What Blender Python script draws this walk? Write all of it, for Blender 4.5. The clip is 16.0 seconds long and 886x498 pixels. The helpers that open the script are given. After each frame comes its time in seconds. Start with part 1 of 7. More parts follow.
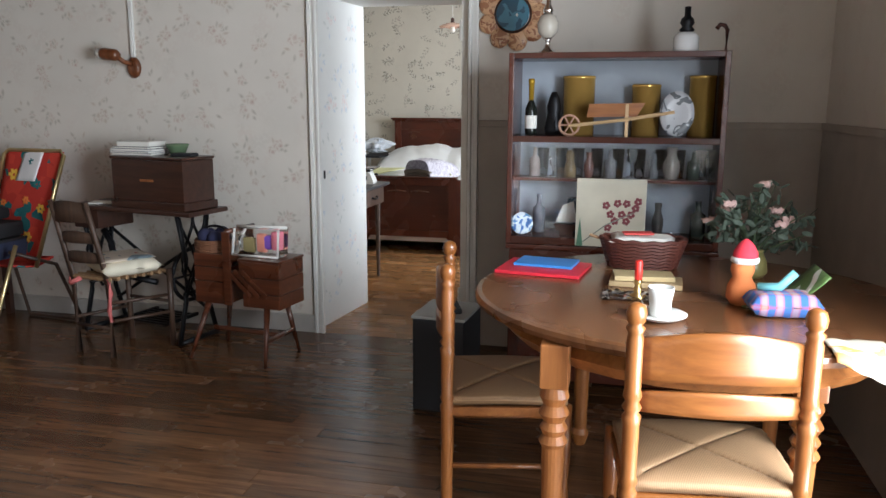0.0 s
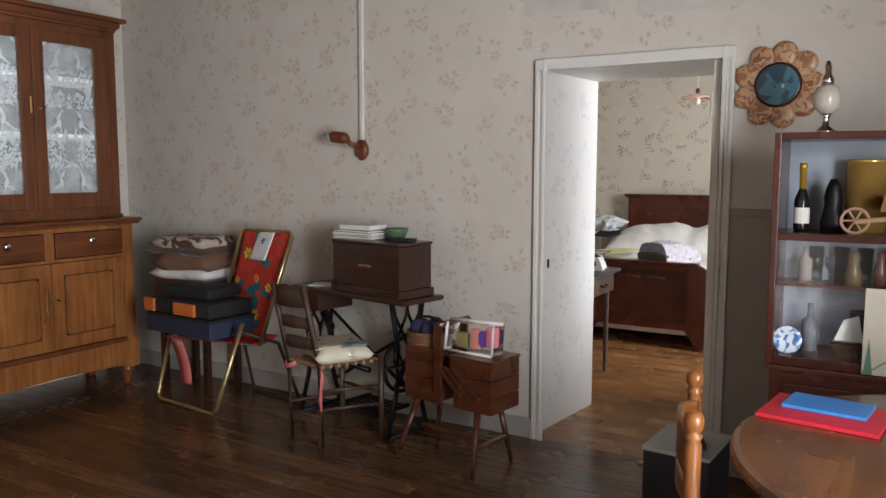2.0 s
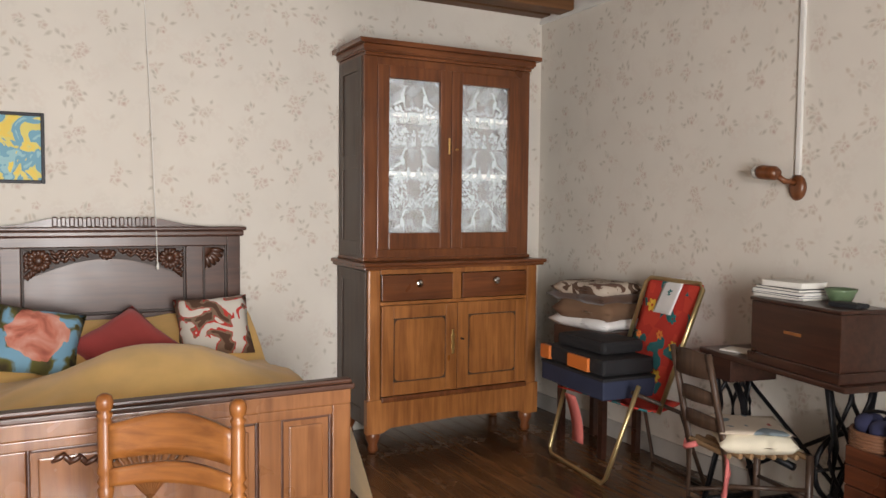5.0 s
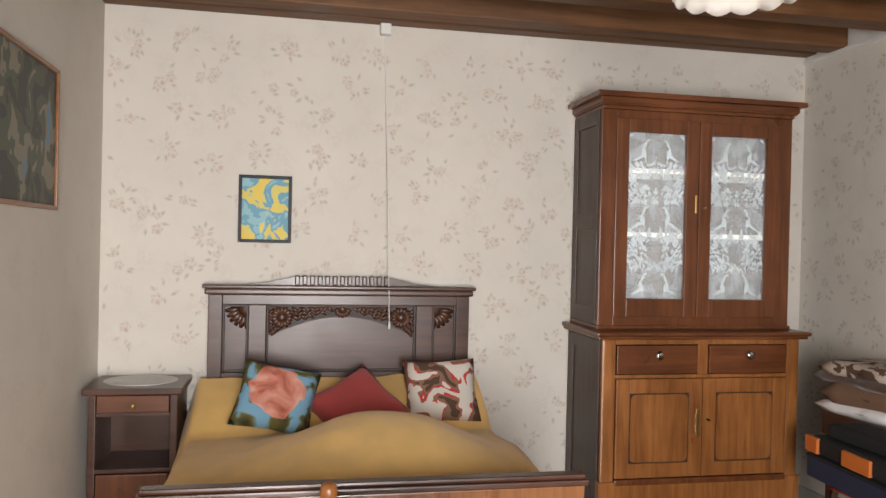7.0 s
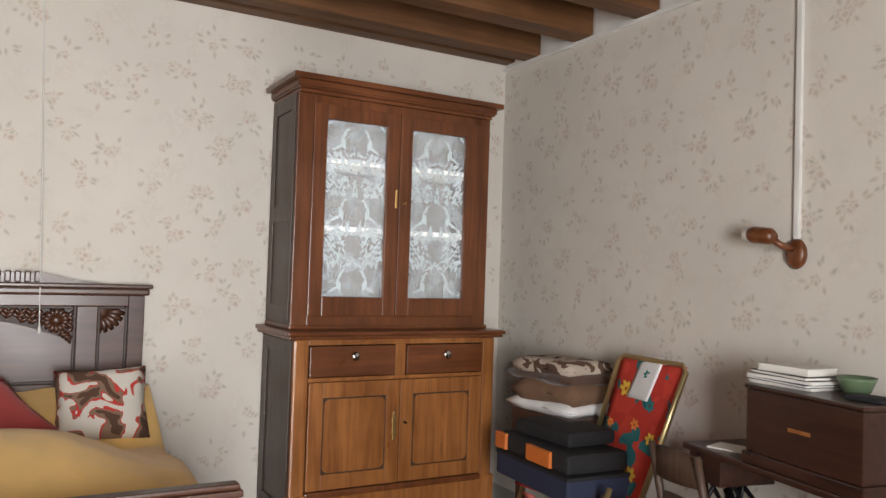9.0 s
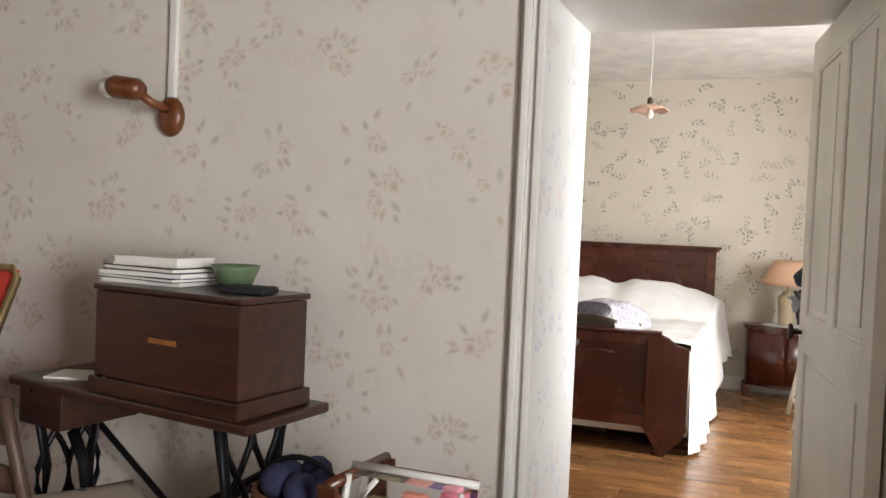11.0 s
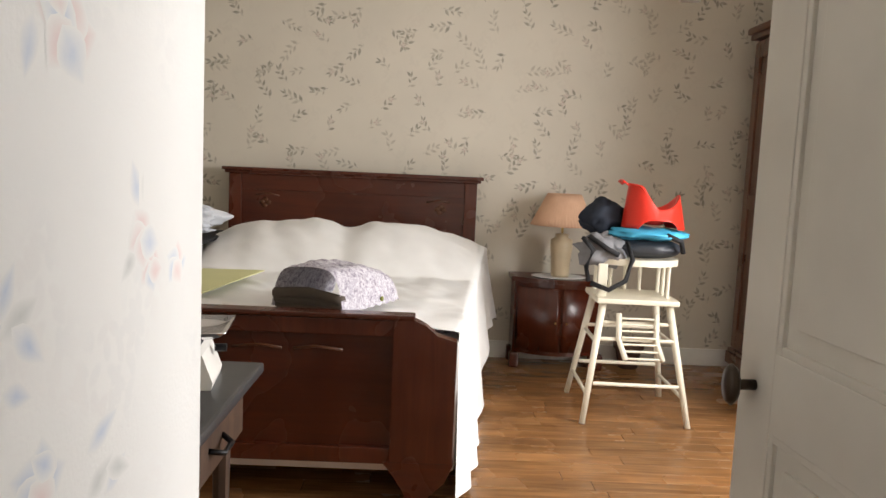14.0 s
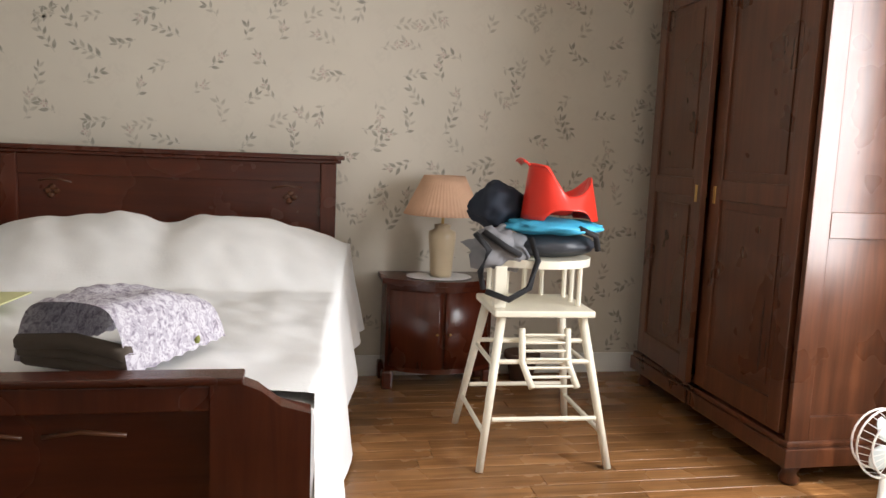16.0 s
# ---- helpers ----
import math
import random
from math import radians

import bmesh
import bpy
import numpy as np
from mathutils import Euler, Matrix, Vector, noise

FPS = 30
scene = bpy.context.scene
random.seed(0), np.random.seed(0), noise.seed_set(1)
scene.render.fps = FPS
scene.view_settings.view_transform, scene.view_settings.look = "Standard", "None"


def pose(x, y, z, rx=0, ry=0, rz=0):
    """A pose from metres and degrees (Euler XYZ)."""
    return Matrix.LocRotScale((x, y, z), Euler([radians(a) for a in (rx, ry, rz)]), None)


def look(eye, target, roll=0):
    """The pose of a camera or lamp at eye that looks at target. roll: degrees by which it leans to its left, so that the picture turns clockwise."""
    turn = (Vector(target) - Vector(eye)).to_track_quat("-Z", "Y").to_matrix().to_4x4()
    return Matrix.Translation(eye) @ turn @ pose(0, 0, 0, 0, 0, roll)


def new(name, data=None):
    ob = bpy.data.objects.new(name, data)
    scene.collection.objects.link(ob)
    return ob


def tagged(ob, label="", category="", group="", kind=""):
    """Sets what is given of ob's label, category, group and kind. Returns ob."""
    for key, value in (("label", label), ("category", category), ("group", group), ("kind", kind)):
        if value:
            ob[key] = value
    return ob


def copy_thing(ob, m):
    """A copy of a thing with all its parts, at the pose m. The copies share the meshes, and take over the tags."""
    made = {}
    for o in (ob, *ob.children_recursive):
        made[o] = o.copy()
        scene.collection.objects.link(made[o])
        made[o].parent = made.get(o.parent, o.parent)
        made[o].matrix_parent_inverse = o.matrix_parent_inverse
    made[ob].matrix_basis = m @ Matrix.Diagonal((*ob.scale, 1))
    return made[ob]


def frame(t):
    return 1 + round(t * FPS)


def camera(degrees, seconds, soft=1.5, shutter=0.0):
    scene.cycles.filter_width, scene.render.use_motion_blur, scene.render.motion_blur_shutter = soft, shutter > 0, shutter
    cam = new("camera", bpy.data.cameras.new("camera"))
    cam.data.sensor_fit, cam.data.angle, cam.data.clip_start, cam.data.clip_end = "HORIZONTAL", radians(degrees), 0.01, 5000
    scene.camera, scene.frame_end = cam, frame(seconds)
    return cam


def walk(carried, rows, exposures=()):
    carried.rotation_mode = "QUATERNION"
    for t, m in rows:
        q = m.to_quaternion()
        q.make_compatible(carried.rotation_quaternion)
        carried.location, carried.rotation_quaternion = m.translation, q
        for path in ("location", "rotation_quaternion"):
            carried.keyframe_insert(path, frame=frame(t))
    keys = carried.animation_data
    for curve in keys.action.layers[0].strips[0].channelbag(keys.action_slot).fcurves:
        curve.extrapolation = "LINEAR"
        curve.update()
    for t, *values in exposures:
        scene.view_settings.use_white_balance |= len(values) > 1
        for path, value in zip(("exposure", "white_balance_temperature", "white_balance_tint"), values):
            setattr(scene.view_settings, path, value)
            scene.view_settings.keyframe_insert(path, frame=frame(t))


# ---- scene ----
cam = camera(59.9, 16.0)
PATH = [
    (0, (-0.091, 0.333, 1.378), (-0.547, 2.244, 1.004), 0.2),
    (0.5, (-0.135, 0.478, 1.407), (-0.74, 2.352, 1.061), 0.2),
    (1, (-0.177, 0.592, 1.422), (-0.92, 2.425, 1.121), 0.1),
    (1.5, (-0.206, 0.692, 1.424), (-1.081, 2.473, 1.175), 0.0),
    (2, (-0.232, 0.772, 1.46), (-1.242, 2.486, 1.256), 0.1),
    (2.5, (-0.268, 0.884, 1.466), (-1.405, 2.522, 1.314), 0.2),
    (3, (-0.347, 0.977, 1.446), (-1.587, 2.541, 1.324), 0.3),
    (3.5, (-0.432, 1.096, 1.458), (-1.798, 2.553, 1.341), 0.2),
    (4, (-0.48, 1.172, 1.453), (-1.972, 2.499, 1.342), 0.3),
    (4.5, (-0.511, 1.243, 1.46), (-2.123, 2.422, 1.349), 0.4),
    (5, (-0.519, 1.281, 1.469), (-2.285, 2.214, 1.361), 0.5),
    (7.5, (-0.852, 1.374, 1.608), (-2.817, 1.743, 1.603), 1.4),
    (8, (-0.909, 1.439, 1.521), (-2.85, 1.92, 1.574), 1.6),
    (8.5, (-0.968, 1.523, 1.476), (-2.85, 2.196, 1.543), 1.7),
    (9, (-1.003, 1.712, 1.446), (-2.738, 2.706, 1.513), 1.9),
    (9.5, (-1.06, 1.875, 1.418), (-2.535, 3.225, 1.463), 1.8),
    (10, (-1.198, 2.044, 1.361), (-2.358, 3.673, 1.401), 2.2),
    (12.5, (-1.537, 3.39, 1.22), (-1.691, 5.379, 1.076), 2.6),
    (13, (-1.52, 3.733, 1.241), (-1.593, 5.724, 1.065), 2.4),
    (13.5, (-1.5, 4.042, 1.252), (-1.508, 6.033, 1.061), 2.5),
    (14, (-1.538, 4.353, 1.248), (-1.501, 6.342, 1.039), 2.6),
    (14.5, (-1.562, 4.616, 1.253), (-1.469, 6.602, 1.036), 2.5),
    (15, (-1.551, 4.861, 1.235), (-1.358, 6.839, 1.012), 2.6),
    (15.5, (-1.506, 5.115, 1.235), (-1.215, 7.08, 1.002), 2.4),
    (16, (-1.479, 5.307, 1.251), (-1.085, 7.251, 0.996), 2.4),
]
EXPOSURES = [(0.0, 0.42, 6100, 9), (2.0, 0.27, 6600, 13), (3.5, 0.52, 7000, 14), (5.0, 0.74, 7200, 15), (8.0, 0.69, 7000, 14), (10.0, 0.74, 6900, 13), (12.5, 0.4, 6900, 13), (14.0, 0.3, 7100, 14), (15.0, 0.15, 7300, 15), (16.0, 0.2, 6800, 14)]
walk(cam, [(t, look(eye, target, roll)) for t, eye, target, roll in PATH], EXPOSURES)

# ---- light ----
SUN_DIR = Vector((-0.30, 0.52, -0.80))
world = bpy.data.worlds.new("sky")
scene.world = world
world.use_nodes = True
sky = world.node_tree.nodes.new("ShaderNodeTexSky")
sky.sky_type, sky.sun_disc = "NISHITA", False
sky.sun_elevation, sky.sun_rotation = radians(53), radians(150)
world.node_tree.nodes["Background"].inputs[1].default_value = 0.10
world.node_tree.links.new(sky.outputs[0], world.node_tree.nodes["Background"].inputs[0])
sun = new("sun", bpy.data.lights.new("sun", "SUN"))
sun.data.energy, sun.data.angle, sun.data.color = 3.0, radians(0.5), (1.0, 0.94, 0.84)
sun.matrix_world = look((0, 0, 10), Vector((0, 0, 10)) + SUN_DIR)


def window_light(name, x, y, z, w, h, power, spread=180):
    """The sky's light in a window's opening in the east wall."""
    lamp = new(name, bpy.data.lights.new(name, "AREA"))
    lamp.data.shape, lamp.data.size, lamp.data.size_y = "RECTANGLE", w, h
    lamp.data.energy, lamp.data.color = power, (0.90, 0.95, 1.0)
    lamp.data.spread = radians(spread)
    lamp.matrix_world = look((x, y, z), (x - 1, y, z - 0.12))


window_light("window_light", 1.05, 1.55, 1.2, 1.3, 1.9, 160, 165)
window_light("window_light", 1.04, 6.80, 1.45, 1.2, 1.4, 100)


# ---- materials ----
def material(name, rough=0.6, metal=0.0):
    m = bpy.data.materials.new(name)
    m.use_nodes = True
    b = m.node_tree.nodes["Principled BSDF"]
    b.inputs["Roughness"].default_value, b.inputs["Metallic"].default_value = rough, metal
    return m, m.node_tree.nodes, m.node_tree.links, b


def node(nodes, kind, **inputs):
    n = nodes.new(kind)
    for key, value in inputs.items():
        n.inputs[key.replace("_", " ")].default_value = value
    return n


def ramp(nodes, links, fac, stops):
    r = nodes.new("ShaderNodeValToRGB")
    while len(r.color_ramp.elements) < len(stops):
        r.color_ramp.elements.new(0.5)
    for e, (p, c) in zip(r.color_ramp.elements, stops):
        e.position, e.color = p, (*c, 1)
    links.new(fac, r.inputs[0])
    return r


def mixc(nodes, links, fac, a, b, blend="MIX"):
    m = nodes.new("ShaderNodeMix")
    m.data_type, m.blend_type = "RGBA", blend
    for sock, v in ((m.inputs[0], fac), (m.inputs[6], a), (m.inputs[7], b)):
        if isinstance(v, (int, float)):
            sock.default_value = v
        elif isinstance(v, tuple):
            sock.default_value = (*v, 1)
        else:
            links.new(v, sock)
    return m.outputs[2]


def maths(nodes, links, op, a, b=0.0):
    m = nodes.new("ShaderNodeMath")
    m.operation = op
    for sock, v in zip(m.inputs, (a, b)):
        if isinstance(v, (int, float)):
            sock.default_value = v
        else:
            links.new(v, sock)
    return m.outputs[0]


def bump(nodes, links, bsdf, height, strength=0.2, distance=0.003):
    b = node(nodes, "ShaderNodeBump", Strength=strength, Distance=distance)
    links.new(height, b.inputs["Height"])
    links.new(b.outputs[0], bsdf.inputs["Normal"])


def wood(name, dark, light, rough=0.35, axis="X", scale=1.0, coat=0.0, each=0.0):
    """Wood with long grain along one axis and broad stains; each: how far single pieces differ."""
    m, nodes, links, b = material(name, rough)
    tc = nodes.new("ShaderNodeTexCoord")
    mp = nodes.new("ShaderNodeMapping")
    mp.inputs["Scale"].default_value = tuple((1.6 if a == axis else 22) * scale for a in "XYZ")
    links.new(tc.outputs["Object"], mp.inputs[0])
    info = nodes.new("ShaderNodeObjectInfo")
    n1 = node(nodes, "ShaderNodeTexNoise", Scale=1.6, Detail=6.0, Roughness=0.6, Distortion=0.6)
    n1.noise_dimensions = "4D"
    links.new(mp.outputs[0], n1.inputs["Vector"])
    links.new(maths(nodes, links, "MULTIPLY", info.outputs["Random"], 40.0), n1.inputs["W"])
    n2 = node(nodes, "ShaderNodeTexNoise", Scale=3.0, Detail=3.0)
    links.new(tc.outputs["Object"], n2.inputs["Vector"])
    mid = tuple((p + q) / 2 for p, q in zip(dark, light))
    c = ramp(nodes, links, n1.outputs[0], [(0.28, dark), (0.5, mid), (0.72, light)]).outputs[0]
    stain = ramp(nodes, links, n2.outputs[0], [(0.3, (0.72, 0.70, 0.68)), (0.7, (1.1, 1.1, 1.1))]).outputs[0]
    c = mixc(nodes, links, 1.0, c, stain, "MULTIPLY")
    if each:
        lo, hi = 1 - each, 1 + each
        tint = ramp(nodes, links, info.outputs["Random"], [(0.0, (lo, lo, lo)), (1.0, (hi, hi * 0.98, hi * 0.95))]).outputs[0]
        c = mixc(nodes, links, 1.0, c, tint, "MULTIPLY")
    links.new(c, b.inputs["Base Color"])
    r = ramp(nodes, links, n2.outputs[0], [(0.2, (rough * 0.7,) * 3), (0.8, (min(1, rough * 1.3),) * 3)]).outputs[0]
    links.new(r, b.inputs["Roughness"])
    b.inputs["Coat Weight"].default_value = coat
    b.inputs["Coat Roughness"].default_value = 0.18
    bump(nodes, links, b, n1.outputs[0], 0.12, 0.002)
    return m


def plain(name, colour, rough=0.6, metal=0.0, grain=60.0, vary=0.12, relief=0.1, sheen=0.0):
    """A plain surface with a fine grain and faint uneven tone."""
    m, nodes, links, b = material(name, rough, metal)
    tc = nodes.new("ShaderNodeTexCoord")
    n1 = node(nodes, "ShaderNodeTexNoise", Scale=grain, Detail=4.0)
    n2 = node(nodes, "ShaderNodeTexNoise", Scale=5.0, Detail=3.0)
    for n in (n1, n2):
        links.new(tc.outputs["Object"], n.inputs["Vector"])
    lo, hi = tuple(v * (1 - vary) for v in colour), tuple(min(1, v * (1 + vary)) for v in colour)
    c = ramp(nodes, links, n2.outputs[0], [(0.3, lo), (0.7, hi)]).outputs[0]
    links.new(c, b.inputs["Base Color"])
    b.inputs["Sheen Weight"].default_value = sheen
    bump(nodes, links, b, n1.outputs[0], relief, 0.002)
    return m


def wallpaper(name, base, leaf, bloom, cell, leaf_scale, cluster, soft, worn, long=2.6):
    """Printed paper: sprigs of small leaves and blooms in loose clusters, faded in patches."""
    m, nodes, links, b = material(name, 0.75)
    pos = nodes.new("ShaderNodeNewGeometry").outputs["Position"]
    sep = nodes.new("ShaderNodeSeparateXYZ")
    links.new(pos, sep.inputs[0])
    u = maths(nodes, links, "ADD", sep.outputs[0], sep.outputs[1])
    comb = nodes.new("ShaderNodeCombineXYZ")
    links.new(u, comb.inputs[0])
    links.new(sep.outputs[2], comb.inputs[1])
    uv = comb.outputs[0]
    big = node(nodes, "ShaderNodeTexNoise", Scale=cell, Detail=1.0)
    big.noise_dimensions = "2D"
    links.new(uv, big.inputs["Vector"])
    near = ramp(nodes, links, big.outputs[0], [(cluster, (0, 0, 0)), (cluster + soft, (1, 1, 1))]).outputs[0]
    mask = None
    for turn, off in ((35, 0.0), (-40, 3.3), (80, 7.1)):
        mp = nodes.new("ShaderNodeMapping")
        mp.inputs["Rotation"].default_value = (0, 0, radians(turn))
        mp.inputs["Location"].default_value = (off, off * 1.7, 0)
        links.new(uv, mp.inputs[0])
        slim = nodes.new("ShaderNodeMapping")
        slim.inputs["Scale"].default_value = (leaf_scale, leaf_scale * long, 1)
        links.new(mp.outputs[0], slim.inputs[0])
        v = node(nodes, "ShaderNodeTexVoronoi", Scale=1.0, Randomness=0.9)
        v.voronoi_dimensions = "2D"
        links.new(slim.outputs[0], v.inputs["Vector"])
        one = ramp(nodes, links, v.outputs["Distance"], [(0.22, (1, 1, 1)), (0.22 + soft, (0, 0, 0))]).outputs[0]
        mask = one if mask is None else maths(nodes, links, "MAXIMUM", mask, one)
    mask = maths(nodes, links, "MULTIPLY", mask, near)
    hue = node(nodes, "ShaderNodeTexNoise", Scale=9.0, Detail=1.0)
    links.new(uv, hue.inputs["Vector"])
    ink = ramp(nodes, links, hue.outputs[0], [(0.42, leaf), (0.58, bloom)]).outputs[0]
    fade = node(nodes, "ShaderNodeTexNoise", Scale=2.2, Detail=4.0)
    links.new(uv, fade.inputs["Vector"])
    strength = ramp(nodes, links, fade.outputs[0], [(0.3, (worn * 0.5,) * 3), (0.7, (worn,) * 3)]).outputs[0]
    ground = ramp(nodes, links, fade.outputs[0], [(0.3, tuple(v * 0.93 for v in base)), (0.7, base)]).outputs[0]
    links.new(mixc(nodes, links, maths(nodes, links, "MULTIPLY", mask, strength), ground, ink), b.inputs["Base Color"])
    grain = node(nodes, "ShaderNodeTexNoise", Scale=180.0, Detail=3.0)
    links.new(uv, grain.inputs["Vector"])
    bump(nodes, links, b, maths(nodes, links, "ADD", grain.outputs[0], fade.outputs[0]), 0.15, 0.003)
    return m


def printed(name, stops, scale=9.0, rough=0.85, kind="voronoi", relief=0.3):
    """Cloth or paper printed in a few flat colours."""
    m, nodes, links, b = material(name, rough)
    tc = nodes.new("ShaderNodeTexCoord")
    if kind == "voronoi":
        v = node(nodes, "ShaderNodeTexVoronoi", Scale=scale)
        fac = maths(nodes, links, "FRACT", maths(nodes, links, "MULTIPLY", v.outputs["Color"], 2.7))
        links.new(tc.outputs["Object"], v.inputs["Vector"])
    elif kind == "wave":
        v = node(nodes, "ShaderNodeTexWave", Scale=scale, Distortion=0.6)
        fac = v.outputs["Fac"]
        links.new(tc.outputs["Object"], v.inputs["Vector"])
    else:
        v = node(nodes, "ShaderNodeTexNoise", Scale=scale, Detail=2.5, Distortion=0.8)
        fac = v.outputs[0]
        links.new(tc.outputs["Object"], v.inputs["Vector"])
    r = ramp(nodes, links, fac, stops)
    if kind != "wave":
        r.color_ramp.interpolation = "CONSTANT"
    links.new(r.outputs[0], b.inputs["Base Color"])
    n = node(nodes, "ShaderNodeTexNoise", Scale=220.0)
    links.new(tc.outputs["Object"], n.inputs["Vector"])
    bump(nodes, links, b, n.outputs[0], relief, 0.002)
    return m


def glass_material(name, colour=(1, 1, 1), rough=0.02):
    m, nodes, links, b = material(name, rough)
    b.inputs["Base Color"].default_value = (*colour, 1)
    b.inputs["Transmission Weight"].default_value = 1.0
    b.inputs["IOR"].default_value = 1.45
    return m


def lace_material(name):
    """Fine white net, open between the threads."""
    m, nodes, links, b = material(name, 0.9)
    tc = nodes.new("ShaderNodeTexCoord")
    v = node(nodes, "ShaderNodeTexVoronoi", Scale=150.0, Randomness=0.3)
    n = node(nodes, "ShaderNodeTexNoise", Scale=13.0, Detail=2.0)
    for k in (v, n):
        links.new(tc.outputs["Object"], k.inputs["Vector"])
    thread = maths(nodes, links, "GREATER_THAN", v.outputs["Distance"], 0.45)
    cover = maths(nodes, links, "ADD", maths(nodes, links, "MULTIPLY", thread, 0.20), maths(nodes, links, "MULTIPLY", n.outputs[0], 0.26))
    b.inputs["Base Color"].default_value = (0.62, 0.67, 0.68, 1)
    links.new(cover, b.inputs["Alpha"])
    return m


PAPER = wallpaper("rose_wallpaper", (0.69, 0.645, 0.575), (0.34, 0.29, 0.22), (0.50, 0.29, 0.24), 6.5, 24, 0.50, 0.20, 0.12, 1.6)
PAPER_BED = wallpaper("sprig_wallpaper", (0.62, 0.57, 0.48), (0.20, 0.20, 0.17), (0.36, 0.24, 0.22), 8.0, 12, 0.53, 0.12, 0.06, 3.0)
PAPER_REVEAL = wallpaper("reveal_wallpaper", (0.78, 0.78, 0.76), (0.45, 0.48, 0.52), (0.62, 0.45, 0.45), 6.0, 22, 0.54, 0.12, 0.10, 1.8)
DADO = plain("grey_brown_panelling", (0.37, 0.325, 0.275), 0.6, vary=0.08)
WHITE_PAINT = plain("old_white_paint", (0.74, 0.73, 0.69), 0.45, vary=0.06, grain=25)
DOOR_PAINT = plain("cream_door_paint", (0.72, 0.69, 0.62), 0.42, vary=0.07, grain=20)
PLASTER = plain("white_plaster", (0.75, 0.73, 0.69), 0.85)
FLOOR_DARK = wood("dark_floorboards", (0.052, 0.023, 0.011), (0.205, 0.100, 0.046), 0.25, "X", 1.0, 0.0, 0.30)
FLOOR_LIGHT = wood("laminate_floorboards", (0.16, 0.068, 0.024), (0.38, 0.19, 0.075), 0.26, "X", 1.0, 0.0, 0.22)
GAP = plain("floor_gap", (0.02, 0.012, 0.008), 0.9)
BEAM = wood("beam_oak", (0.09, 0.036, 0.012), (0.22, 0.095, 0.034), 0.6, "Y", 0.7)
BEAM_X = wood("ceiling_boards", (0.05, 0.028, 0.015), (0.12, 0.07, 0.036), 0.7, "X", 0.7)
CHERRY = wood("cherry_wood", (0.085, 0.024, 0.008), (0.215, 0.070, 0.022), 0.34, "Z", 0.8, 0.15)
CHERRY_H = wood("cherry_wood_across", (0.085, 0.024, 0.008), (0.215, 0.070, 0.022), 0.34, "Y", 0.8, 0.15)
# Same cherry, darkened in colour for the shaded sides and panel grooves.
CHERRY_SHADED = wood("cherry_wood_shaded", (0.035, 0.019, 0.012), (0.085, 0.05, 0.032), 0.42, "Z", 0.8)
CHERRY_GOLD = wood("cherry_panel", (0.185, 0.060, 0.015), (0.43, 0.168, 0.047), 0.36, "Z", 0.9, 0.1)
WALNUT = wood("dark_walnut", (0.045, 0.017, 0.009), (0.105, 0.040, 0.021), 0.36, "Y", 0.8, 0.1)
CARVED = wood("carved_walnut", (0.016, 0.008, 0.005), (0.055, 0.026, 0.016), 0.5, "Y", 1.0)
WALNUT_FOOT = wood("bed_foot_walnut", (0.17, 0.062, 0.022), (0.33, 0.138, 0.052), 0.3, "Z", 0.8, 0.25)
MAHOGANY = wood("mahogany", (0.048, 0.0085, 0.0032), (0.084, 0.0165, 0.006), 0.26, "X", 0.8, 0.12)
MAHOGANY_Z = wood("mahogany_upright", (0.058, 0.0105, 0.004), (0.102, 0.021, 0.008), 0.26, "Z", 0.8, 0.12)
WARDROBE = wood("wardrobe_oak", (0.062, 0.020, 0.009), (0.14, 0.048, 0.021), 0.30, "Z", 0.8, 0.2)
HONEY = wood("honey_wood", (0.17, 0.052, 0.012), (0.34, 0.128, 0.032), 0.36, "Z", 1.0, 0.12)
HONEY_X = wood("honey_wood_across", (0.17, 0.052, 0.012), (0.34, 0.128, 0.032), 0.36, "X", 1.0, 0.12)
TABLE = wood("table_walnut", (0.075, 0.028, 0.011), (0.22, 0.092, 0.036), 0.26, "Y", 0.45, 0.2)
OLD_WOOD = wood("old_chair_wood", (0.030, 0.016, 0.010), (0.10, 0.055, 0.034), 0.5, "Z", 1.0)
RED_WOOD = wood("red_box_wood", (0.05, 0.014, 0.007), (0.14, 0.042, 0.018), 0.3, "X", 1.0, 0.3)
BOX_WOOD = wood("machine_box_wood", (0.022, 0.008, 0.005), (0.065, 0.024, 0.014), 0.32, "X", 1.0, 0.2)
RUSH = printed("rush_seat", [(0.0, (0.20, 0.115, 0.055)), (1.0, (0.33, 0.20, 0.10))], 70, 0.7, "wave")
IRON = plain("black_iron", (0.012, 0.012, 0.014), 0.45, 0.6, vary=0.3)
BRASS = plain("aged_brass", (0.62, 0.42, 0.16), 0.32, 1.0, vary=0.2)
CHROME = plain("chrome", (0.75, 0.75, 0.76), 0.14, 1.0)
STEEL_GOLD = plain("gilded_tube", (0.60, 0.47, 0.24), 0.3, 0.9, vary=0.15)
IVORY = plain("ivory_paint", (0.76, 0.71, 0.58), 0.4, vary=0.08)
SHEET = plain("white_bedspread", (0.86, 0.86, 0.85), 0.9, grain=90, vary=0.04, relief=0.4)
YELLOW = plain("yellow_blanket", (0.80, 0.50, 0.17), 0.92, grain=120, vary=0.10, relief=0.3, sheen=0.2)
GLASS = glass_material("clear_glass")
GLASS_SMOKE = glass_material("amber_glass", (0.75, 0.45, 0.10), 0.05)
LACE = lace_material("net_lace")
LACE_THREAD = plain("lace_thread", (0.56, 0.61, 0.62), 0.9, grain=300)
LACE_THREAD.node_tree.nodes["Principled BSDF"].inputs["Alpha"].default_value = 0.55
BLACK = plain("black_cloth", (0.012, 0.012, 0.014), 0.8)
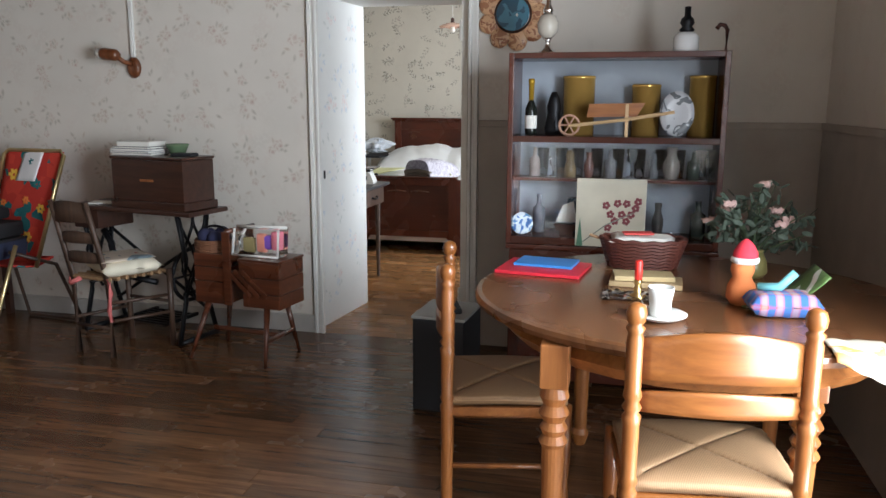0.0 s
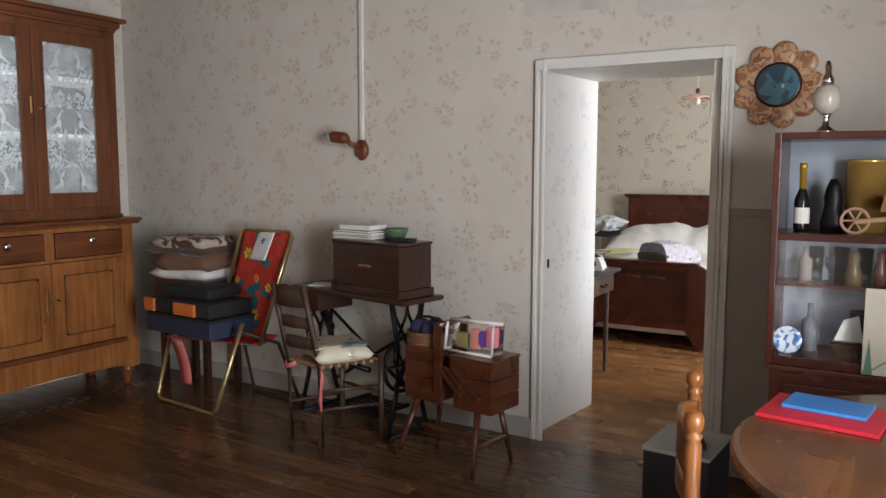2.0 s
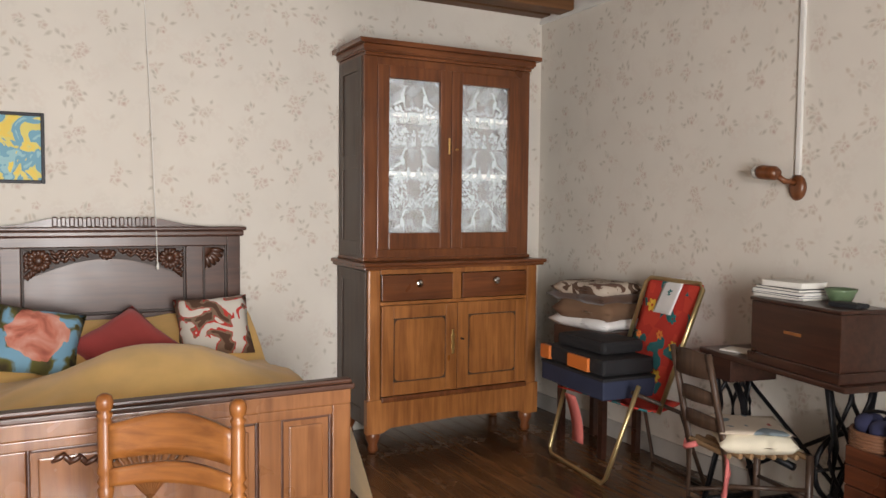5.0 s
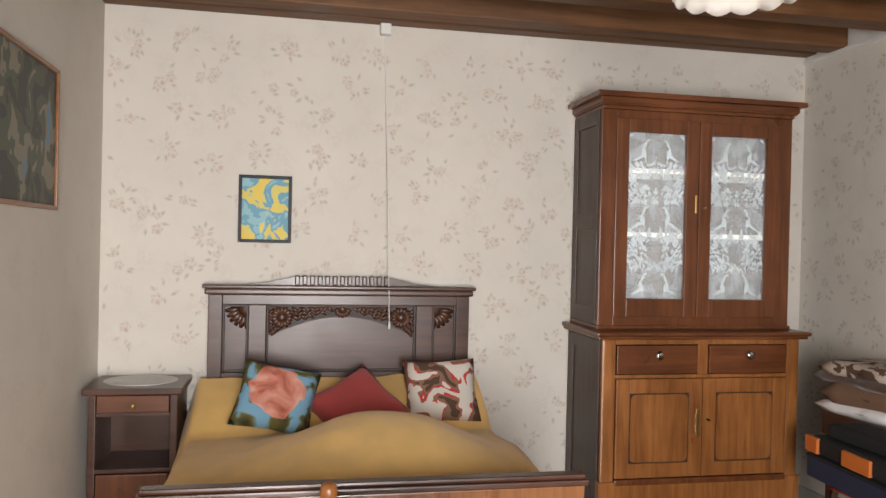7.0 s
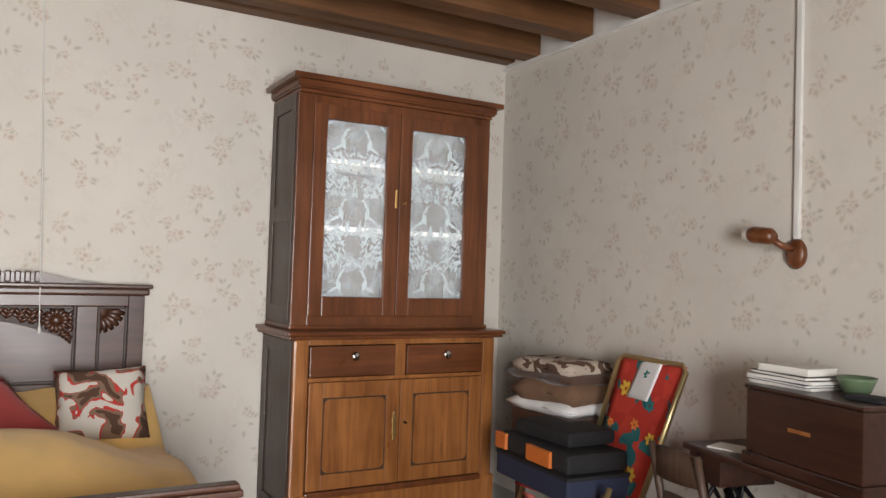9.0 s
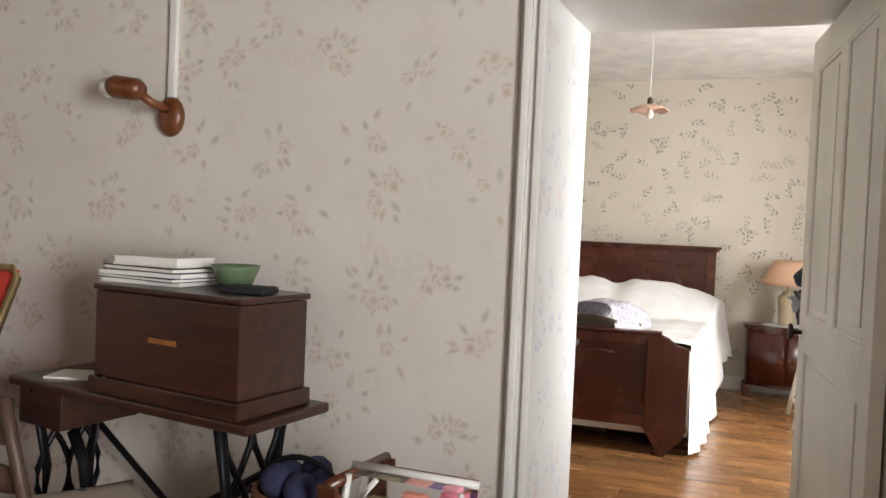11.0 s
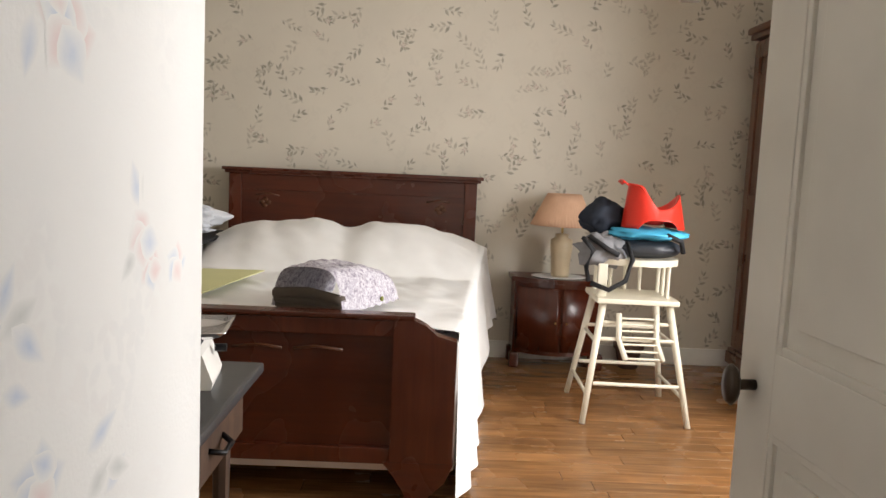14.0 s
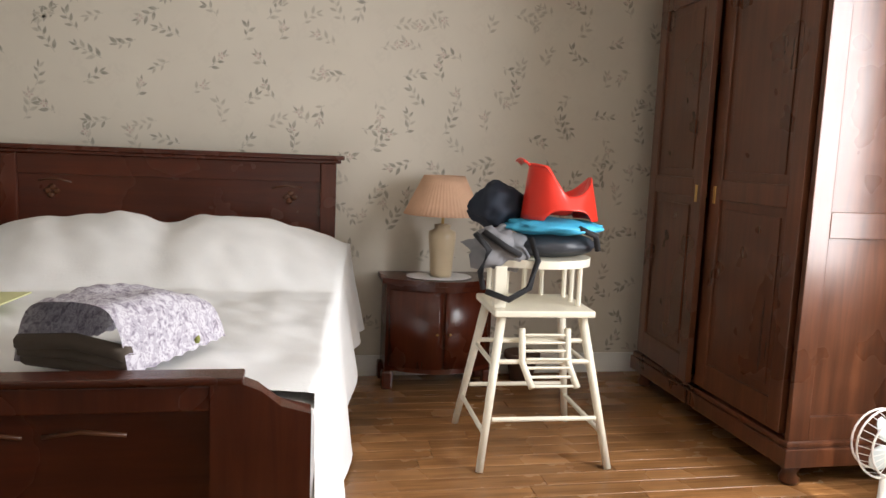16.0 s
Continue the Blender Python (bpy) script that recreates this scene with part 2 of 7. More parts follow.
NAVY = plain("navy_case", (0.02, 0.028, 0.06), 0.7)
BROWN_CLOTH = plain("brown_blanket", (0.075, 0.038, 0.024), 0.95, sheen=0.3)
WHITE_CLOTH = plain("white_cloth", (0.74, 0.73, 0.72), 0.9)
ORANGE = plain("orange_leather", (0.62, 0.16, 0.03), 0.5)
RED = plain("red_plastic", (0.72, 0.035, 0.02), 0.28, vary=0.04, relief=0.02)
BLUE = plain("sky_blue_cloth", (0.05, 0.42, 0.66), 0.5, vary=0.1)
GREY = plain("grey_strap_cloth", (0.20, 0.20, 0.21), 0.85)
CREAM_PAPER = plain("paper", (0.78, 0.76, 0.70), 0.8, vary=0.05)


# ---- mesh helpers ----
def box(bm, x0, y0, z0, x1, y1, z1, bevel=0.0, m=None):
    """A box between two corners, its edges rounded by bevel."""
    mat = Matrix.LocRotScale(((x0 + x1) / 2, (y0 + y1) / 2, (z0 + z1) / 2), None, (abs(x1 - x0), abs(y1 - y0), abs(z1 - z0)))
    made = bmesh.ops.create_cube(bm, size=1, matrix=(m @ mat if m else mat))
    if bevel:
        edges = {e for v in made["verts"] for e in v.link_edges}
        bmesh.ops.bevel(bm, geom=list(edges), offset=bevel, segments=2, profile=0.6, affect="EDGES")
    return bm


def tube(bm, points, r, n=10, r_end=None):
    """A round bar along a line of points."""
    points = [Vector(p) for p in points]
    rings = []
    for i, p in enumerate(points):
        a, b = points[max(0, i - 1)], points[min(len(points) - 1, i + 1)]
        q = (b - a).normalized().to_track_quat("Z", "Y")
        rad = r if r_end is None else r + (r_end - r) * i / (len(points) - 1)
        rings.append([bm.verts.new(p + q @ Vector((rad * math.cos(math.tau * k / n), rad * math.sin(math.tau * k / n), 0))) for k in range(n)])
    for lo, hi in zip(rings, rings[1:]):
        for k in range(n):
            bm.faces.new((lo[k], lo[(k + 1) % n], hi[(k + 1) % n], hi[k]))
    bm.faces.new(rings[0][::-1])
    bm.faces.new(rings[-1])
    return bm


def lathe(bm, profile, cx=0.0, cy=0.0, n=18, squash=1.0, cap=True):
    """A turned body: profile rows of radius and height."""
    rings = [[bm.verts.new((cx + r * math.cos(math.tau * k / n), cy + squash * r * math.sin(math.tau * k / n), z)) for k in range(n)] for r, z in profile]
    for lo, hi in zip(rings, rings[1:]):
        for k in range(n):
            bm.faces.new((lo[k], lo[(k + 1) % n], hi[(k + 1) % n], hi[k]))
    if cap:
        bm.faces.new(rings[0][::-1])
        bm.faces.new(rings[-1])
    return bm


def prism(bm, outline, lo, hi, axis="y"):
    """An outline of two coordinates, drawn through from lo to hi along an axis."""
    def at(a, b, c):
        return {"x": (c, a, b), "y": (a, c, b), "z": (a, b, c)}[axis]
    f = [bm.verts.new(at(a, b, lo)) for a, b in outline]
    g = [bm.verts.new(at(a, b, hi)) for a, b in outline]
    bm.faces.new(f[::-1])
    bm.faces.new(g)
    for i in range(len(f)):
        j = (i + 1) % len(f)
        bm.faces.new((f[i], f[j], g[j], g[i]))
    bmesh.ops.recalc_face_normals(bm, faces=bm.faces[:])
    return bm


def sheet(bm, nx, ny, place, thick=0.0):
    """A grid of nx by ny cells bent by place(u, v), closed to a slab when thick."""
    top = [[bm.verts.new(place(i / nx, j / ny)) for i in range(nx + 1)] for j in range(ny + 1)]
    faces = [bm.faces.new((top[j][i], top[j][i + 1], top[j + 1][i + 1], top[j + 1][i])) for j in range(ny) for i in range(nx)]
    if thick:
        bm.normal_update()
        bmesh.ops.solidify(bm, geom=faces, thickness=thick)
    return bm


def cushion(bm, w, d, h, m=None, puff=0.35, n=10):
    """A stuffed cushion: full in the middle, thin at the seam, with pulled-in sides."""
    def place(sign):
        def f(u, v):
            a, b = 2 * u - 1, 2 * v - 1
            full = max(0.0, (1 - a ** 4) * (1 - b ** 4)) ** puff
            pull = 1 - 0.08 * (1 - abs(a)) * abs(b) - 0.0
            pull2 = 1 - 0.08 * (1 - abs(b)) * abs(a)
            p = Vector((a * w / 2 * pull2, b * d / 2 * pull, sign * h / 2 * full + 0.006 * noise.noise(Vector((a * 3, b * 3, sign)))))
            return m @ p if m else p
        return f
    sheet(bm, n, n, place(1))
    sheet(bm, n, n, place(-1))
    bmesh.ops.remove_doubles(bm, verts=bm.verts[:], dist=0.004)
    bmesh.ops.recalc_face_normals(bm, faces=bm.faces[:])
    return bm


def part(name, bm, mat, parent=None, label="", smooth=False):
    """One mesh object under a thing or a part."""
    data = bpy.data.meshes.new(name)
    bmesh.ops.recalc_face_normals(bm, faces=bm.faces[:])
    bm.to_mesh(data)
    bm.free()
    data.materials.append(mat)
    if smooth:
        data.polygons.foreach_set("use_smooth", [True] * len(data.polygons))
    ob = new(name, data)
    ob.parent = parent
    if label:
        ob["label"] = label
    return ob


def B():
    return bmesh.new()


def boxp(name, dims, mat, parent=None, label="", bevel=0.004):
    return part(name, box(B(), *dims, bevel), mat, parent, label)


def thing(name, label, category, m, group="", kind=""):
    ob = tagged(new(name), label, category, group, kind)
    ob.empty_display_size = 0.1
    ob.matrix_basis = m
    return ob


def setting(name, bm, mat, label=""):
    return tagged(part(name, bm, mat), label, kind="structure")


# ---- structure ----
XL, XR, YS, YN, ZC = -5.20, 0.86, 0.318, 4.55, 3.02      # main room
BL, BR, BS, BN, BZ = -4.10, 0.98, 5.29, 9.43, 2.62       # bedroom
DL, DR, DH = -1.84, -0.96, 1.985                          # doorway between them

bm = box(B(), XL - 0.3, YN, 0, -1.902, BS, ZC + 0.2)
box(bm, DR, YN, 0, XR + 0.5, BS, ZC + 0.2)
box(bm, -1.902, YN, DH + 0.05, DR, BS, ZC + 0.2)
north = setting("wall_north", bm, PAPER, "wall with faded rose wallpaper")
setting("wall_west", box(B(), XL - 0.3, YS - 0.3, 0, XL, YN, ZC + 0.2), PAPER, "wall with faded rose wallpaper")
bm = box(B(), XL, YS - 0.3, 0, -0.72, YS, ZC + 0.2)
box(bm, 0.50, YS - 0.3, 0, XR + 0.5, YS, ZC + 0.2)
box(bm, -0.72, YS - 0.3, 2.1, 0.50, YS, ZC + 0.2)
setting("wall_south", bm, PAPER, "wall with faded rose wallpaper")
bm = box(B(), XR, YS, 0, XR + 0.45, 0.85, ZC + 0.2)
box(bm, XR, 2.25, 0, XR + 0.45, YN, ZC + 0.2)
box(bm, XR, 0.85, 2.2, XR + 0.45, 2.25, ZC + 0.2)
setting("wall_east", bm, PAPER, "wall with faded rose wallpaper")
setting("ceiling", box(B(), XL, YS - 0.3, ZC, XR + 0.5, YN, ZC + 0.2), BEAM_X, "dark boarded ceiling between beams")
# bedroom shell
setting("bedroom_wall_north", box(B(), BL - 0.3, BN, 0, BR + 0.4, BN + 0.3, BZ + 0.4), PAPER_BED, "wall with leaf-sprig wallpaper")
setting("bedroom_wall_west", box(B(), BL - 0.3, BS, 0, BL, BN, BZ + 0.4), PAPER_BED, "wall with leaf-sprig wallpaper")
bm = box(B(), BR, BS, 0, BR + 0.35, 6.15, BZ + 0.4)
box(bm, BR, 7.45, 0, BR + 0.35, BN, BZ + 0.4)
box(bm, BR, 6.15, 0, BR + 0.35, 7.45, 0.7)
box(bm, BR, 6.15, 2.2, BR + 0.35, 7.45, BZ + 0.4)
setting("bedroom_wall_east", bm, PAPER_BED, "wall with leaf-sprig wallpaper")
bm = box(B(), BL, BS + 0.001, 0, DL - 0.06, BS + 0.01, BZ)
box(bm, DR + 0.06, BS + 0.001, 0, BR, BS + 0.01, BZ)
box(bm, DL - 0.06, BS + 0.001, DH + 0.11, DR + 0.06, BS + 0.01, BZ)
setting("bedroom_wall_south", bm, PAPER_BED, "wall with leaf-sprig wallpaper")
setting("bedroom_ceiling", box(B(), BL, BS, BZ, BR, BN, BZ + 0.2), PLASTER, "white plaster ceiling")
# entry hall behind the first step
bm = box(B(), -1.4, YS - 2.2, 0, -1.2, YS - 0.3, 2.6)
box(bm, 1.0, YS - 2.2, 0, 1.2, YS - 0.3, 2.6)
box(bm, -1.4, YS - 2.4, 0, 1.2, YS - 2.2, 2.6)
box(bm, -1.4, YS - 2.4, 2.6, 1.2, YS - 0.3, 2.7)
setting("hall_wall", bm, PLASTER, "plain plaster hall wall")
setting("hall_floor", box(B(), -1.4, YS - 2.4, -0.1, 1.2, YS - 0.3, 0.0), FLOOR_DARK, "dark wooden hall floor")
ground = setting("ground", box(B(), -150, -150, -0.5, 150, 150, -0.30), plain("grass_ground", (0.07, 0.10, 0.04), 0.95, grain=3, vary=0.3), "grassy ground outside the windows")

# splayed wallpapered reveal and white casing of the doorway
setting("reveal", prism(B(), [(-1.900, YN + 0.001), (-1.818, BS + 0.012), (-1.900, BS + 0.012)], 0, 2.03, "z"), PAPER_REVEAL, "pale wallpapered side of the thick doorway")
setting("reveal_right", box(B(), DR + 0.002, YN + 0.01, 0, DR + 0.06, BS + 0.012, 2.03), PAPER_REVEAL, "pale wallpapered side of the thick doorway")
setting("reveal_head", box(B(), -1.87, YN + 0.005, 1.99, DR, BS + 0.012, 2.05), WHITE_PAINT, "white painted doorway head")
bm = box(B(), -1.90, YN - 0.0, 0.0, -1.885, YN + 0.16, 0.105, 0.002)
setting("trim", bm, WHITE_PAINT)


def casing(bm, x0, x1):
    for a, b, t in ((0, 0.34, 0.026), (0.34, 0.66, 0.018), (0.66, 1, 0.03)):
        box(bm, x0 + (x1 - x0) * a, YN - t, 0, x0 + (x1 - x0) * b, YN, 2.03, 0.004)


bm = B()
casing(bm, -1.888, -1.826)
casing(bm, -0.90, -0.955)
box(bm, -1.888, YN - 0.028, 1.975, -0.90, YN, 2.03, 0.005)
setting("door_casing", bm, WHITE_PAINT, "white moulded door casing")

# baseboards, dado panels and the pipe cover under the ceiling
bm = box(B(), XL, YN - 0.018, 0, -1.888, YN, 0.11, 0.004)
setting("baseboard", bm, plain("grey_baseboard", (0.42, 0.40, 0.37), 0.5))
bm = box(B(), BL, BN - 0.016, 0, BR, BN, 0.115, 0.004)
setting("bedroom_baseboard", bm, WHITE_PAINT)
bm = box(B(), -0.895, YN - 0.012, 0, XR - 0.012, YN, 1.25, 0.002)
box(bm, XR - 0.012, 2.58, 0, XR, YN, 1.25, 0.002)
setting("dado_panel", bm, DADO, "grey-brown panelling up to chest height")
bm = box(B(), -0.895, YN - 0.022, 1.25, XR - 0.02, YN, 1.285, 0.006)
box(bm, XR - 0.022, 2.58, 1.25, XR, YN, 1.285, 0.006)
setting("dado_rail", bm, DADO, "grey-brown rail along the panelling")
setting("cable_trunking", box(B(), XL, YN - 0.022, 2.795, XR, YN, 2.82, 0.004), WHITE_PAINT, "white cable cover along the wall top")

# beams
for i, (x, w) in enumerate([(-5.14, 0.11), (-4.89, 0.15), (-4.40, 0.15), (-3.90, 0.16), (-3.38, 0.15), (-2.85, 0.16), (-2.30, 0.15), (-1.76, 0.16), (-1.22, 0.15), (-0.66, 0.16), (-0.1, 0.15), (0.45, 0.16)]):
    ob = part("beam", box(B(), x - w / 2, YS, 2.815 if i else 2.84, x + w / 2, YN - 0.004, ZC, 0.008), BEAM)
    tagged(ob, "brown stained ceiling beam", "beam", "ceiling beams", "structure")
bm = B()
for x in (-5.02, -4.64, -4.14, -3.64, -3.12, -2.57, -2.03, -1.49, -0.94, -0.38, 0.17):
    box(bm, x - 0.17, YN - 0.006, 2.82, x + 0.17, YN - 0.001, ZC)
setting("beam_infill", bm, PLASTER)

# French window and bedroom window
def window(name, x, y0, y1, z0, z1, leaves, rails):
    w = tagged(part(name, box(B(), x, y0, z1 - 0.06, x + 0.07, y1, z1, 0.004), WHITE_PAINT), "white painted casement window in the wall", kind="structure")
    bm = box(B(), x, y0, z0, x + 0.07, y0 + 0.06, z1 - 0.06, 0.004)
    box(bm, x, y1 - 0.06, z0, x + 0.07, y1, z1 - 0.06, 0.004)
    box(bm, x, y0 + 0.06, z0, x + 0.07, y1 - 0.06, z0 + 0.07, 0.004)
    part("window_frame", bm, WHITE_PAINT, w)
    step = (y1 - y0 - 0.12) / leaves
    for i in range(leaves):
        a, b = y0 + 0.06 + i * step, y0 + 0.06 + (i + 1) * step
        bm = B()
        for k in range(rails + 1):
            z = z0 + 0.07 + (z1 - z0 - 0.13) * k / rails
            box(bm, x + 0.012, a + 0.05, z - 0.03, x + 0.052, b - 0.05, z + 0.03, 0.004)
        box(bm, x + 0.01, a, z0 + 0.07, x + 0.055, a + 0.05, z1 - 0.06, 0.004)
        box(bm, x + 0.01, b - 0.05, z0 + 0.07, x + 0.055, b, z1 - 0.06, 0.004)
        sash = part("sash", bm, WHITE_PAINT, w)
        pane = part("pane", box(B(), x + 0.03, a + 0.05, z0 + 0.10, x + 0.034, b - 0.05, z1 - 0.09), GLASS, sash)
        pane.visible_shadow = False
    return w


window("window_1", XR + 0.30, 0.85, 2.25, 0.0, 2.2, 2, 3)
window("window_2", BR + 0.25, 6.15, 7.45, 0.7, 2.2, 2, 2)


# the doorway's leaf, standing open into the thick wall
def door_leaf():
    L, H, T = 0.925, 1.965, 0.035
    ang = math.degrees(math.atan2(5.50 - 4.578, -1.035 + 0.985))
    d = tagged(new("door_1"), "cream painted panelled door standing open", "door", kind="structure")
    d.matrix_basis = pose(-0.985, 4.578, 0.012, 0, 0, ang)
    bm = B()
    for x0, x1, z0, z1 in ((0, 0.10, 0, H), (L - 0.10, L, 0, H), (0.10, L - 0.10, 0, 0.16), (0.10, L - 0.10, H - 0.11, H), (0.10, L - 0.10, 0.885, 1.0), (L / 2 - 0.045, L / 2 + 0.045, 1.0, H - 0.11)):
        box(bm, x0, -T / 2, z0, x1, T / 2, z1, 0.002)
    part("frame", bm, DOOR_PAINT, d)
    for x0, x1, z0, z1 in ((0.10, L - 0.10, 0.16, 0.885), (0.10, L / 2 - 0.045, 1.0, H - 0.11), (L / 2 + 0.045, L - 0.10, 1.0, H - 0.11)):
        bm = box(B(), x0, -0.009, z0, x1, 0.009, z1)
        for s in (-1, 1):
            box(bm, x0 + 0.04, s * 0.004, z0 + 0.04, x1 - 0.04, s * 0.014, z1 - 0.04, 0.003)
            for a in (x0, x1 - 0.012):
                box(bm, a, s * 0.006, z0, a + 0.012, s * 0.016, z1, 0.002)
            for c in (z0, z1 - 0.012):
                box(bm, x0 + 0.012, s * 0.006, c, x1 - 0.012, s * 0.016, c + 0.012, 0.002)
        part("panel", bm, DOOR_PAINT, d)
    bm = B()
    for s in (-1, 1):
        tube(bm, [(L - 0.05, s * T / 2, 0.94), (L - 0.05, s * 0.05, 0.94)], 0.008)
        m = Matrix.Translation((L - 0.05, s * 0.054, 0.94)) @ Matrix.Rotation(radians(90), 4, "X")
        lo = len(bm.verts)
        lathe(bm, [(0.005, -0.009), (0.017, -0.007), (0.021, 0), (0.017, 0.007), (0.005, 0.009)], 0, 0, 16, 1.5)
        bm.verts.ensure_lookup_table()
        bmesh.ops.transform(bm, matrix=m, verts=bm.verts[lo:])
    part("door_handle", bm, plain("dark_bronze", (0.06, 0.045, 0.035), 0.35, 0.8), d, "dark oval door knob", True)
    for z in (0.2, 1.7):
        part("hinge", lathe(B(), [(0.008, z), (0.008, z + 0.1), (0.004, z + 0.115)], -0.006, T / 2 + 0.004, 10), DOOR_PAINT, d)
    return d


door_leaf()
tagged(boxp("strike_plate", (-1.895, 4.71, 0.92, -1.878, 4.735, 0.97), IRON), "small dark metal strike plate on doorway side", "strike plate")


# ---- main room: furniture ----
def framed_panel(bm, y0, z0, y1, z1, x, t, rail=0.07):
    """A frame of stiles and rails on a plane facing x, with a raised field."""
    box(bm, x, y0, z0, x + t, y0 + rail, z1, 0.003)
    box(bm, x, y1 - rail, z0, x + t, y1, z1, 0.003)
    box(bm, x, y0 + rail, z0, x + t, y1 - rail, z0 + rail, 0.003)
    box(bm, x, y0 + rail, z1 - rail, x + t, y1 - rail, z1, 0.003)


def lace_motifs(door, x, y0, y1, z0, z1):
    """Woven mirror-image sprays of leaves and long-tailed birds, in one piece with the net."""
    verts, faces, rnd2 = [], [], random.Random(21)
    half, mid = (y1 - y0) / 2, (y0 + y1) / 2

    def lens(y, z, ang, ln, wd):
        c, sn = math.cos(ang), math.sin(ang)
        ring = [(ln * (k / 4 - 0.5), sg * wd / 2 * math.sin(math.pi * k / 4)) for sg, ks in ((1, (0, 1, 2, 3)), (-1, (4, 3, 2, 1))) for k in ks]
        pts = [(y + p * c - q * sn, z + p * sn + q * c) for p, q in ring]
        if all(y0 < p < y1 and z0 < q < z1 for p, q in pts):
            base = len(verts)
            verts.extend((x, p, q) for p, q in pts)
            faces.append(tuple(range(base, base + 8)))

    def both(dy, z, ang, ln, wd):
        lens(mid + dy, z, ang, ln, wd)
        lens(mid - dy, z, math.pi - ang, ln, wd)

    z = z0 + 0.03
    while z < z1:
        for dy, dz, an, ln, wd in ((0.075, 0.035, 75, 0.075, 0.030), (0.068, 0.085, 115, 0.055, 0.017), (0.052, 0.108, 170, 0.030, 0.014), (0.10, 0.012, 150, 0.075, 0.018), (0.118, 0.0, 160, 0.05, 0.012), (0.064, -0.008, 80, 0.03, 0.008)):
            both(dy, z + dz, radians(an), ln, wd)
        for k in range(120):
            dy, dz = rnd2.random() * half * 0.98, 0.13 + 0.23 * rnd2.random()
            if abs(dy - 0.02) + abs(dz - 0.25) * 0.4 > 0.03:
                both(dy, z + dz, rnd2.choice((0.5, 1.0, 1.6, 2.3)) + rnd2.uniform(-0.3, 0.3), rnd2.uniform(0.022, 0.04), rnd2.uniform(0.009, 0.016))
        z += 0.375
    data = bpy.data.meshes.new("lace_figures")
    data.from_pydata(verts, [], faces)
    data.materials.append(LACE_THREAD)
    ob = new("lace_figures", data)
    ob.parent = door
    tagged(ob, "woven white leaves and birds of the lace", kind="stuff")


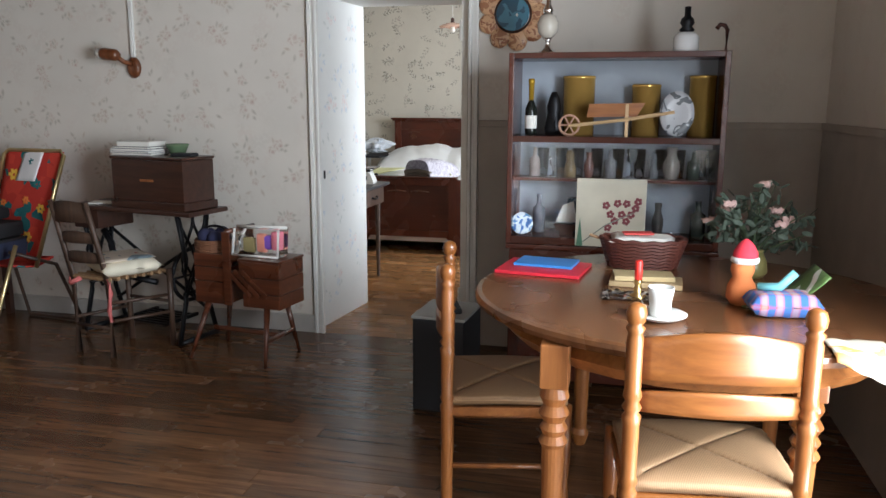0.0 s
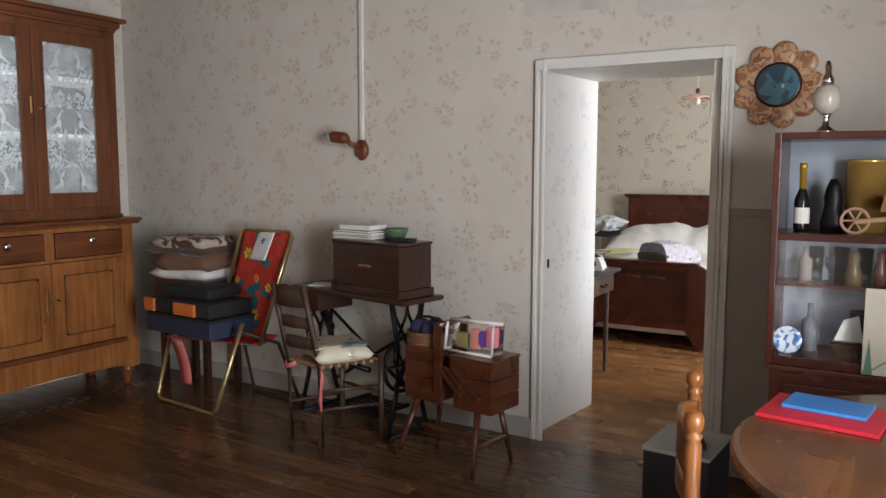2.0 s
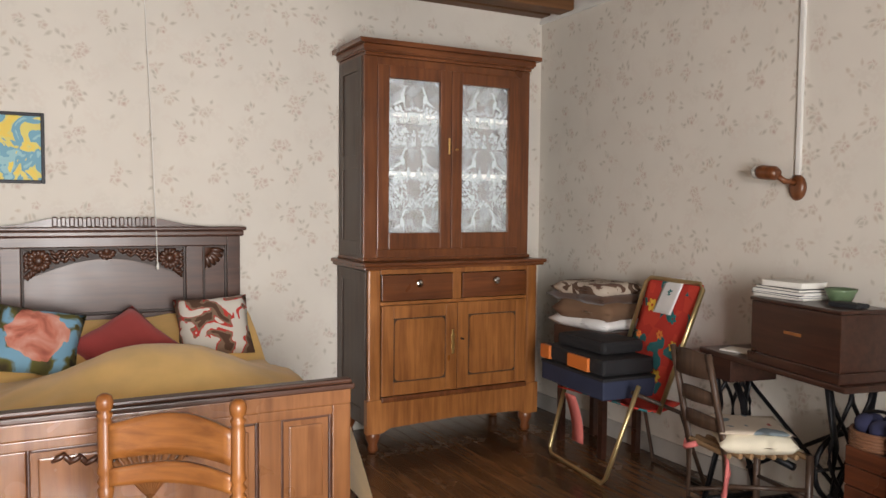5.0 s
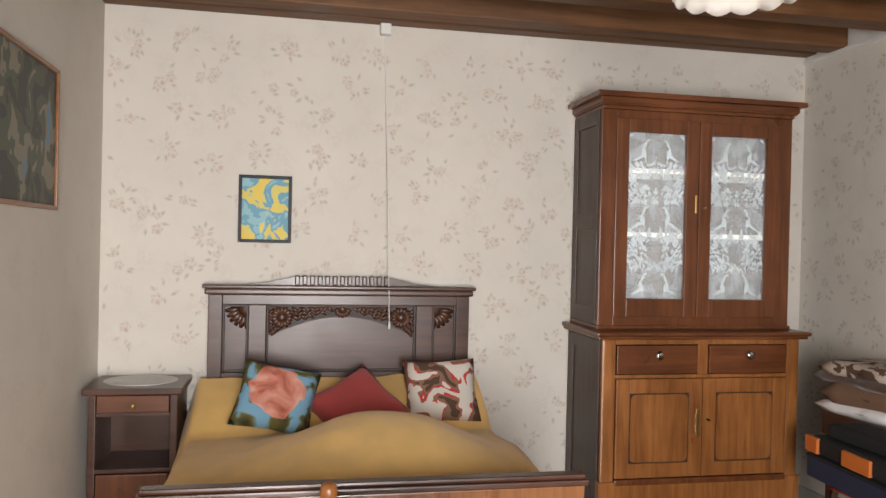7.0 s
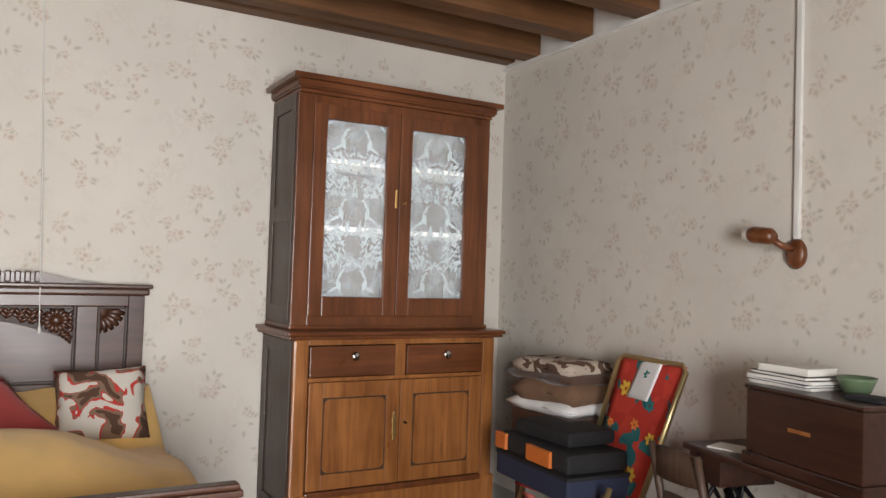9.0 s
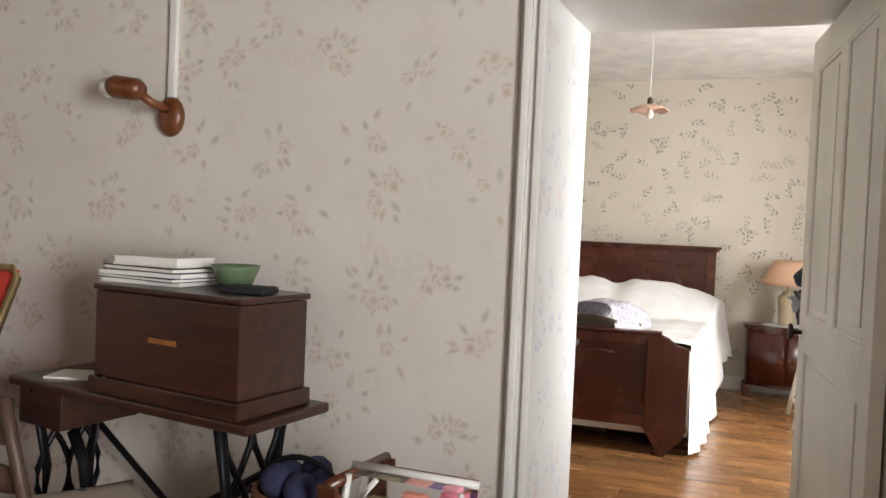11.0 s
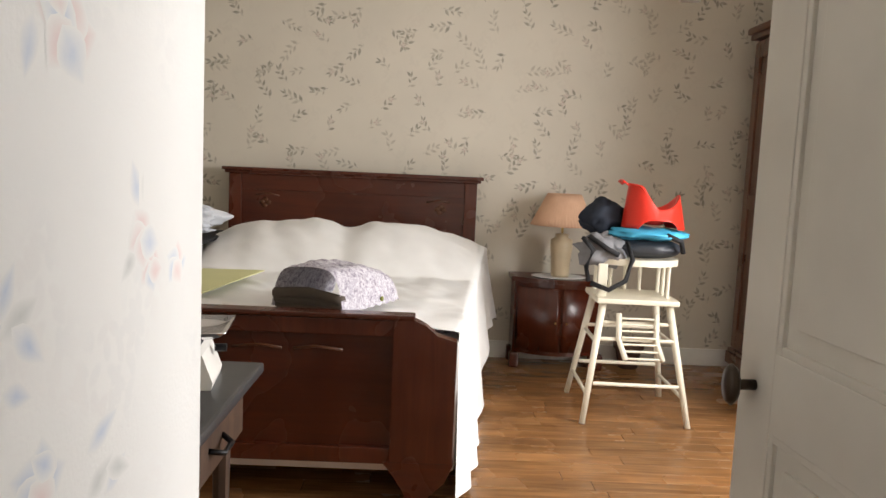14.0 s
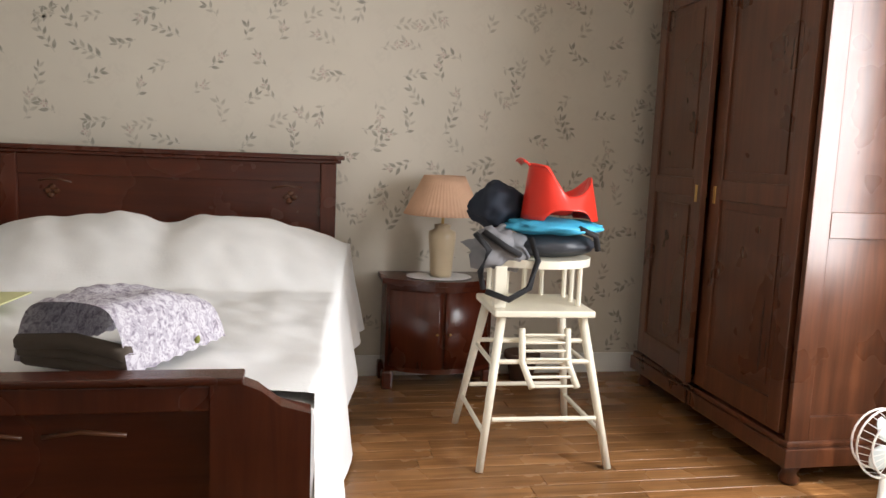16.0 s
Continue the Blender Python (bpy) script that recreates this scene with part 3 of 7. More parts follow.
def hutch():
    """Tall two-part cupboard; local y runs along the wall, x comes out of it."""
    h = thing("dresser_hutch", "tall cherry wood hutch with lace-curtained glass doors", "cupboard", pose(XL + 0.005, 2.955, 0))
    W, D, D2 = 1.25, 0.52, 0.42
    bm = box(B(), 0, 0.03, 0.16, 0.03, W - 0.03, 1.10)
    box(bm, 0, 0.03, 0.16, D - 0.02, 0.055, 1.10, 0.002)
    box(bm, 0, W - 0.055, 0.16, D - 0.02, W - 0.03, 1.10, 0.002)
    for y in (0.022, W - 0.03):
        for a, b, c, d in ((0.03, 0.10, 0.18, 1.09), (D - 0.1, D - 0.03, 0.18, 1.09)):
            box(bm, a, y, c, b, y + 0.008, d, 0.002)
        box(bm, 0.1, y, 0.18, D - 0.1, y + 0.008, 0.26, 0.002)
        box(bm, 0.1, y, 1.02, D - 0.1, y + 0.008, 1.09, 0.002)
    # Shade on the hutch's sides is put into the wood colour.
    part("body", bm, CHERRY_SHADED, h, "cherry wood sides with shade in their colour")
    bm = B()
    for y in (0.03, W - 0.11):
        box(bm, D - 0.03, y, 0.14, D, y + 0.08, 1.10, 0.012)
    box(bm, D - 0.03, 0.11, 0.885, D - 0.004, W - 0.11, 0.905, 0.002)
    box(bm, D - 0.03, 0.11, 1.07, D - 0.004, W - 0.11, 1.10, 0.002)
    box(bm, D - 0.03, W / 2 - 0.03, 0.905, D - 0.004, W / 2 + 0.03, 1.07, 0.002)
    part("front_frame", bm, CHERRY_GOLD, h)
    pts = [(0.02, 0.325), (W - 0.02, 0.325), (W - 0.02, 0.125), (W - 0.12, 0.125), (W - 0.17, 0.15), (W / 2, 0.165), (0.17, 0.15), (0.12, 0.125), (0.02, 0.125)]
    part("apron", prism(B(), pts, D - 0.035, D + 0.010, "x"), CHERRY_GOLD, h)
    part("apron_moulding", box(B(), D - 0.03, 0.11, 0.305, D + 0.016, W - 0.11, 0.338, 0.008), CHERRY, h)
    for y in (0.035, W - 0.125):
        for x in (0.03, D - 0.09):
            part("foot", lathe(B(), [(0.022, 0), (0.034, 0.02), (0.026, 0.05), (0.045, 0.09), (0.045, 0.14)], x + 0.045, y + 0.045, 14), CHERRY, h, smooth=True)
    bm = box(B(), 0, -0.005, 1.10, D + 0.03, W + 0.005, 1.118, 0.006)
    box(bm, 0, -0.018, 1.118, D + 0.045, W + 0.018, 1.142, 0.010)
    part("ledge", bm, CHERRY_H, h)
    for y0, y1 in ((0.115, W / 2 - 0.035), (W / 2 + 0.035, W - 0.115)):
        d = part("drawer", box(B(), D - 0.03, y0, 0.910, D + 0.004, y1, 1.065, 0.004), CHERRY_H, h)
        bm = lathe(B(), [(0.007, 0), (0.007, 0.012), (0.018, 0.018), (0.019, 0.026), (0.008, 0.031)], 0, 0, 14)
        bmesh.ops.transform(bm, matrix=Matrix.Translation((D + 0.004, (y0 + y1) / 2, 1.012)) @ Matrix.Rotation(radians(90), 4, "Y"), verts=bm.verts)
        bmesh.ops.scale(bm, vec=(1, 1.3, 1.3), space=Matrix.Translation((-D, -(y0 + y1) / 2, -1.012)), verts=bm.verts)
        part("knob", bm, CHROME, d, "bright metal knob", True)
    for i, (y0, y1) in enumerate(((0.115, W / 2 - 0.002), (W / 2 + 0.002, W - 0.115))):
        bm = B()
        framed_panel(bm, y0, 0.342, y1, 0.882, D - 0.03, 0.034, 0.078)
        d = part("door", bm, CHERRY_GOLD, h)
        # Groove shadow round the panel comes from this dark recess colour.
        part("panel_surround", box(B(), D - 0.028, y0 + 0.07, 0.412, D - 0.004, y1 - 0.07, 0.812), CHERRY_SHADED, d, "recess painted dark for the groove's shade")
        c0, c1, e0, e1, r = y0 + 0.085, y1 - 0.085, 0.427, 0.797, 0.03
        out = [(cy + r * math.cos(radians(a)), cz + r * math.sin(radians(a))) for cy, cz, s0 in ((c1 - r, e1 - r, 0), (c0 + r, e1 - r, 90), (c0 + r, e0 + r, 180), (c1 - r, e0 + r, 270)) for a in range(s0, s0 + 91, 18)]
        part("panel", prism(B(), out, D - 0.0035, D + 0.003, "x"), CHERRY_GOLD, d, "lighter golden panel with rounded corners")
        y = W / 2 - 0.03
        if i == 0:
            bm = B()
            for z, r in ((0.58, 0.009), (0.61, 0.013), (0.64, 0.011), (0.67, 0.014), (0.70, 0.009)):
                box(bm, D + 0.003, y - r, z - 0.016, D + 0.008, y + r, z + 0.016, 0.003)
            part("escutcheon", bm, BRASS, d, "worked brass key plate")
        else:
            part("key", tube(B(), [(D + 0.002, W / 2 + 0.03, 0.655), (D + 0.03, W / 2 + 0.03, 0.655)], 0.006, 8), IRON, d)
    # upper part
    U0, U1, y0, y1 = 1.142, 2.36, 0.04, W - 0.04
    bm = box(B(), 0, y0, U0, 0.015, y1, U1)
    box(bm, 0.015, y0, U0, D2 - 0.025, y0 + 0.022, U1, 0.002)
    box(bm, 0.015, y1 - 0.022, U0, D2 - 0.025, y1, U1, 0.002)
    for yy in (y0 - 0.007, y1):
        for a, b, c, d in ((0.02, 0.08, U0 + 0.04, U1), (D2 - 0.09, D2 - 0.03, U0 + 0.04, U1), (0.08, D2 - 0.09, U0 + 0.04, U0 + 0.12), (0.08, D2 - 0.09, 1.70, 1.78), (0.08, D2 - 0.09, U1 - 0.08, U1)):
            box(bm, a, yy, c, b, yy + 0.007, d, 0.002)
    part("upper_body", bm, CHERRY_SHADED, h, "cherry wood sides with shade in their colour")
    bm = B()
    for y in (y0, y1 - 0.085):
        box(bm, D2 - 0.025, y, U0, D2, y + 0.085, U1, 0.003)
    box(bm, D2 - 0.025, y0 + 0.085, U0, D2, y1 - 0.085, U0 + 0.07, 0.003)
    box(bm, D2 - 0.025, y0 + 0.085, U1 - 0.045, D2, y1 - 0.085, U1, 0.003)
    box(bm, 0.015, y0 - 0.01, U0, D2 + 0.012, y1 + 0.01, U0 + 0.022, 0.006)
    part("upper_frame", bm, CHERRY, h)
    prof = [(0, U1), (0.012, U1 + 0.02), (0.02, U1 + 0.03), (0.05, U1 + 0.062), (0.055, U1 + 0.09), (0, U1 + 0.09)]
    bm = B()
    for (k, z), (k2, z2) in zip(prof[:-1], prof[1:-1]):
        box(bm, 0, y0 - k, z, D2 + k + 0.02, y1 + k, max(z2, z + 0.012), 0.004)
    part("cornice", bm, CHERRY_H, h, "stepped cornice")
    part("shelf", box(B(), 0.02, y0 + 0.03, 1.66, D2 - 0.05, y1 - 0.03, 1.685), CREAM_PAPER, h, "pale shelf seen through the lace")
    part("shelf", box(B(), 0.02, y0 + 0.03, 2.02, D2 - 0.05, y1 - 0.03, 2.045), CREAM_PAPER, h, "pale shelf seen through the lace")
    m = (y0 + y1) / 2
    for a, b in ((y0 + 0.085, m - 0.002), (m + 0.002, y1 - 0.085)):
        bm = B()
        lo, hi = U0 + 0.07, U1 - 0.045
        box(bm, D2 - 0.022, a, lo, D2 + 0.008, a + 0.075, hi, 0.004)
        box(bm, D2 - 0.022, b - 0.075, lo, D2 + 0.008, b, hi, 0.004)
        box(bm, D2 - 0.022, a + 0.075, lo, D2 + 0.008, b - 0.075, lo + 0.10, 0.004)
        box(bm, D2 - 0.022, a + 0.075, hi - 0.075, D2 + 0.008, b - 0.075, hi, 0.004)
        d = part("glass_door", bm, CHERRY, h)
        pane = part("pane", box(B(), D2 - 0.012, a + 0.07, lo + 0.095, D2 - 0.009, b - 0.07, hi - 0.07), GLASS, d)
        pane.visible_shadow = False
        part("lace_curtain", sheet(B(), 24, 2, lambda u, v, a=a, b=b, lo=lo, hi=hi: (D2 - 0.022 + 0.0012 * math.sin(u * 22), a + 0.07 + u * (b - a - 0.14), lo + 0.095 + v * (hi - lo - 0.165))), LACE, d, "white lace with leaves and birds")
        lace_motifs(d, D2 - 0.0165, a + 0.075, b - 0.075, lo + 0.10, hi - 0.075)
    bm = box(B(), D2 + 0.008, m - 0.022, 1.80, D2 + 0.012, m - 0.010, 1.90, 0.003)
    tube(bm, [(D2 + 0.012, m + 0.03, 1.83), (D2 + 0.035, m + 0.03, 1.83)], 0.005)
    part("key", bm, BRASS, h, smooth=False)


hutch()


def carving(bm, x, y, z, r, a0, a1, n):
    """A fan of carved petals on a plane facing x."""
    for k in range(n):
        a = radians(a0 + (a1 - a0) * (k + 0.5) / n)
        c = Matrix.Translation((x, y + 0.62 * r * math.cos(a), z + 0.62 * r * math.sin(a))) @ Matrix.Rotation(a, 4, "X") @ Matrix.Diagonal((0.009, 0.40 * r, 0.55 * r * abs(radians(a1 - a0)) / n, 1))
        bmesh.ops.create_icosphere(bm, subdivisions=1, radius=1, matrix=c)


def rosette(bm, x, y, z, r, a0, a1, n):
    """A carved flower facing x: a domed centre and a ring of petals."""
    mid = Matrix.Translation((x, y, z)) @ Matrix.Diagonal((0.010, 0.36 * r, 0.36 * r, 1))
    bmesh.ops.create_uvsphere(bm, u_segments=12, v_segments=8, radius=1, matrix=mid)
    carving(bm, x, y, z, 1.05 * r, a0, a1, n)
    return bm


def leaf_spray(bm, x, y0, z0, y1, z1, n):
    """Overlapping carved leaves from one point to another."""
    for k in range(n):
        t = (k + 0.5) / n
        lean = math.atan2(z1 - z0, y1 - y0) + (0.7 if k % 2 else -0.7)
        m = Matrix.Translation((x + 0.003 * (k % 2), y0 + (y1 - y0) * t, z0 + (z1 - z0) * t)) @ Matrix.Rotation(lean, 4, "X") @ Matrix.Diagonal((0.007, 0.030, 0.011, 1))
        bmesh.ops.create_icosphere(bm, subdivisions=1, radius=1, matrix=m)
    return bm


def old_bed():
    b = thing("double_bed", "dark carved wooden double bed with a yellow blanket", "bed", pose(XL + 0.01, 1.62, 0))
    w = 0.75
    bm = box(B(), 0, -w + 0.03, 0.30, 0.030, w - 0.03, 1.29)
    for y0, y1, z0, z1 in ((-w + 0.02, -w + 0.095, 0.0, 1.29), (w - 0.095, w - 0.02, 0.0, 1.29), (-0.515, -0.42, 0.86, 1.235), (0.42, 0.515, 0.86, 1.235), (-w + 0.095, w - 0.095, 1.235, 1.29), (-w + 0.095, w - 0.095, 0.76, 0.86)):
        box(bm, -0.002 if abs(y0) > 0.7 or y1 > 0.7 else 0.028, y0, z0, 0.055, y1, z1, 0.004)
    hb = part("headboard", bm, WALNUT, b)
    for y0, y1 in ((-w + 0.095, -0.515), (-0.42, 0.42), (0.515, w - 0.095)):
        bm = B()
        for a, c, z0, z1 in ((y0, y0 + 0.014, 0.86, 1.235), (y1 - 0.014, y1, 0.86, 1.235), (y0 + 0.014, y1 - 0.014, 0.86, 0.874), (y0 + 0.014, y1 - 0.014, 1.221, 1.235)):
            box(bm, 0.029, a, z0, 0.046, c, z1, 0.004)
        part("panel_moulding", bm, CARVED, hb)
    bm = box(B(), -0.004, -w, 1.29, 0.075, w, 1.325, 0.01)
    box(bm, -0.004, -w - 0.012, 1.325, 0.09, w + 0.012, 1.345, 0.006)
    out = [(-0.56, 1.345), (0.56, 1.345), (0.42, 1.358), (0.28, 1.390), (-0.28, 1.390), (-0.42, 1.358)]
    prism(bm, out, 0.01, 0.05, "x")
    part("top_rail", bm, WALNUT, hb)
    for k in range(13):
        part("flute", box(B(), 0.045, -0.268 + k * 0.0415, 1.347, 0.068, -0.268 + k * 0.0415 + 0.027, 1.400, 0.006), WALNUT, hb)
    # arched spandrel with a rosette in each corner and leaves between
    out = [(-0.405, 1.222), (0.405, 1.222), (0.405, 1.06)] + [(0.405 - 0.81 * k / 16, 1.06 + 0.108 * math.sin(math.pi * k / 16)) for k in range(1, 16)] + [(-0.405, 1.06)]
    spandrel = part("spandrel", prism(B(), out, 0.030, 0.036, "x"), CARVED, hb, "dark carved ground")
    for s in (-1, 1):
        part("rosette", rosette(B(), 0.040, s * 0.335, 1.165, 0.062, 0, 360, 14), WALNUT, spandrel, "carved sunflower", True)
        part("rosette", rosette(B(), 0.034, s * 0.525, 1.215, 0.115, 180 if s < 0 else 180, 360, 11), WALNUT, hb, "carved half sunflower", True)
        for ya, za, yb, zb, n in ((0.275, 1.205, 0.06, 1.213, 9), (0.27, 1.185, 0.10, 1.195, 7), (0.27, 1.16, 0.17, 1.175, 5), (0.36, 1.105, 0.395, 1.075, 5), (0.395, 1.205, 0.395, 1.11, 5)):
            part("leaf_spray", leaf_spray(B(), 0.040, s * ya, za, s * yb, zb, n), WALNUT, spandrel, "carved leaves", True)
    part("rosette", rosette(B(), 0.040, 0.0, 1.212, 0.050, 180, 360, 7), WALNUT, spandrel, "carved half flower", True)
    x = 1.79
    bm = box(B(), x, -w + 0.03, 0.22, x + 0.022, w - 0.03, 0.75)
    for y0, y1, z0, z1 in ((-w, -w + 0.075, 0.12, 0.69), (w - 0.075, w, 0.12, 0.69), (-0.47, -0.385, 0.30, 0.655), (0.385, 0.47, 0.30, 0.655), (-w + 0.075, w - 0.075, 0.22, 0.30), (-w + 0.075, w - 0.075, 0.655, 0.69)):
        box(bm, x + 0.02, y0, z0, x + 0.046, y1, z1, 0.004)
    box(bm, x + 0.02, -w, 0.69, x + 0.050, w, 0.75, 0.006)
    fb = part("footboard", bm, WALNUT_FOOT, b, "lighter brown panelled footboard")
    for y0, y1 in ((-w + 0.075, -0.47), (-0.385, 0.385), (0.47, w - 0.075)):
        bm = B()
        for a, c, z0, z1 in ((y0, y0 + 0.012, 0.30, 0.655), (y1 - 0.012, y1, 0.30, 0.655), (y0 + 0.012, y1 - 0.012, 0.30, 0.312), (y0 + 0.012, y1 - 0.012, 0.643, 0.655)):
            box(bm, x + 0.021, a, z0, x + 0.036, c, z1, 0.004)
        part("panel_moulding", bm, WALNUT, fb)
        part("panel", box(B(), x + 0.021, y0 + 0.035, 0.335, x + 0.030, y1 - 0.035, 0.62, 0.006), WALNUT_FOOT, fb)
    bm = box(B(), x - 0.012, -w - 0.012, 0.75, x + 0.062, w + 0.012, 0.772, 0.006)
    box(bm, x - 0.004, -w - 0.004, 0.772, x + 0.052, w + 0.004, 0.79, 0.008)
    part("top_rail", bm, WALNUT, fb)
    bm = B()
    for k in range(9):
        a = radians(52 + 76 * k / 8)
        tube(bm, [(x + 0.031, 0.0, 0.43), (x + 0.036, 0.19 * math.cos(a), 0.43 + 0.19 * math.sin(a))], 0.005, 6, 0.013)
    part("fan_carving", bm, WALNUT_FOOT, fb, "carved fan", True)
    for s in (-1, 1):
        part("leaf_spray", leaf_spray(B(), x + 0.034, s * 0.10, 0.575, s * 0.30, 0.62, 8), WALNUT, fb, "carved leaves", True)
    for y in (-w + 0.05, w - 0.08):
        part("side_rail", box(B(), 0.04, y, 0.22, x, y + 0.03, 0.42, 0.004), WALNUT, b)
        for xx in (0.0, x):
            part("leg", box(B(), xx, y - 0.02, 0, xx + 0.05, y + 0.05, 0.22, 0.006), WALNUT, b)
    part("mattress", box(B(), 0.06, -w + 0.09, 0.36, x - 0.02, w - 0.09, 0.56, 0.04), WHITE_CLOTH, b)


old_bed()


def yellow_blanket():
    def place(u, v):
        x, y = 0.10 + u * 1.66, (v - 0.5) * 2.0
        edge = max(0.0, abs(y) - 0.76)
        hump = 0.25 * math.exp(-((x - 1.05) / 0.45) ** 2) * math.exp(-((y - 0.12) / 0.52) ** 2)
        head = 0.24 * max(0.0, 1 - (x - 0.1) / 0.35) ** 0.6 if x < 0.45 else 0.0
        fall = -2.4 * edge ** 1.25 * (1.0 if y > 0 else 1.1)
        wr = 0.018 * noise.noise(Vector((x * 2.2 + y * 2, y * 4.5, 1))) + 0.008 * noise.noise(Vector((x * 9, y * 9, 4)))
        yy = y - (0.10 * edge / 0.23 if y > 0 else -0.06 * edge / 0.23)
        return (XL + 0.01 + x, 1.62 + yy, 0.60 + hump + head * (1 - min(1, edge * 4)) + fall + wr)
    tagged(part("blanket", sheet(B(), 60, 50, place), YELLOW, None, "", True), "rumpled mustard yellow blanket on the carved bed", "blanket")


yellow_blanket()


def bed_cushion(label, x, y, z, w, h, lean, turn, roll, mat):
    m = pose(x, y, z, 0, 0, turn) @ pose(0, 0, 0, 0, lean, 0) @ pose(0, 0, 0, 0, 0, roll)
    ob = part("cushion", cushion(B(), h, w, 0.13), mat, None, "", True)
    ob.matrix_basis = m
    tagged(ob, label, "cushion", "cushions on the bed")


def picture_cloth(name, middle, edge, radius, scale):
    """A woven picture: one set of tones in the middle, another round it."""
    m, nodes, links, b = material(name, 0.9)
    tc = nodes.new("ShaderNodeTexCoord")
    n = node(nodes, "ShaderNodeTexNoise", Scale=scale, Detail=3.0, Distortion=0.7)
    links.new(tc.outputs["Object"], n.inputs["Vector"])
    ln = nodes.new("ShaderNodeVectorMath")
    ln.operation = "LENGTH"
    links.new(tc.outputs["Object"], ln.inputs[0])
    reach = maths(nodes, links, "ADD", ln.outputs["Value"], maths(nodes, links, "MULTIPLY", n.outputs[0], 0.12))
    inside = maths(nodes, links, "LESS_THAN", reach, radius + 0.06)
    links.new(mixc(nodes, links, inside, ramp(nodes, links, n.outputs[0], edge).outputs[0], ramp(nodes, links, n.outputs[0], middle).outputs[0]), b.inputs["Base Color"])
    g = node(nodes, "ShaderNodeTexNoise", Scale=260.0)
    links.new(tc.outputs["Object"], g.inputs["Vector"])
    bump(nodes, links, b, g.outputs[0], 0.4, 0.002)
    return m


PIG = picture_cloth("pink_print", [(0.30, (0.30, 0.06, 0.04)), (0.45, (0.66, 0.22, 0.15)), (0.60, (0.78, 0.42, 0.34))], [(0.38, (0.05, 0.04, 0.02)), (0.48, (0.14, 0.13, 0.03)), (0.54, (0.20, 0.42, 0.58))], 0.155, 7.0)
DOGS = printed("brown_white_print", [(0.0, (0.10, 0.05, 0.03)), (0.42, (0.24, 0.15, 0.10)), (0.47, (0.55, 0.05, 0.04)), (0.495, (0.66, 0.62, 0.55))], 7.0, 0.95, "noise")
ROSE = plain("dusty_red_cloth", (0.40, 0.055, 0.05), 0.9, sheen=0.2)
bed_cushion("square cushion with a pink animal print on bed", -4.78, 1.27, 0.79, 0.40, 0.40, 46, 8, -16, PIG)
bed_cushion("dusty red cushion with a grey stripe on bed", -4.82, 1.68, 0.73, 0.42, 0.40, 40, -4, 38, ROSE)
bed_cushion("brown and white woven animal picture cushion on bed", -4.86, 2.14, 0.80, 0.40, 0.38, 52, -6, 3, DOGS)


def bedside():
    n = thing("nightstand", "small brown wooden nightstand with an open niche", "nightstand", pose(XL + 0.02, 0.345, 0))
    W, D = 0.46, 0.37
    bm = box(B(), 0, 0.03, 0.08, 0.02, W - 0.03, 0.81)
    for y in (0.02, W - 0.055):
        box(bm, 0, y, 0, D, y + 0.035, 0.81, 0.004)
    for z0, z1 in ((0.08, 0.11), (0.42, 0.44), (0.70, 0.72)):
        box(bm, 0.02, 0.055, z0, D - 0.005, W - 0.055, z1, 0.002)
    part("body", bm, WALNUT, n)
    bm = box(B(), -0.01, -0.005, 0.81, D + 0.025, W + 0.005, 0.845, 0.008)
    part("top", bm, WALNUT, n)
    d = part("drawer", box(B(), D - 0.02, 0.06, 0.722, D + 0.004, W - 0.06, 0.805, 0.004), CHERRY_H, n)
    part("knob", lathe(B(), [(0.012, 0.745), (0.015, 0.755), (0.012, 0.765)], D + 0.012, W / 2, 10), BRASS, d)
    part("door", box(B(), D - 0.02, 0.06, 0.12, D + 0.004, W - 0.06, 0.415, 0.006), CHERRY, n)
    tagged(part("doily", lathe(B(), [(0.16, 0.846), (0.16, 0.849)], XL + 0.19, 0.575, 24, 1.15), WHITE_CLOTH), "round white crochet doily on the nightstand", "doily")


bedside()


def framed_picture(label, m, w, h, frame_mat, art):
    p = thing("picture", label, "picture", m)
    bm = B()
    t = 0.018
    for x0, x1, z0, z1 in ((-w / 2, -w / 2 + t, -h / 2, h / 2), (w / 2 - t, w / 2, -h / 2, h / 2), (-w / 2 + t, w / 2 - t, -h / 2, -h / 2 + t), (-w / 2 + t, w / 2 - t, h / 2 - t, h / 2)):
        box(bm, x0, -0.02, z0, x1, 0, z1, 0.003)
    part("frame", bm, frame_mat, p)
    part("print", box(B(), -w / 2 + t, -0.009, -h / 2 + t, w / 2 - t, -0.002, h / 2 - t), art, p)
    return p


IRIS = printed("iris_print", [(0.0, (0.70, 0.50, 0.05)), (0.40, (0.62, 0.52, 0.10)), (0.47, (0.10, 0.30, 0.40)), (0.56, (0.22, 0.44, 0.48)), (0.66, (0.72, 0.55, 0.06))], 9.0, 0.5, "noise")
LANDSCAPE = printed("landscape_print", [(0.0, (0.03, 0.035, 0.025)), (0.45, (0.07, 0.08, 0.05)), (0.56, (0.22, 0.20, 0.14)), (0.66, (0.10, 0.22, 0.36))], 6.0, 0.5, "noise")
framed_picture("yellow and blue flower print in black frame", pose(XL + 0.002, 1.18, 1.765, 0, 0, 90), 0.29, 0.375, IRON, IRIS)
framed_picture("mountain landscape in a golden wooden frame", pose(-3.98, YS + 0.002, 2.0, 0, 0, 180), 0.74, 0.60, HONEY_X, LANDSCAPE)

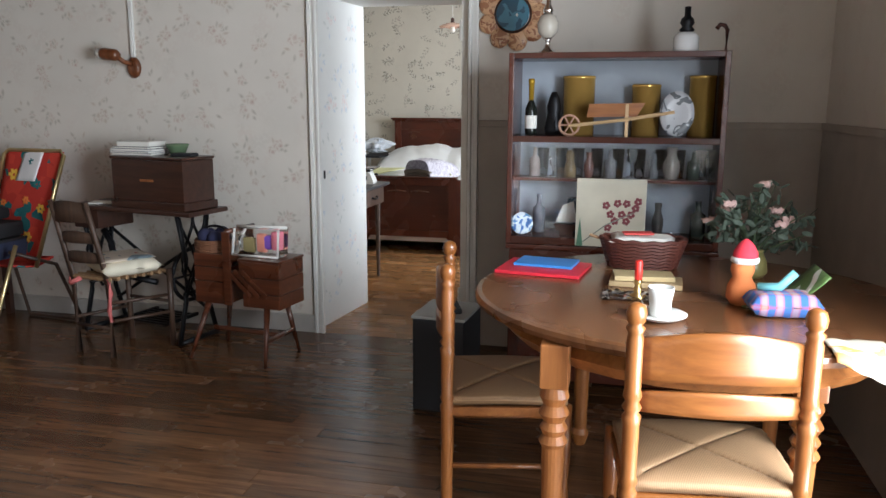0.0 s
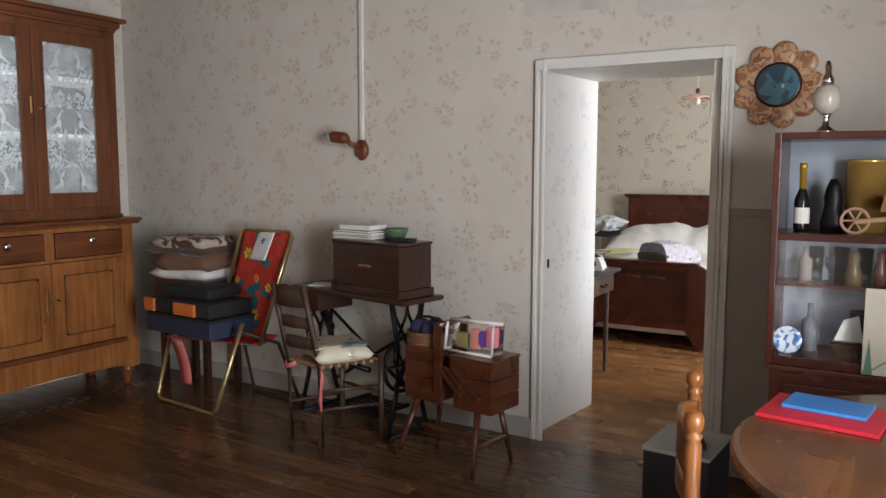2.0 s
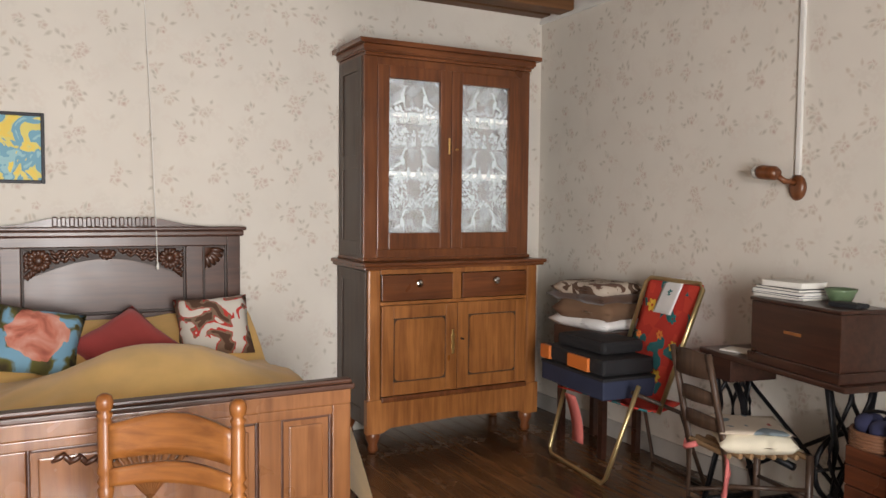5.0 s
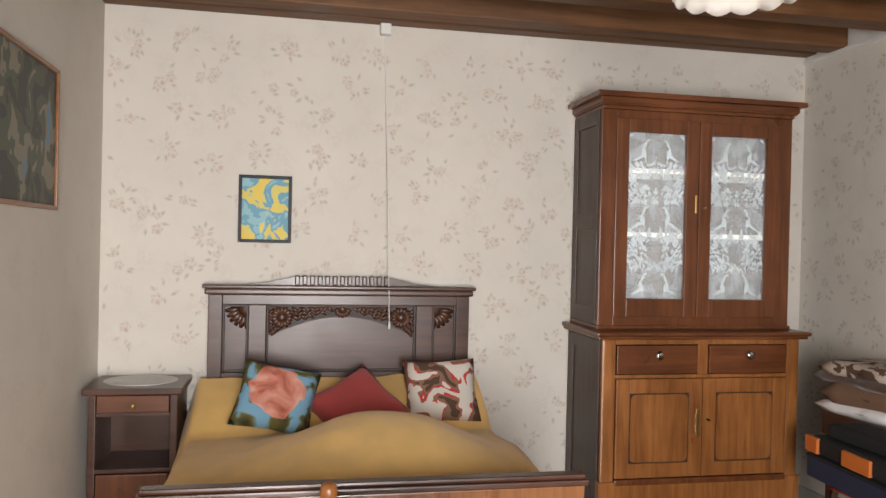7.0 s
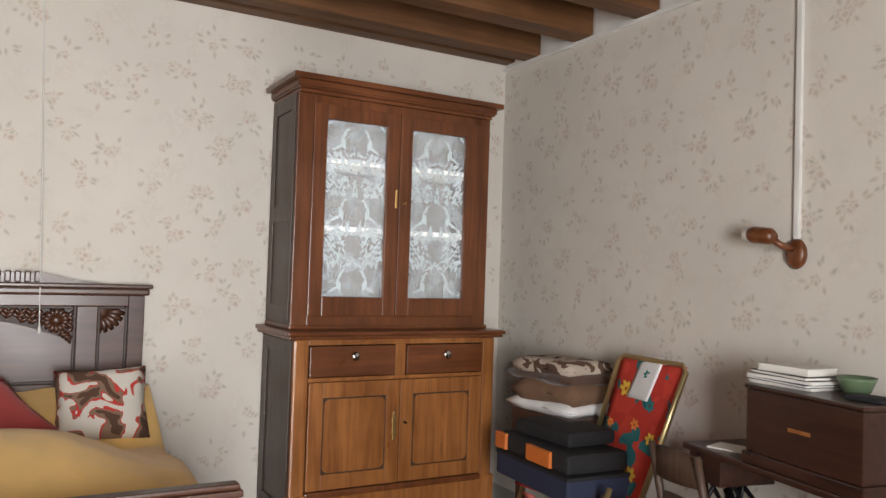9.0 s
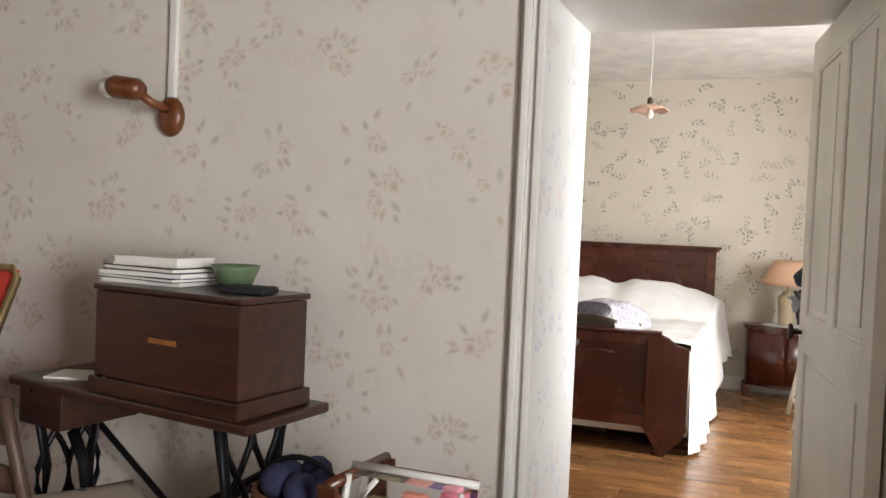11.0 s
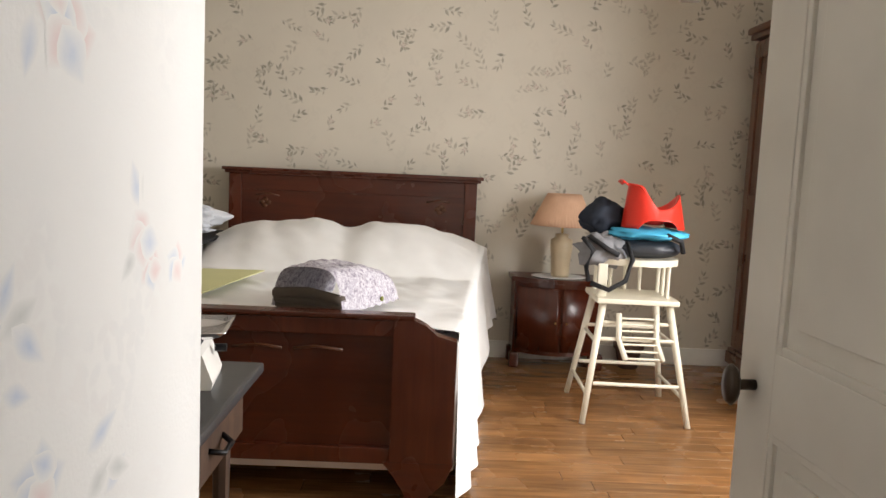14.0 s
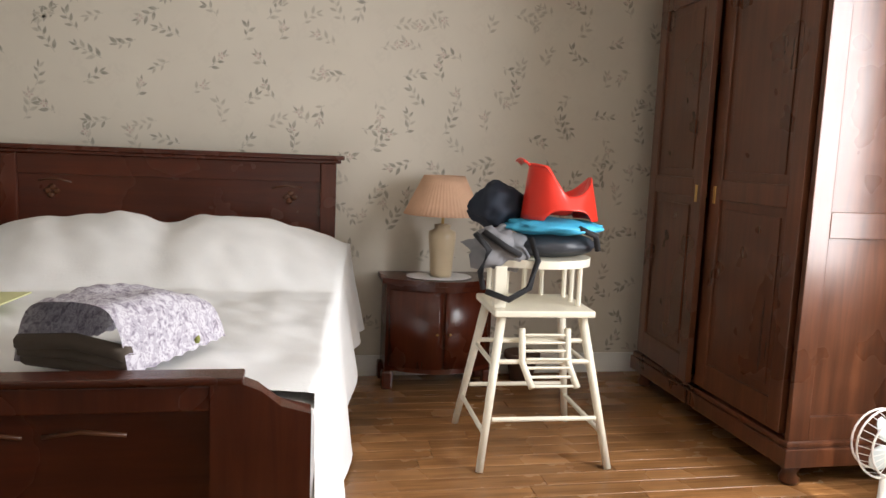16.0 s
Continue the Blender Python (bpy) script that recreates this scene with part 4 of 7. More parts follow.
pull = thing("pull_cord", "thin white pull cord hanging from ceiling box", "pull cord", pose(XL + 0.10, 1.83, 1.12))
part("cord", tube(B(), [(0, 0.05, 0.02), (-0.04, 0.03, 0.8), (-0.09, 0.0, 1.66)], 0.0028, 6), WHITE_PAINT, pull)
part("pull_knob", lathe(B(), [(0.003, 0.03), (0.009, 0.0), (0.006, -0.015)], 0, 0.05, 8), WHITE_PAINT, pull)
part("ceiling_box", box(B(), -0.10, -0.03, 1.66, -0.04, 0.03, 1.74, 0.004), WHITE_PAINT, pull)

# scalloped ceiling lamp
lampc = thing("pendant_lamp", "white glass pendant lamp with a scalloped rim", "lamp", pose(-3.0, 2.70, 2.40))
def scallop(u, v):
    a, r = u * math.tau, 0.04 + 0.155 * v
    return (r * math.cos(a), r * math.sin(a), 0.14 - 0.13 * v ** 2 - (0.016 * abs(math.sin(7 * a)) * v ** 3))
part("shade", sheet(B(), 84, 8, scallop, 0.004), plain("opal_glass", (0.80, 0.74, 0.68), 0.3), lampc, "", True)
part("rod", tube(B(), [(0, 0, 0.13), (0, 0, ZC - 2.40)], 0.008), BRASS, lampc)

# sconce with its cable cover
tagged(boxp("cable_cover", (-3.032, YN - 0.018, 1.64, -3.006, YN, 2.795), WHITE_PAINT), "white vertical cable cover on the wall", "cable cover")
sc = thing("wall_lamp", "small turned wooden wall lamp with brass cup", "lamp", pose(-3.02, YN, 1.58))
bm = lathe(B(), [(0.045, 0), (0.048, 0.012), (0.036, 0.028), (0.02, 0.032)], 0, 0, 18, 1.35)
bmesh.ops.transform(bm, matrix=Matrix.Rotation(radians(90), 4, "X"), verts=bm.verts)
part("wall_plate", bm, CHERRY, sc, "", True)
part("arm", tube(B(), [(0, -0.02, 0.02), (-0.01, -0.09, 0.03), (-0.04, -0.12, 0.06)], 0.014), CHERRY, sc, "", True)
bm = lathe(B(), [(0.020, 0), (0.034, 0.02), (0.036, 0.10), (0.030, 0.12)], 0, 0, 18)
bmesh.ops.transform(bm, matrix=pose(-0.02, -0.12, 0.065, 0, -84, 0), verts=bm.verts)
part("lamp_cup", bm, CHERRY, sc, "", True)
bm = bmesh.new()
bmesh.ops.create_uvsphere(bm, u_segments=14, v_segments=10, radius=0.032, matrix=pose(-0.145, -0.12, 0.075))
part("bulb", bm, plain("silvered_bulb", (0.75, 0.72, 0.66), 0.15, 0.5), sc, "", True)


# treadle sewing machine
def sewing_machine():
    s = thing("sewing_table", "treadle sewing machine table on black cast iron", "sewing machine", pose(-2.823, 4.288, 0, 0, 0, -11))
    part("tabletop", box(B(), -0.465, -0.16, 0.755, 0.465, 0.16, 0.783, 0.008), BOX_WOOD, s)
    part("drawer", box(B(), -0.455, -0.13, 0.64, -0.26, 0.14, 0.752, 0.006), BOX_WOOD, s)
    for x in (-0.40, 0.34):
        bm = B()
        for y in (-0.12, 0.12):
            tube(bm, [(x, y, 0.75), (x, y * 0.6, 0.50), (x, y * 0.75, 0.25), (x, y * 1.3, 0.015)], 0.014, 8)
        for sgn in (1, -1):
            for off in (-0.05, 0.05):
                tube(bm, [(x, 0.0 + off + sgn * 0.055 * math.cos(k * 0.7), 0.74 - k * 0.06) for k in range(9)], 0.009, 6)
        tube(bm, [(x, -0.12 * 1.3, 0.02), (x, 0.12 * 1.3, 0.02)], 0.016, 8)
        tube(bm, [(x, -0.10, 0.30), (x, 0.10, 0.30)], 0.010, 8)
        part("iron_side", bm, IRON, s, "openwork cast iron side", True)
    bm = tube(B(), [(0.26, 0.05 + 0.15 * math.cos(k * math.tau / 28), 0.38 + 0.15 * math.sin(k * math.tau / 28)) for k in range(29)], 0.012, 8)
    for k in range(6):
        a = k * math.tau / 6
        tube(bm, [(0.26, 0.05, 0.38), (0.26, 0.05 + 0.15 * math.cos(a), 0.38 + 0.15 * math.sin(a))], 0.007, 6)
    part("wheel", bm, IRON, s, "", True)
    bm = B()
    for k in range(7):
        box(bm, -0.16, -0.08 + k * 0.04, 0.09, 0.16, -0.08 + k * 0.04 + 0.014, 0.10)
    box(bm, -0.17, -0.09, 0.085, -0.15, 0.19, 0.105)
    box(bm, 0.15, -0.09, 0.085, 0.17, 0.19, 0.105)
    part("treadle", bm, IRON, s)
    part("cross_brace", tube(tube(B(), [(-0.40, 0.10, 0.60), (0.34, 0.10, 0.16)], 0.010, 8), [(-0.40, 0.10, 0.16), (0.34, 0.10, 0.60)], 0.010, 8), IRON, s)
    part("belt_guard", tube(B(), [(-0.30, -0.06, 0.62), (-0.22, -0.08, 0.55), (-0.18, -0.09, 0.42), (-0.05, -0.09, 0.36), (0.1, -0.06, 0.34)], 0.018, 8), IRON, s, "", True)
    c = thing("machine_cover", "dark wooden sewing machine cover on the table", "box", pose(-2.668, 4.238, 0.784, 0, 0, -11))
    bm = box(B(), -0.27, -0.14, 0, 0.275, 0.13, 0.045, 0.006)
    box(bm, -0.26, -0.128, 0.045, 0.262, 0.12, 0.275, 0.004)
    part("body", bm, BOX_WOOD, c)
    part("lid", box(B(), -0.266, -0.135, 0.277, 0.268, 0.127, 0.294, 0.006), BOX_WOOD, c)
    part("maker_mark", box(B(), -0.05, -0.1305, 0.155, 0.05, -0.1275, 0.168), CHERRY_GOLD, c, "small worn golden maker mark")


sewing_machine()
z = 1.079
for i, (w, d, t, mat, turn) in enumerate([(0.27, 0.20, 0.012, CREAM_PAPER, 6), (0.30, 0.21, 0.010, NAVY, -3), (0.29, 0.20, 0.012, WHITE_CLOTH, 4), (0.27, 0.19, 0.014, IRON, -2), (0.22, 0.16, 0.026, CREAM_PAPER, 5)]):
    b = thing("book", "books and notebooks stacked on the machine cover", "book", pose(-2.83, 4.29, z, 0, 0, turn - 8), "stacked books")
    part("cover", box(B(), -w / 2, -d / 2, 0, w / 2, d / 2, t * 0.2, 0.001), mat, b)
    part("page_block", box(B(), -w / 2 + 0.004, -d / 2 + 0.003, t * 0.2, w / 2 - 0.004, d / 2 - 0.003, t * 0.8), CREAM_PAPER, b)
    part("cover", box(B(), -w / 2, -d / 2, t * 0.8, w / 2, d / 2, t, 0.001), mat, b)
    z += t
bowl = part("bowl", lathe(B(), [(0.03, 0), (0.045, 0.01), (0.062, 0.05), (0.066, 0.062), (0.058, 0.058), (0.04, 0.012)], 0, 0, 20), plain("green_glass", (0.12, 0.18, 0.10), 0.15), None, "", True)
bowl.matrix_basis = pose(-2.60, 4.29, 1.079)
tagged(bowl, "small green glass bowl on the machine cover", "bowl")
tagged(boxp("wallet", (-2.56, 4.15, 1.079, -2.43, 4.23, 1.097), BLACK, bevel=0.006), "black case lying on the machine cover", "case")
pp = part("paper", box(B(), -0.08, -0.06, 0, 0.08, 0.06, 0.006), CREAM_PAPER)
pp.matrix_basis = pose(-3.12, 4.30, 0.784, 0, 0, 15)
tagged(pp, "folded white paper on the sewing table", "paper")


# worn little kitchen chair
def worn_chair():
    ux, uy = Vector((0.25, -0.045)), Vector((0.165, 0.28))
    c = thing("wooden_chair", "worn brown wooden chair with a cushion tied on", "chair", pose(-3.035, 3.885, 0))
    def P(a, b, z):
        v = ux * a + uy * b
        return (v.x, v.y, z)
    for a in (0.0, 1.0):
        part("back_post", tube(B(), [P(a, 0, 0), P(a, 0, 0.42), P(a, -0.14, 0.66), P(a, -0.26, 0.86)], 0.017, 10, 0.014), OLD_WOOD, c, "", True)
        part("front_leg", tube(B(), [P(a + (0.12 if a else -0.12), 1, 0), P(a + (0.12 if a else -0.12), 1, 0.45)], 0.016, 10), OLD_WOOD, c, "", True)
    for z, off, h in ((0.80, -0.22, 0.10), (0.66, -0.13, 0.05), (0.55, -0.07, 0.05)):
        def slat(u, v, z=z, off=off, h=h):
            x, y, _ = P(u, off - 0.10 * math.sin(math.pi * u), 0)
            return (x, y, z - h / 2 + h * v + (0.015 * math.sin(math.pi * u) if v > 0.5 else 0))
        part("back_slat", sheet(B(), 10, 2, slat, 0.014), OLD_WOOD, c, "", True)
    bm = B()
    for k in range(8):
        s = k / 7
        tube(bm, [P(-0.08, s, 0.435), P(1.08, s, 0.435)], 0.013, 6)
    part("seat", bm, RUSH, c, "rush seat")
    for (a, b), (a2, b2), z in (((0, 0), (-0.12, 1), 0.20), ((1, 0), (1.12, 1), 0.20), ((1, 0), (1.12, 1), 0.30), ((-0.12, 1), (1.12, 1), 0.26), ((0, 0), (1, 0), 0.16)):
        part("stretcher", tube(B(), [P(a, b, z), P(a2, b2, z)], 0.010, 8), OLD_WOOD, c, "", True)
    mx = ux * 0.5 + uy * 0.5
    q = part("seat_cushion", cushion(B(), 0.33, 0.36, 0.085), plain("cream_cushion", (0.70, 0.64, 0.50), 0.9), None, "", True)
    q.matrix_basis = pose(-3.035 + mx.x + 0.02, 3.885 + mx.y + 0.01, 0.485, 0, 0, 55)
    tagged(q, "cream seat cushion on the worn chair", "cushion")
    q2 = part("cushion_cover", cushion(B(), 0.31, 0.33, 0.02), printed("faded_stripes", [(0.0, (0.42, 0.10, 0.09)), (0.35, (0.55, 0.46, 0.36)), (0.55, (0.16, 0.20, 0.22)), (0.8, (0.48, 0.2, 0.15))], 5.0, 0.95, "noise"), None, "", True)
    q2.matrix_basis = pose(-3.035 + mx.x, 3.885 + mx.y + 0.015, 0.531, 0, 0, 55)
    tagged(q2, "faded striped cloth lying on the seat cushion", "cloth")
    pink = plain("pink_ribbon", (0.62, 0.16, 0.15), 0.8)
    part("ribbon", tube(B(), [P(1.03, -0.02, 0.44), P(1.06, 0.0, 0.36), P(1.03, -0.03, 0.26), P(1.05, 0, 0.20)], 0.013, 6), pink, c, "pink tie ribbon", True)
    part("ribbon", tube(B(), [P(0.0, 0, 0.45), P(-0.03, -0.03, 0.41), P(0.06, -0.08, 0.40), P(0.3, -0.05, 0.43)], 0.014, 6), pink, c, "pink tie ribbon", True)


worn_chair()


PETAL_YELLOW = plain("yellow_print", (0.72, 0.42, 0.05), 0.9)
PETAL_ORANGE = plain("orange_print", (0.70, 0.20, 0.04), 0.9)
PETAL_TEAL = plain("teal_print", (0.02, 0.17, 0.17), 0.9)


# folding lawn chair with its load
def lawn_chair():
    c = thing("folding_chair", "folding tube chair with red flowered fabric", "chair", pose(-3.90, 3.94, 0))
    bm = B()
    tube(bm, [(-0.27, 0.10, 0.42), (-0.315, 0.03, 0.05), (-0.29, 0.02, 0.013), (0.23, -0.03, 0.013), (0.265, -0.03, 0.05), (0.40, 0.06, 0.56)], 0.0125, 10)
    part("front_frame", bm, STEEL_GOLD, c, "gilded tube frame", True)
    bm = tube(B(), [(-0.08, 0.30, 0.42), (0.07, 0.40, 1.06), (0.10, 0.41, 1.085), (0.50, 0.37, 1.085), (0.53, 0.36, 1.06), (0.40, 0.20, 0.40)], 0.0125, 10)
    part("back_frame", bm, STEEL_GOLD, c, "gilded tube frame", True)
    bm = tube(B(), [(0.36, 0.05, 0.52), (0.44, 0.32, 0.40), (0.50, 0.44, 0.013), (0.05, 0.5, 0.013), (0.0, 0.45, 0.40)], 0.012, 10)
    part("rear_frame", bm, OLD_WOOD, c, "dark rear tube", True)
    FLOWERS = printed("red_flower_print", [(0.0, (0.50, 0.035, 0.022)), (0.42, (0.58, 0.05, 0.028)), (0.66, (0.50, 0.035, 0.022)), (0.80, (0.02, 0.14, 0.15))], 15, 0.9)
    def back(u, v):
        return (-0.06 + 0.14 * v + u * (0.42 + 0.02 * v), 0.30 + 0.11 * v - 0.04 * u + 0.015 * math.sin(math.pi * v), 0.42 + 0.66 * v)
    part("back_fabric", sheet(B(), 12, 16, back, 0.006), FLOWERS, c, "red fabric with yellow flowers", True)
    for k, (u, v, r, mat) in enumerate(((0.28, 0.30, 0.040, PETAL_YELLOW), (0.70, 0.22, 0.034, PETAL_YELLOW), (0.22, 0.78, 0.038, PETAL_YELLOW), (0.52, 0.55, 0.026, PETAL_ORANGE), (0.82, 0.48, 0.030, PETAL_YELLOW), (0.12, 0.52, 0.022, PETAL_ORANGE), (0.45, 0.12, 0.026, PETAL_ORANGE), (0.50, 0.90, 0.022, PETAL_TEAL), (0.66, 0.70, 0.030, PETAL_TEAL), (0.40, 0.42, 0.018, PETAL_TEAL))):
        cx, cy, cz = back(u, v)
        bm = B()
        for j in range(6):
            a = j * math.tau / 6 + k
            bmesh.ops.create_icosphere(bm, subdivisions=1, radius=1, matrix=Matrix.Translation((cx + 0.62 * r * math.cos(a), cy - 0.009 + 0.1 * r * math.sin(a), cz + 0.62 * r * math.sin(a))) @ Matrix.Rotation(-a, 4, "Y") @ Matrix.Diagonal((0.52 * r, 0.0022, 0.34 * r, 1)))
        part("printed_flower", bm, mat, c)
    def seat(u, v):
        return (-0.29 + u * 0.66 + 0.02 * v, 0.06 + v * 0.28 + 0.02 * u, 0.42 + 0.02 * u - 0.03 * math.sin(math.pi * v))
    part("seat_fabric", sheet(B(), 12, 8, seat, 0.01), FLOWERS, c, "red fabric with yellow flowers", True)
    part("strap", sheet(B(), 2, 8, lambda u, v: (-0.17 + u * 0.10 + 0.02 * v, 0.02 + 0.05 * math.sin(v * 2), 0.41 - 0.28 * v), 0.004), plain("pink_strap", (0.55, 0.14, 0.12), 0.8), c, "pink cloth strap hanging", True)
    tagged(part("towel", sheet(B(), 8, 10, lambda u, v: (-3.90 + 0.23 + u * 0.15 - 0.06 * v, 3.94 + 0.365 + 0.045 * (1 - v) - 0.02 * u, 1.10 - 0.20 * v), 0.006), WHITE_CLOTH, None, "", True), "white towel draped over the chair back", "towel")
    b = thing("suitcase", "dark blue flat case lying on the chair seat", "case", pose(-4.0, 4.12, 0.455, 0, 0, -4))
    part("body", box(B(), -0.26, -0.20, 0, 0.36, 0.16, 0.115, 0.012), NAVY, b)
    part("lid_band", box(B(), -0.262, -0.202, 0.10, 0.362, 0.162, 0.118, 0.006), BLACK, b)
    b = thing("black_bag", "black bag with orange leather corners on the case", "bag", pose(-4.0, 4.12, 0.578, 0, 0, -4))
    part("body", box(B(), -0.25, -0.19, 0, 0.34, 0.15, 0.09, 0.02), BLACK, b)
    part("corner_patch", box(B(), 0.02, -0.205, 0.005, 0.22, -0.17, 0.08, 0.006), ORANGE, b, "orange leather corner")
    part("corner_patch", box(B(), -0.27, -0.205, 0.005, -0.17, -0.17, 0.085, 0.006), ORANGE, b, "orange leather corner")
    tagged(boxp("flat_cushion", (-4.18, 3.98, 0.672, -3.76, 4.27, 0.745), BLACK, bevel=0.025), "flat black cushion on top of the bag", "cushion")


lawn_chair()
st = thing("stool", "dark brown stool in the corner under blankets", "stool", pose(-4.22, 4.33, 0))
part("seat", box(B(), -0.24, -0.17, 0.62, 0.24, 0.17, 0.75, 0.01), BOX_WOOD, st)
for x in (-0.2, 0.2):
    for y in (-0.13, 0.13):
        part("leg", box(B(), x - 0.02, y - 0.02, 0, x + 0.02, y + 0.02, 0.62, 0.004), BOX_WOOD, st)
for lab, mat, zc, w, h, dx in (("folded white sheet in a pile of blankets", WHITE_CLOTH, 0.785, 0.50, 0.08, 0.0), ("folded brown fur blanket in a pile", plain("tan_fur", (0.17, 0.095, 0.055), 0.95), 0.86, 0.46, 0.13, 0.02), ("dark brown folded blanket in a pile", BROWN_CLOTH, 0.935, 0.54, 0.07, -0.02), ("brown and white patterned blanket on a pile", printed("brown_white_weave", [(0, (0.10, 0.055, 0.035)), (0.45, (0.50, 0.42, 0.34)), (0.62, (0.12, 0.06, 0.04))], 9, 0.95, "noise"), 0.985, 0.46, 0.09, 0.0)):
    o = part("folded_blanket", cushion(B(), w, 0.36, h, None, 0.22), mat, None, "", True)
    o.matrix_basis = pose(-4.22 + dx, 4.31, zc, 0, 0, 5 + dx * 200)
    tagged(o, lab, "blanket", "pile of blankets")


# cantilever sewing box
def sewing_box():
    s = thing("sewing_box", "red-brown cantilever sewing box on splayed legs", "sewing box", pose(-2.08, 4.09, 0, 0, 0, -8))
    for x0, x1, z0, z1 in ((-0.27, -0.06, 0.30, 0.42), (-0.27, -0.06, 0.424, 0.50), (-0.27, -0.06, 0.504, 0.575), (0.04, 0.27, 0.30, 0.375), (0.04, 0.27, 0.379, 0.46), (0.02, 0.27, 0.464, 0.545)):
        part("tray", box(B(), x0, -0.12, z0, x1, 0.12, z1, 0.004), RED_WOOD, s)
    part("lid", box(B(), 0.015, -0.124, 0.547, 0.275, 0.124, 0.56, 0.003), RED_WOOD, s)
    for y in (-0.13, 0.118):
        part("side_bar", box(B(), -0.075, y, 0.30, -0.025, y + 0.012, 0.70, 0.004), RED_WOOD, s)
        for k in range(3):
            a = Matrix.Translation((0.02 + 0.05 * k, y + 0.004, 0.43)) @ Matrix.Rotation(radians(40), 4, "Y")
            part("lever", box(B(), -0.10, -0.006, -0.012, 0.10, 0.006, 0.012, 0.003, a), RED_WOOD, s)
    part("carrying_handle", tube(B(), [(-0.05, -0.125, 0.70), (-0.05, 0.125, 0.70)], 0.014), RED_WOOD, s, "", True)
    for x, xx in ((-0.20, -0.26), (0.17, 0.22)):
        for y, yy in ((-0.09, -0.20), (0.09, 0.13)):
            part("leg", tube(B(), [(x, y, 0.31), (xx, yy, 0)], 0.018, 10, 0.010), RED_WOOD, s, "", True)
    part("stretcher", tube(B(), [(-0.23, -0.02, 0.13), (0.20, -0.02, 0.13)], 0.014), RED_WOOD, s)
    part("stretcher", tube(B(), [(0.20, -0.15, 0.13), (0.20, 0.11, 0.13)], 0.014), RED_WOOD, s)
    bk = thing("wicker_basket", "small round wicker basket of dark blue yarn", "basket", pose(-2.28, 4.10, 0.575))
    bm = B()
    for k in range(5):
        tube(bm, [(0.105 * math.cos(a * math.tau / 20), 0.105 * math.sin(a * math.tau / 20), 0.008 + k * 0.013) for a in range(21)], 0.008, 6)
    part("body", bm, plain("brown_wicker", (0.16, 0.07, 0.035), 0.6), bk)
    bm = B()
    for k in range(5):
        bmesh.ops.create_icosphere(bm, subdivisions=2, radius=0.042, matrix=pose(0.055 * math.cos(k * 1.3), 0.055 * math.sin(k * 1.3), 0.075 + 0.01 * (k % 2)))
    part("yarn", bm, plain("dark_blue_yarn", (0.02, 0.022, 0.06), 0.95), bk, "", True)
    part("handle", tube(B(), [(0.10 * math.cos(a), 0.0, 0.06 + 0.075 * math.sin(a)) for a in [k * math.pi / 12 for k in range(13)]], 0.007), IRON, bk, "", True)
    b = thing("clear_pouch", "clear plastic pouch with white piping and sewing things", "pouch", pose(-1.99, 4.07, 0.562, 0, 0, -6))
    part("film", prism(B(), [(-0.15, 0), (0.13, 0), (0.14, 0.155), (-0.13, 0.15)], -0.05, 0.05, "y"), glass_material("clear_film", (0.95, 0.95, 0.95), 0.12), b).visible_shadow = False
    bm = tube(B(), [(-0.15, -0.052, 0.006), (0.13, -0.052, 0.006)], 0.006, 6)
    tube(bm, [(-0.15, -0.052, 0.006), (-0.13, -0.052, 0.15)], 0.008, 6)
    tube(bm, [(-0.15, 0, 0.155), (0.16, 0, 0.16)], 0.009, 6)
    tube(bm, [(-0.06, -0.052, 0.15), (-0.10, -0.054, 0.10), (-0.09, -0.054, 0.05)], 0.007, 6)
    tube(bm, [(0.13, -0.052, 0.006), (0.14, -0.052, 0.155)], 0.006, 6)
    part("piping", bm, WHITE_PAINT, b, "white plastic piping", True)
    for x, zz, sx, sz, mat in ((-0.06, 0.06, 0.035, 0.04, plain("olive_thread", (0.25, 0.20, 0.08), 0.8)), (0.02, 0.075, 0.03, 0.05, plain("salmon_card", (0.75, 0.28, 0.20), 0.6)), (0.055, 0.08, 0.025, 0.038, plain("violet_card", (0.13, 0.05, 0.32), 0.6)), (0.10, 0.09, 0.02, 0.05, plain("rose_card", (0.75, 0.22, 0.28), 0.6))):
        part("contents", box(B(), x - sx, -0.02, zz - sz, x + sx, 0.02, zz + sz, 0.01), mat, b)


sewing_box()


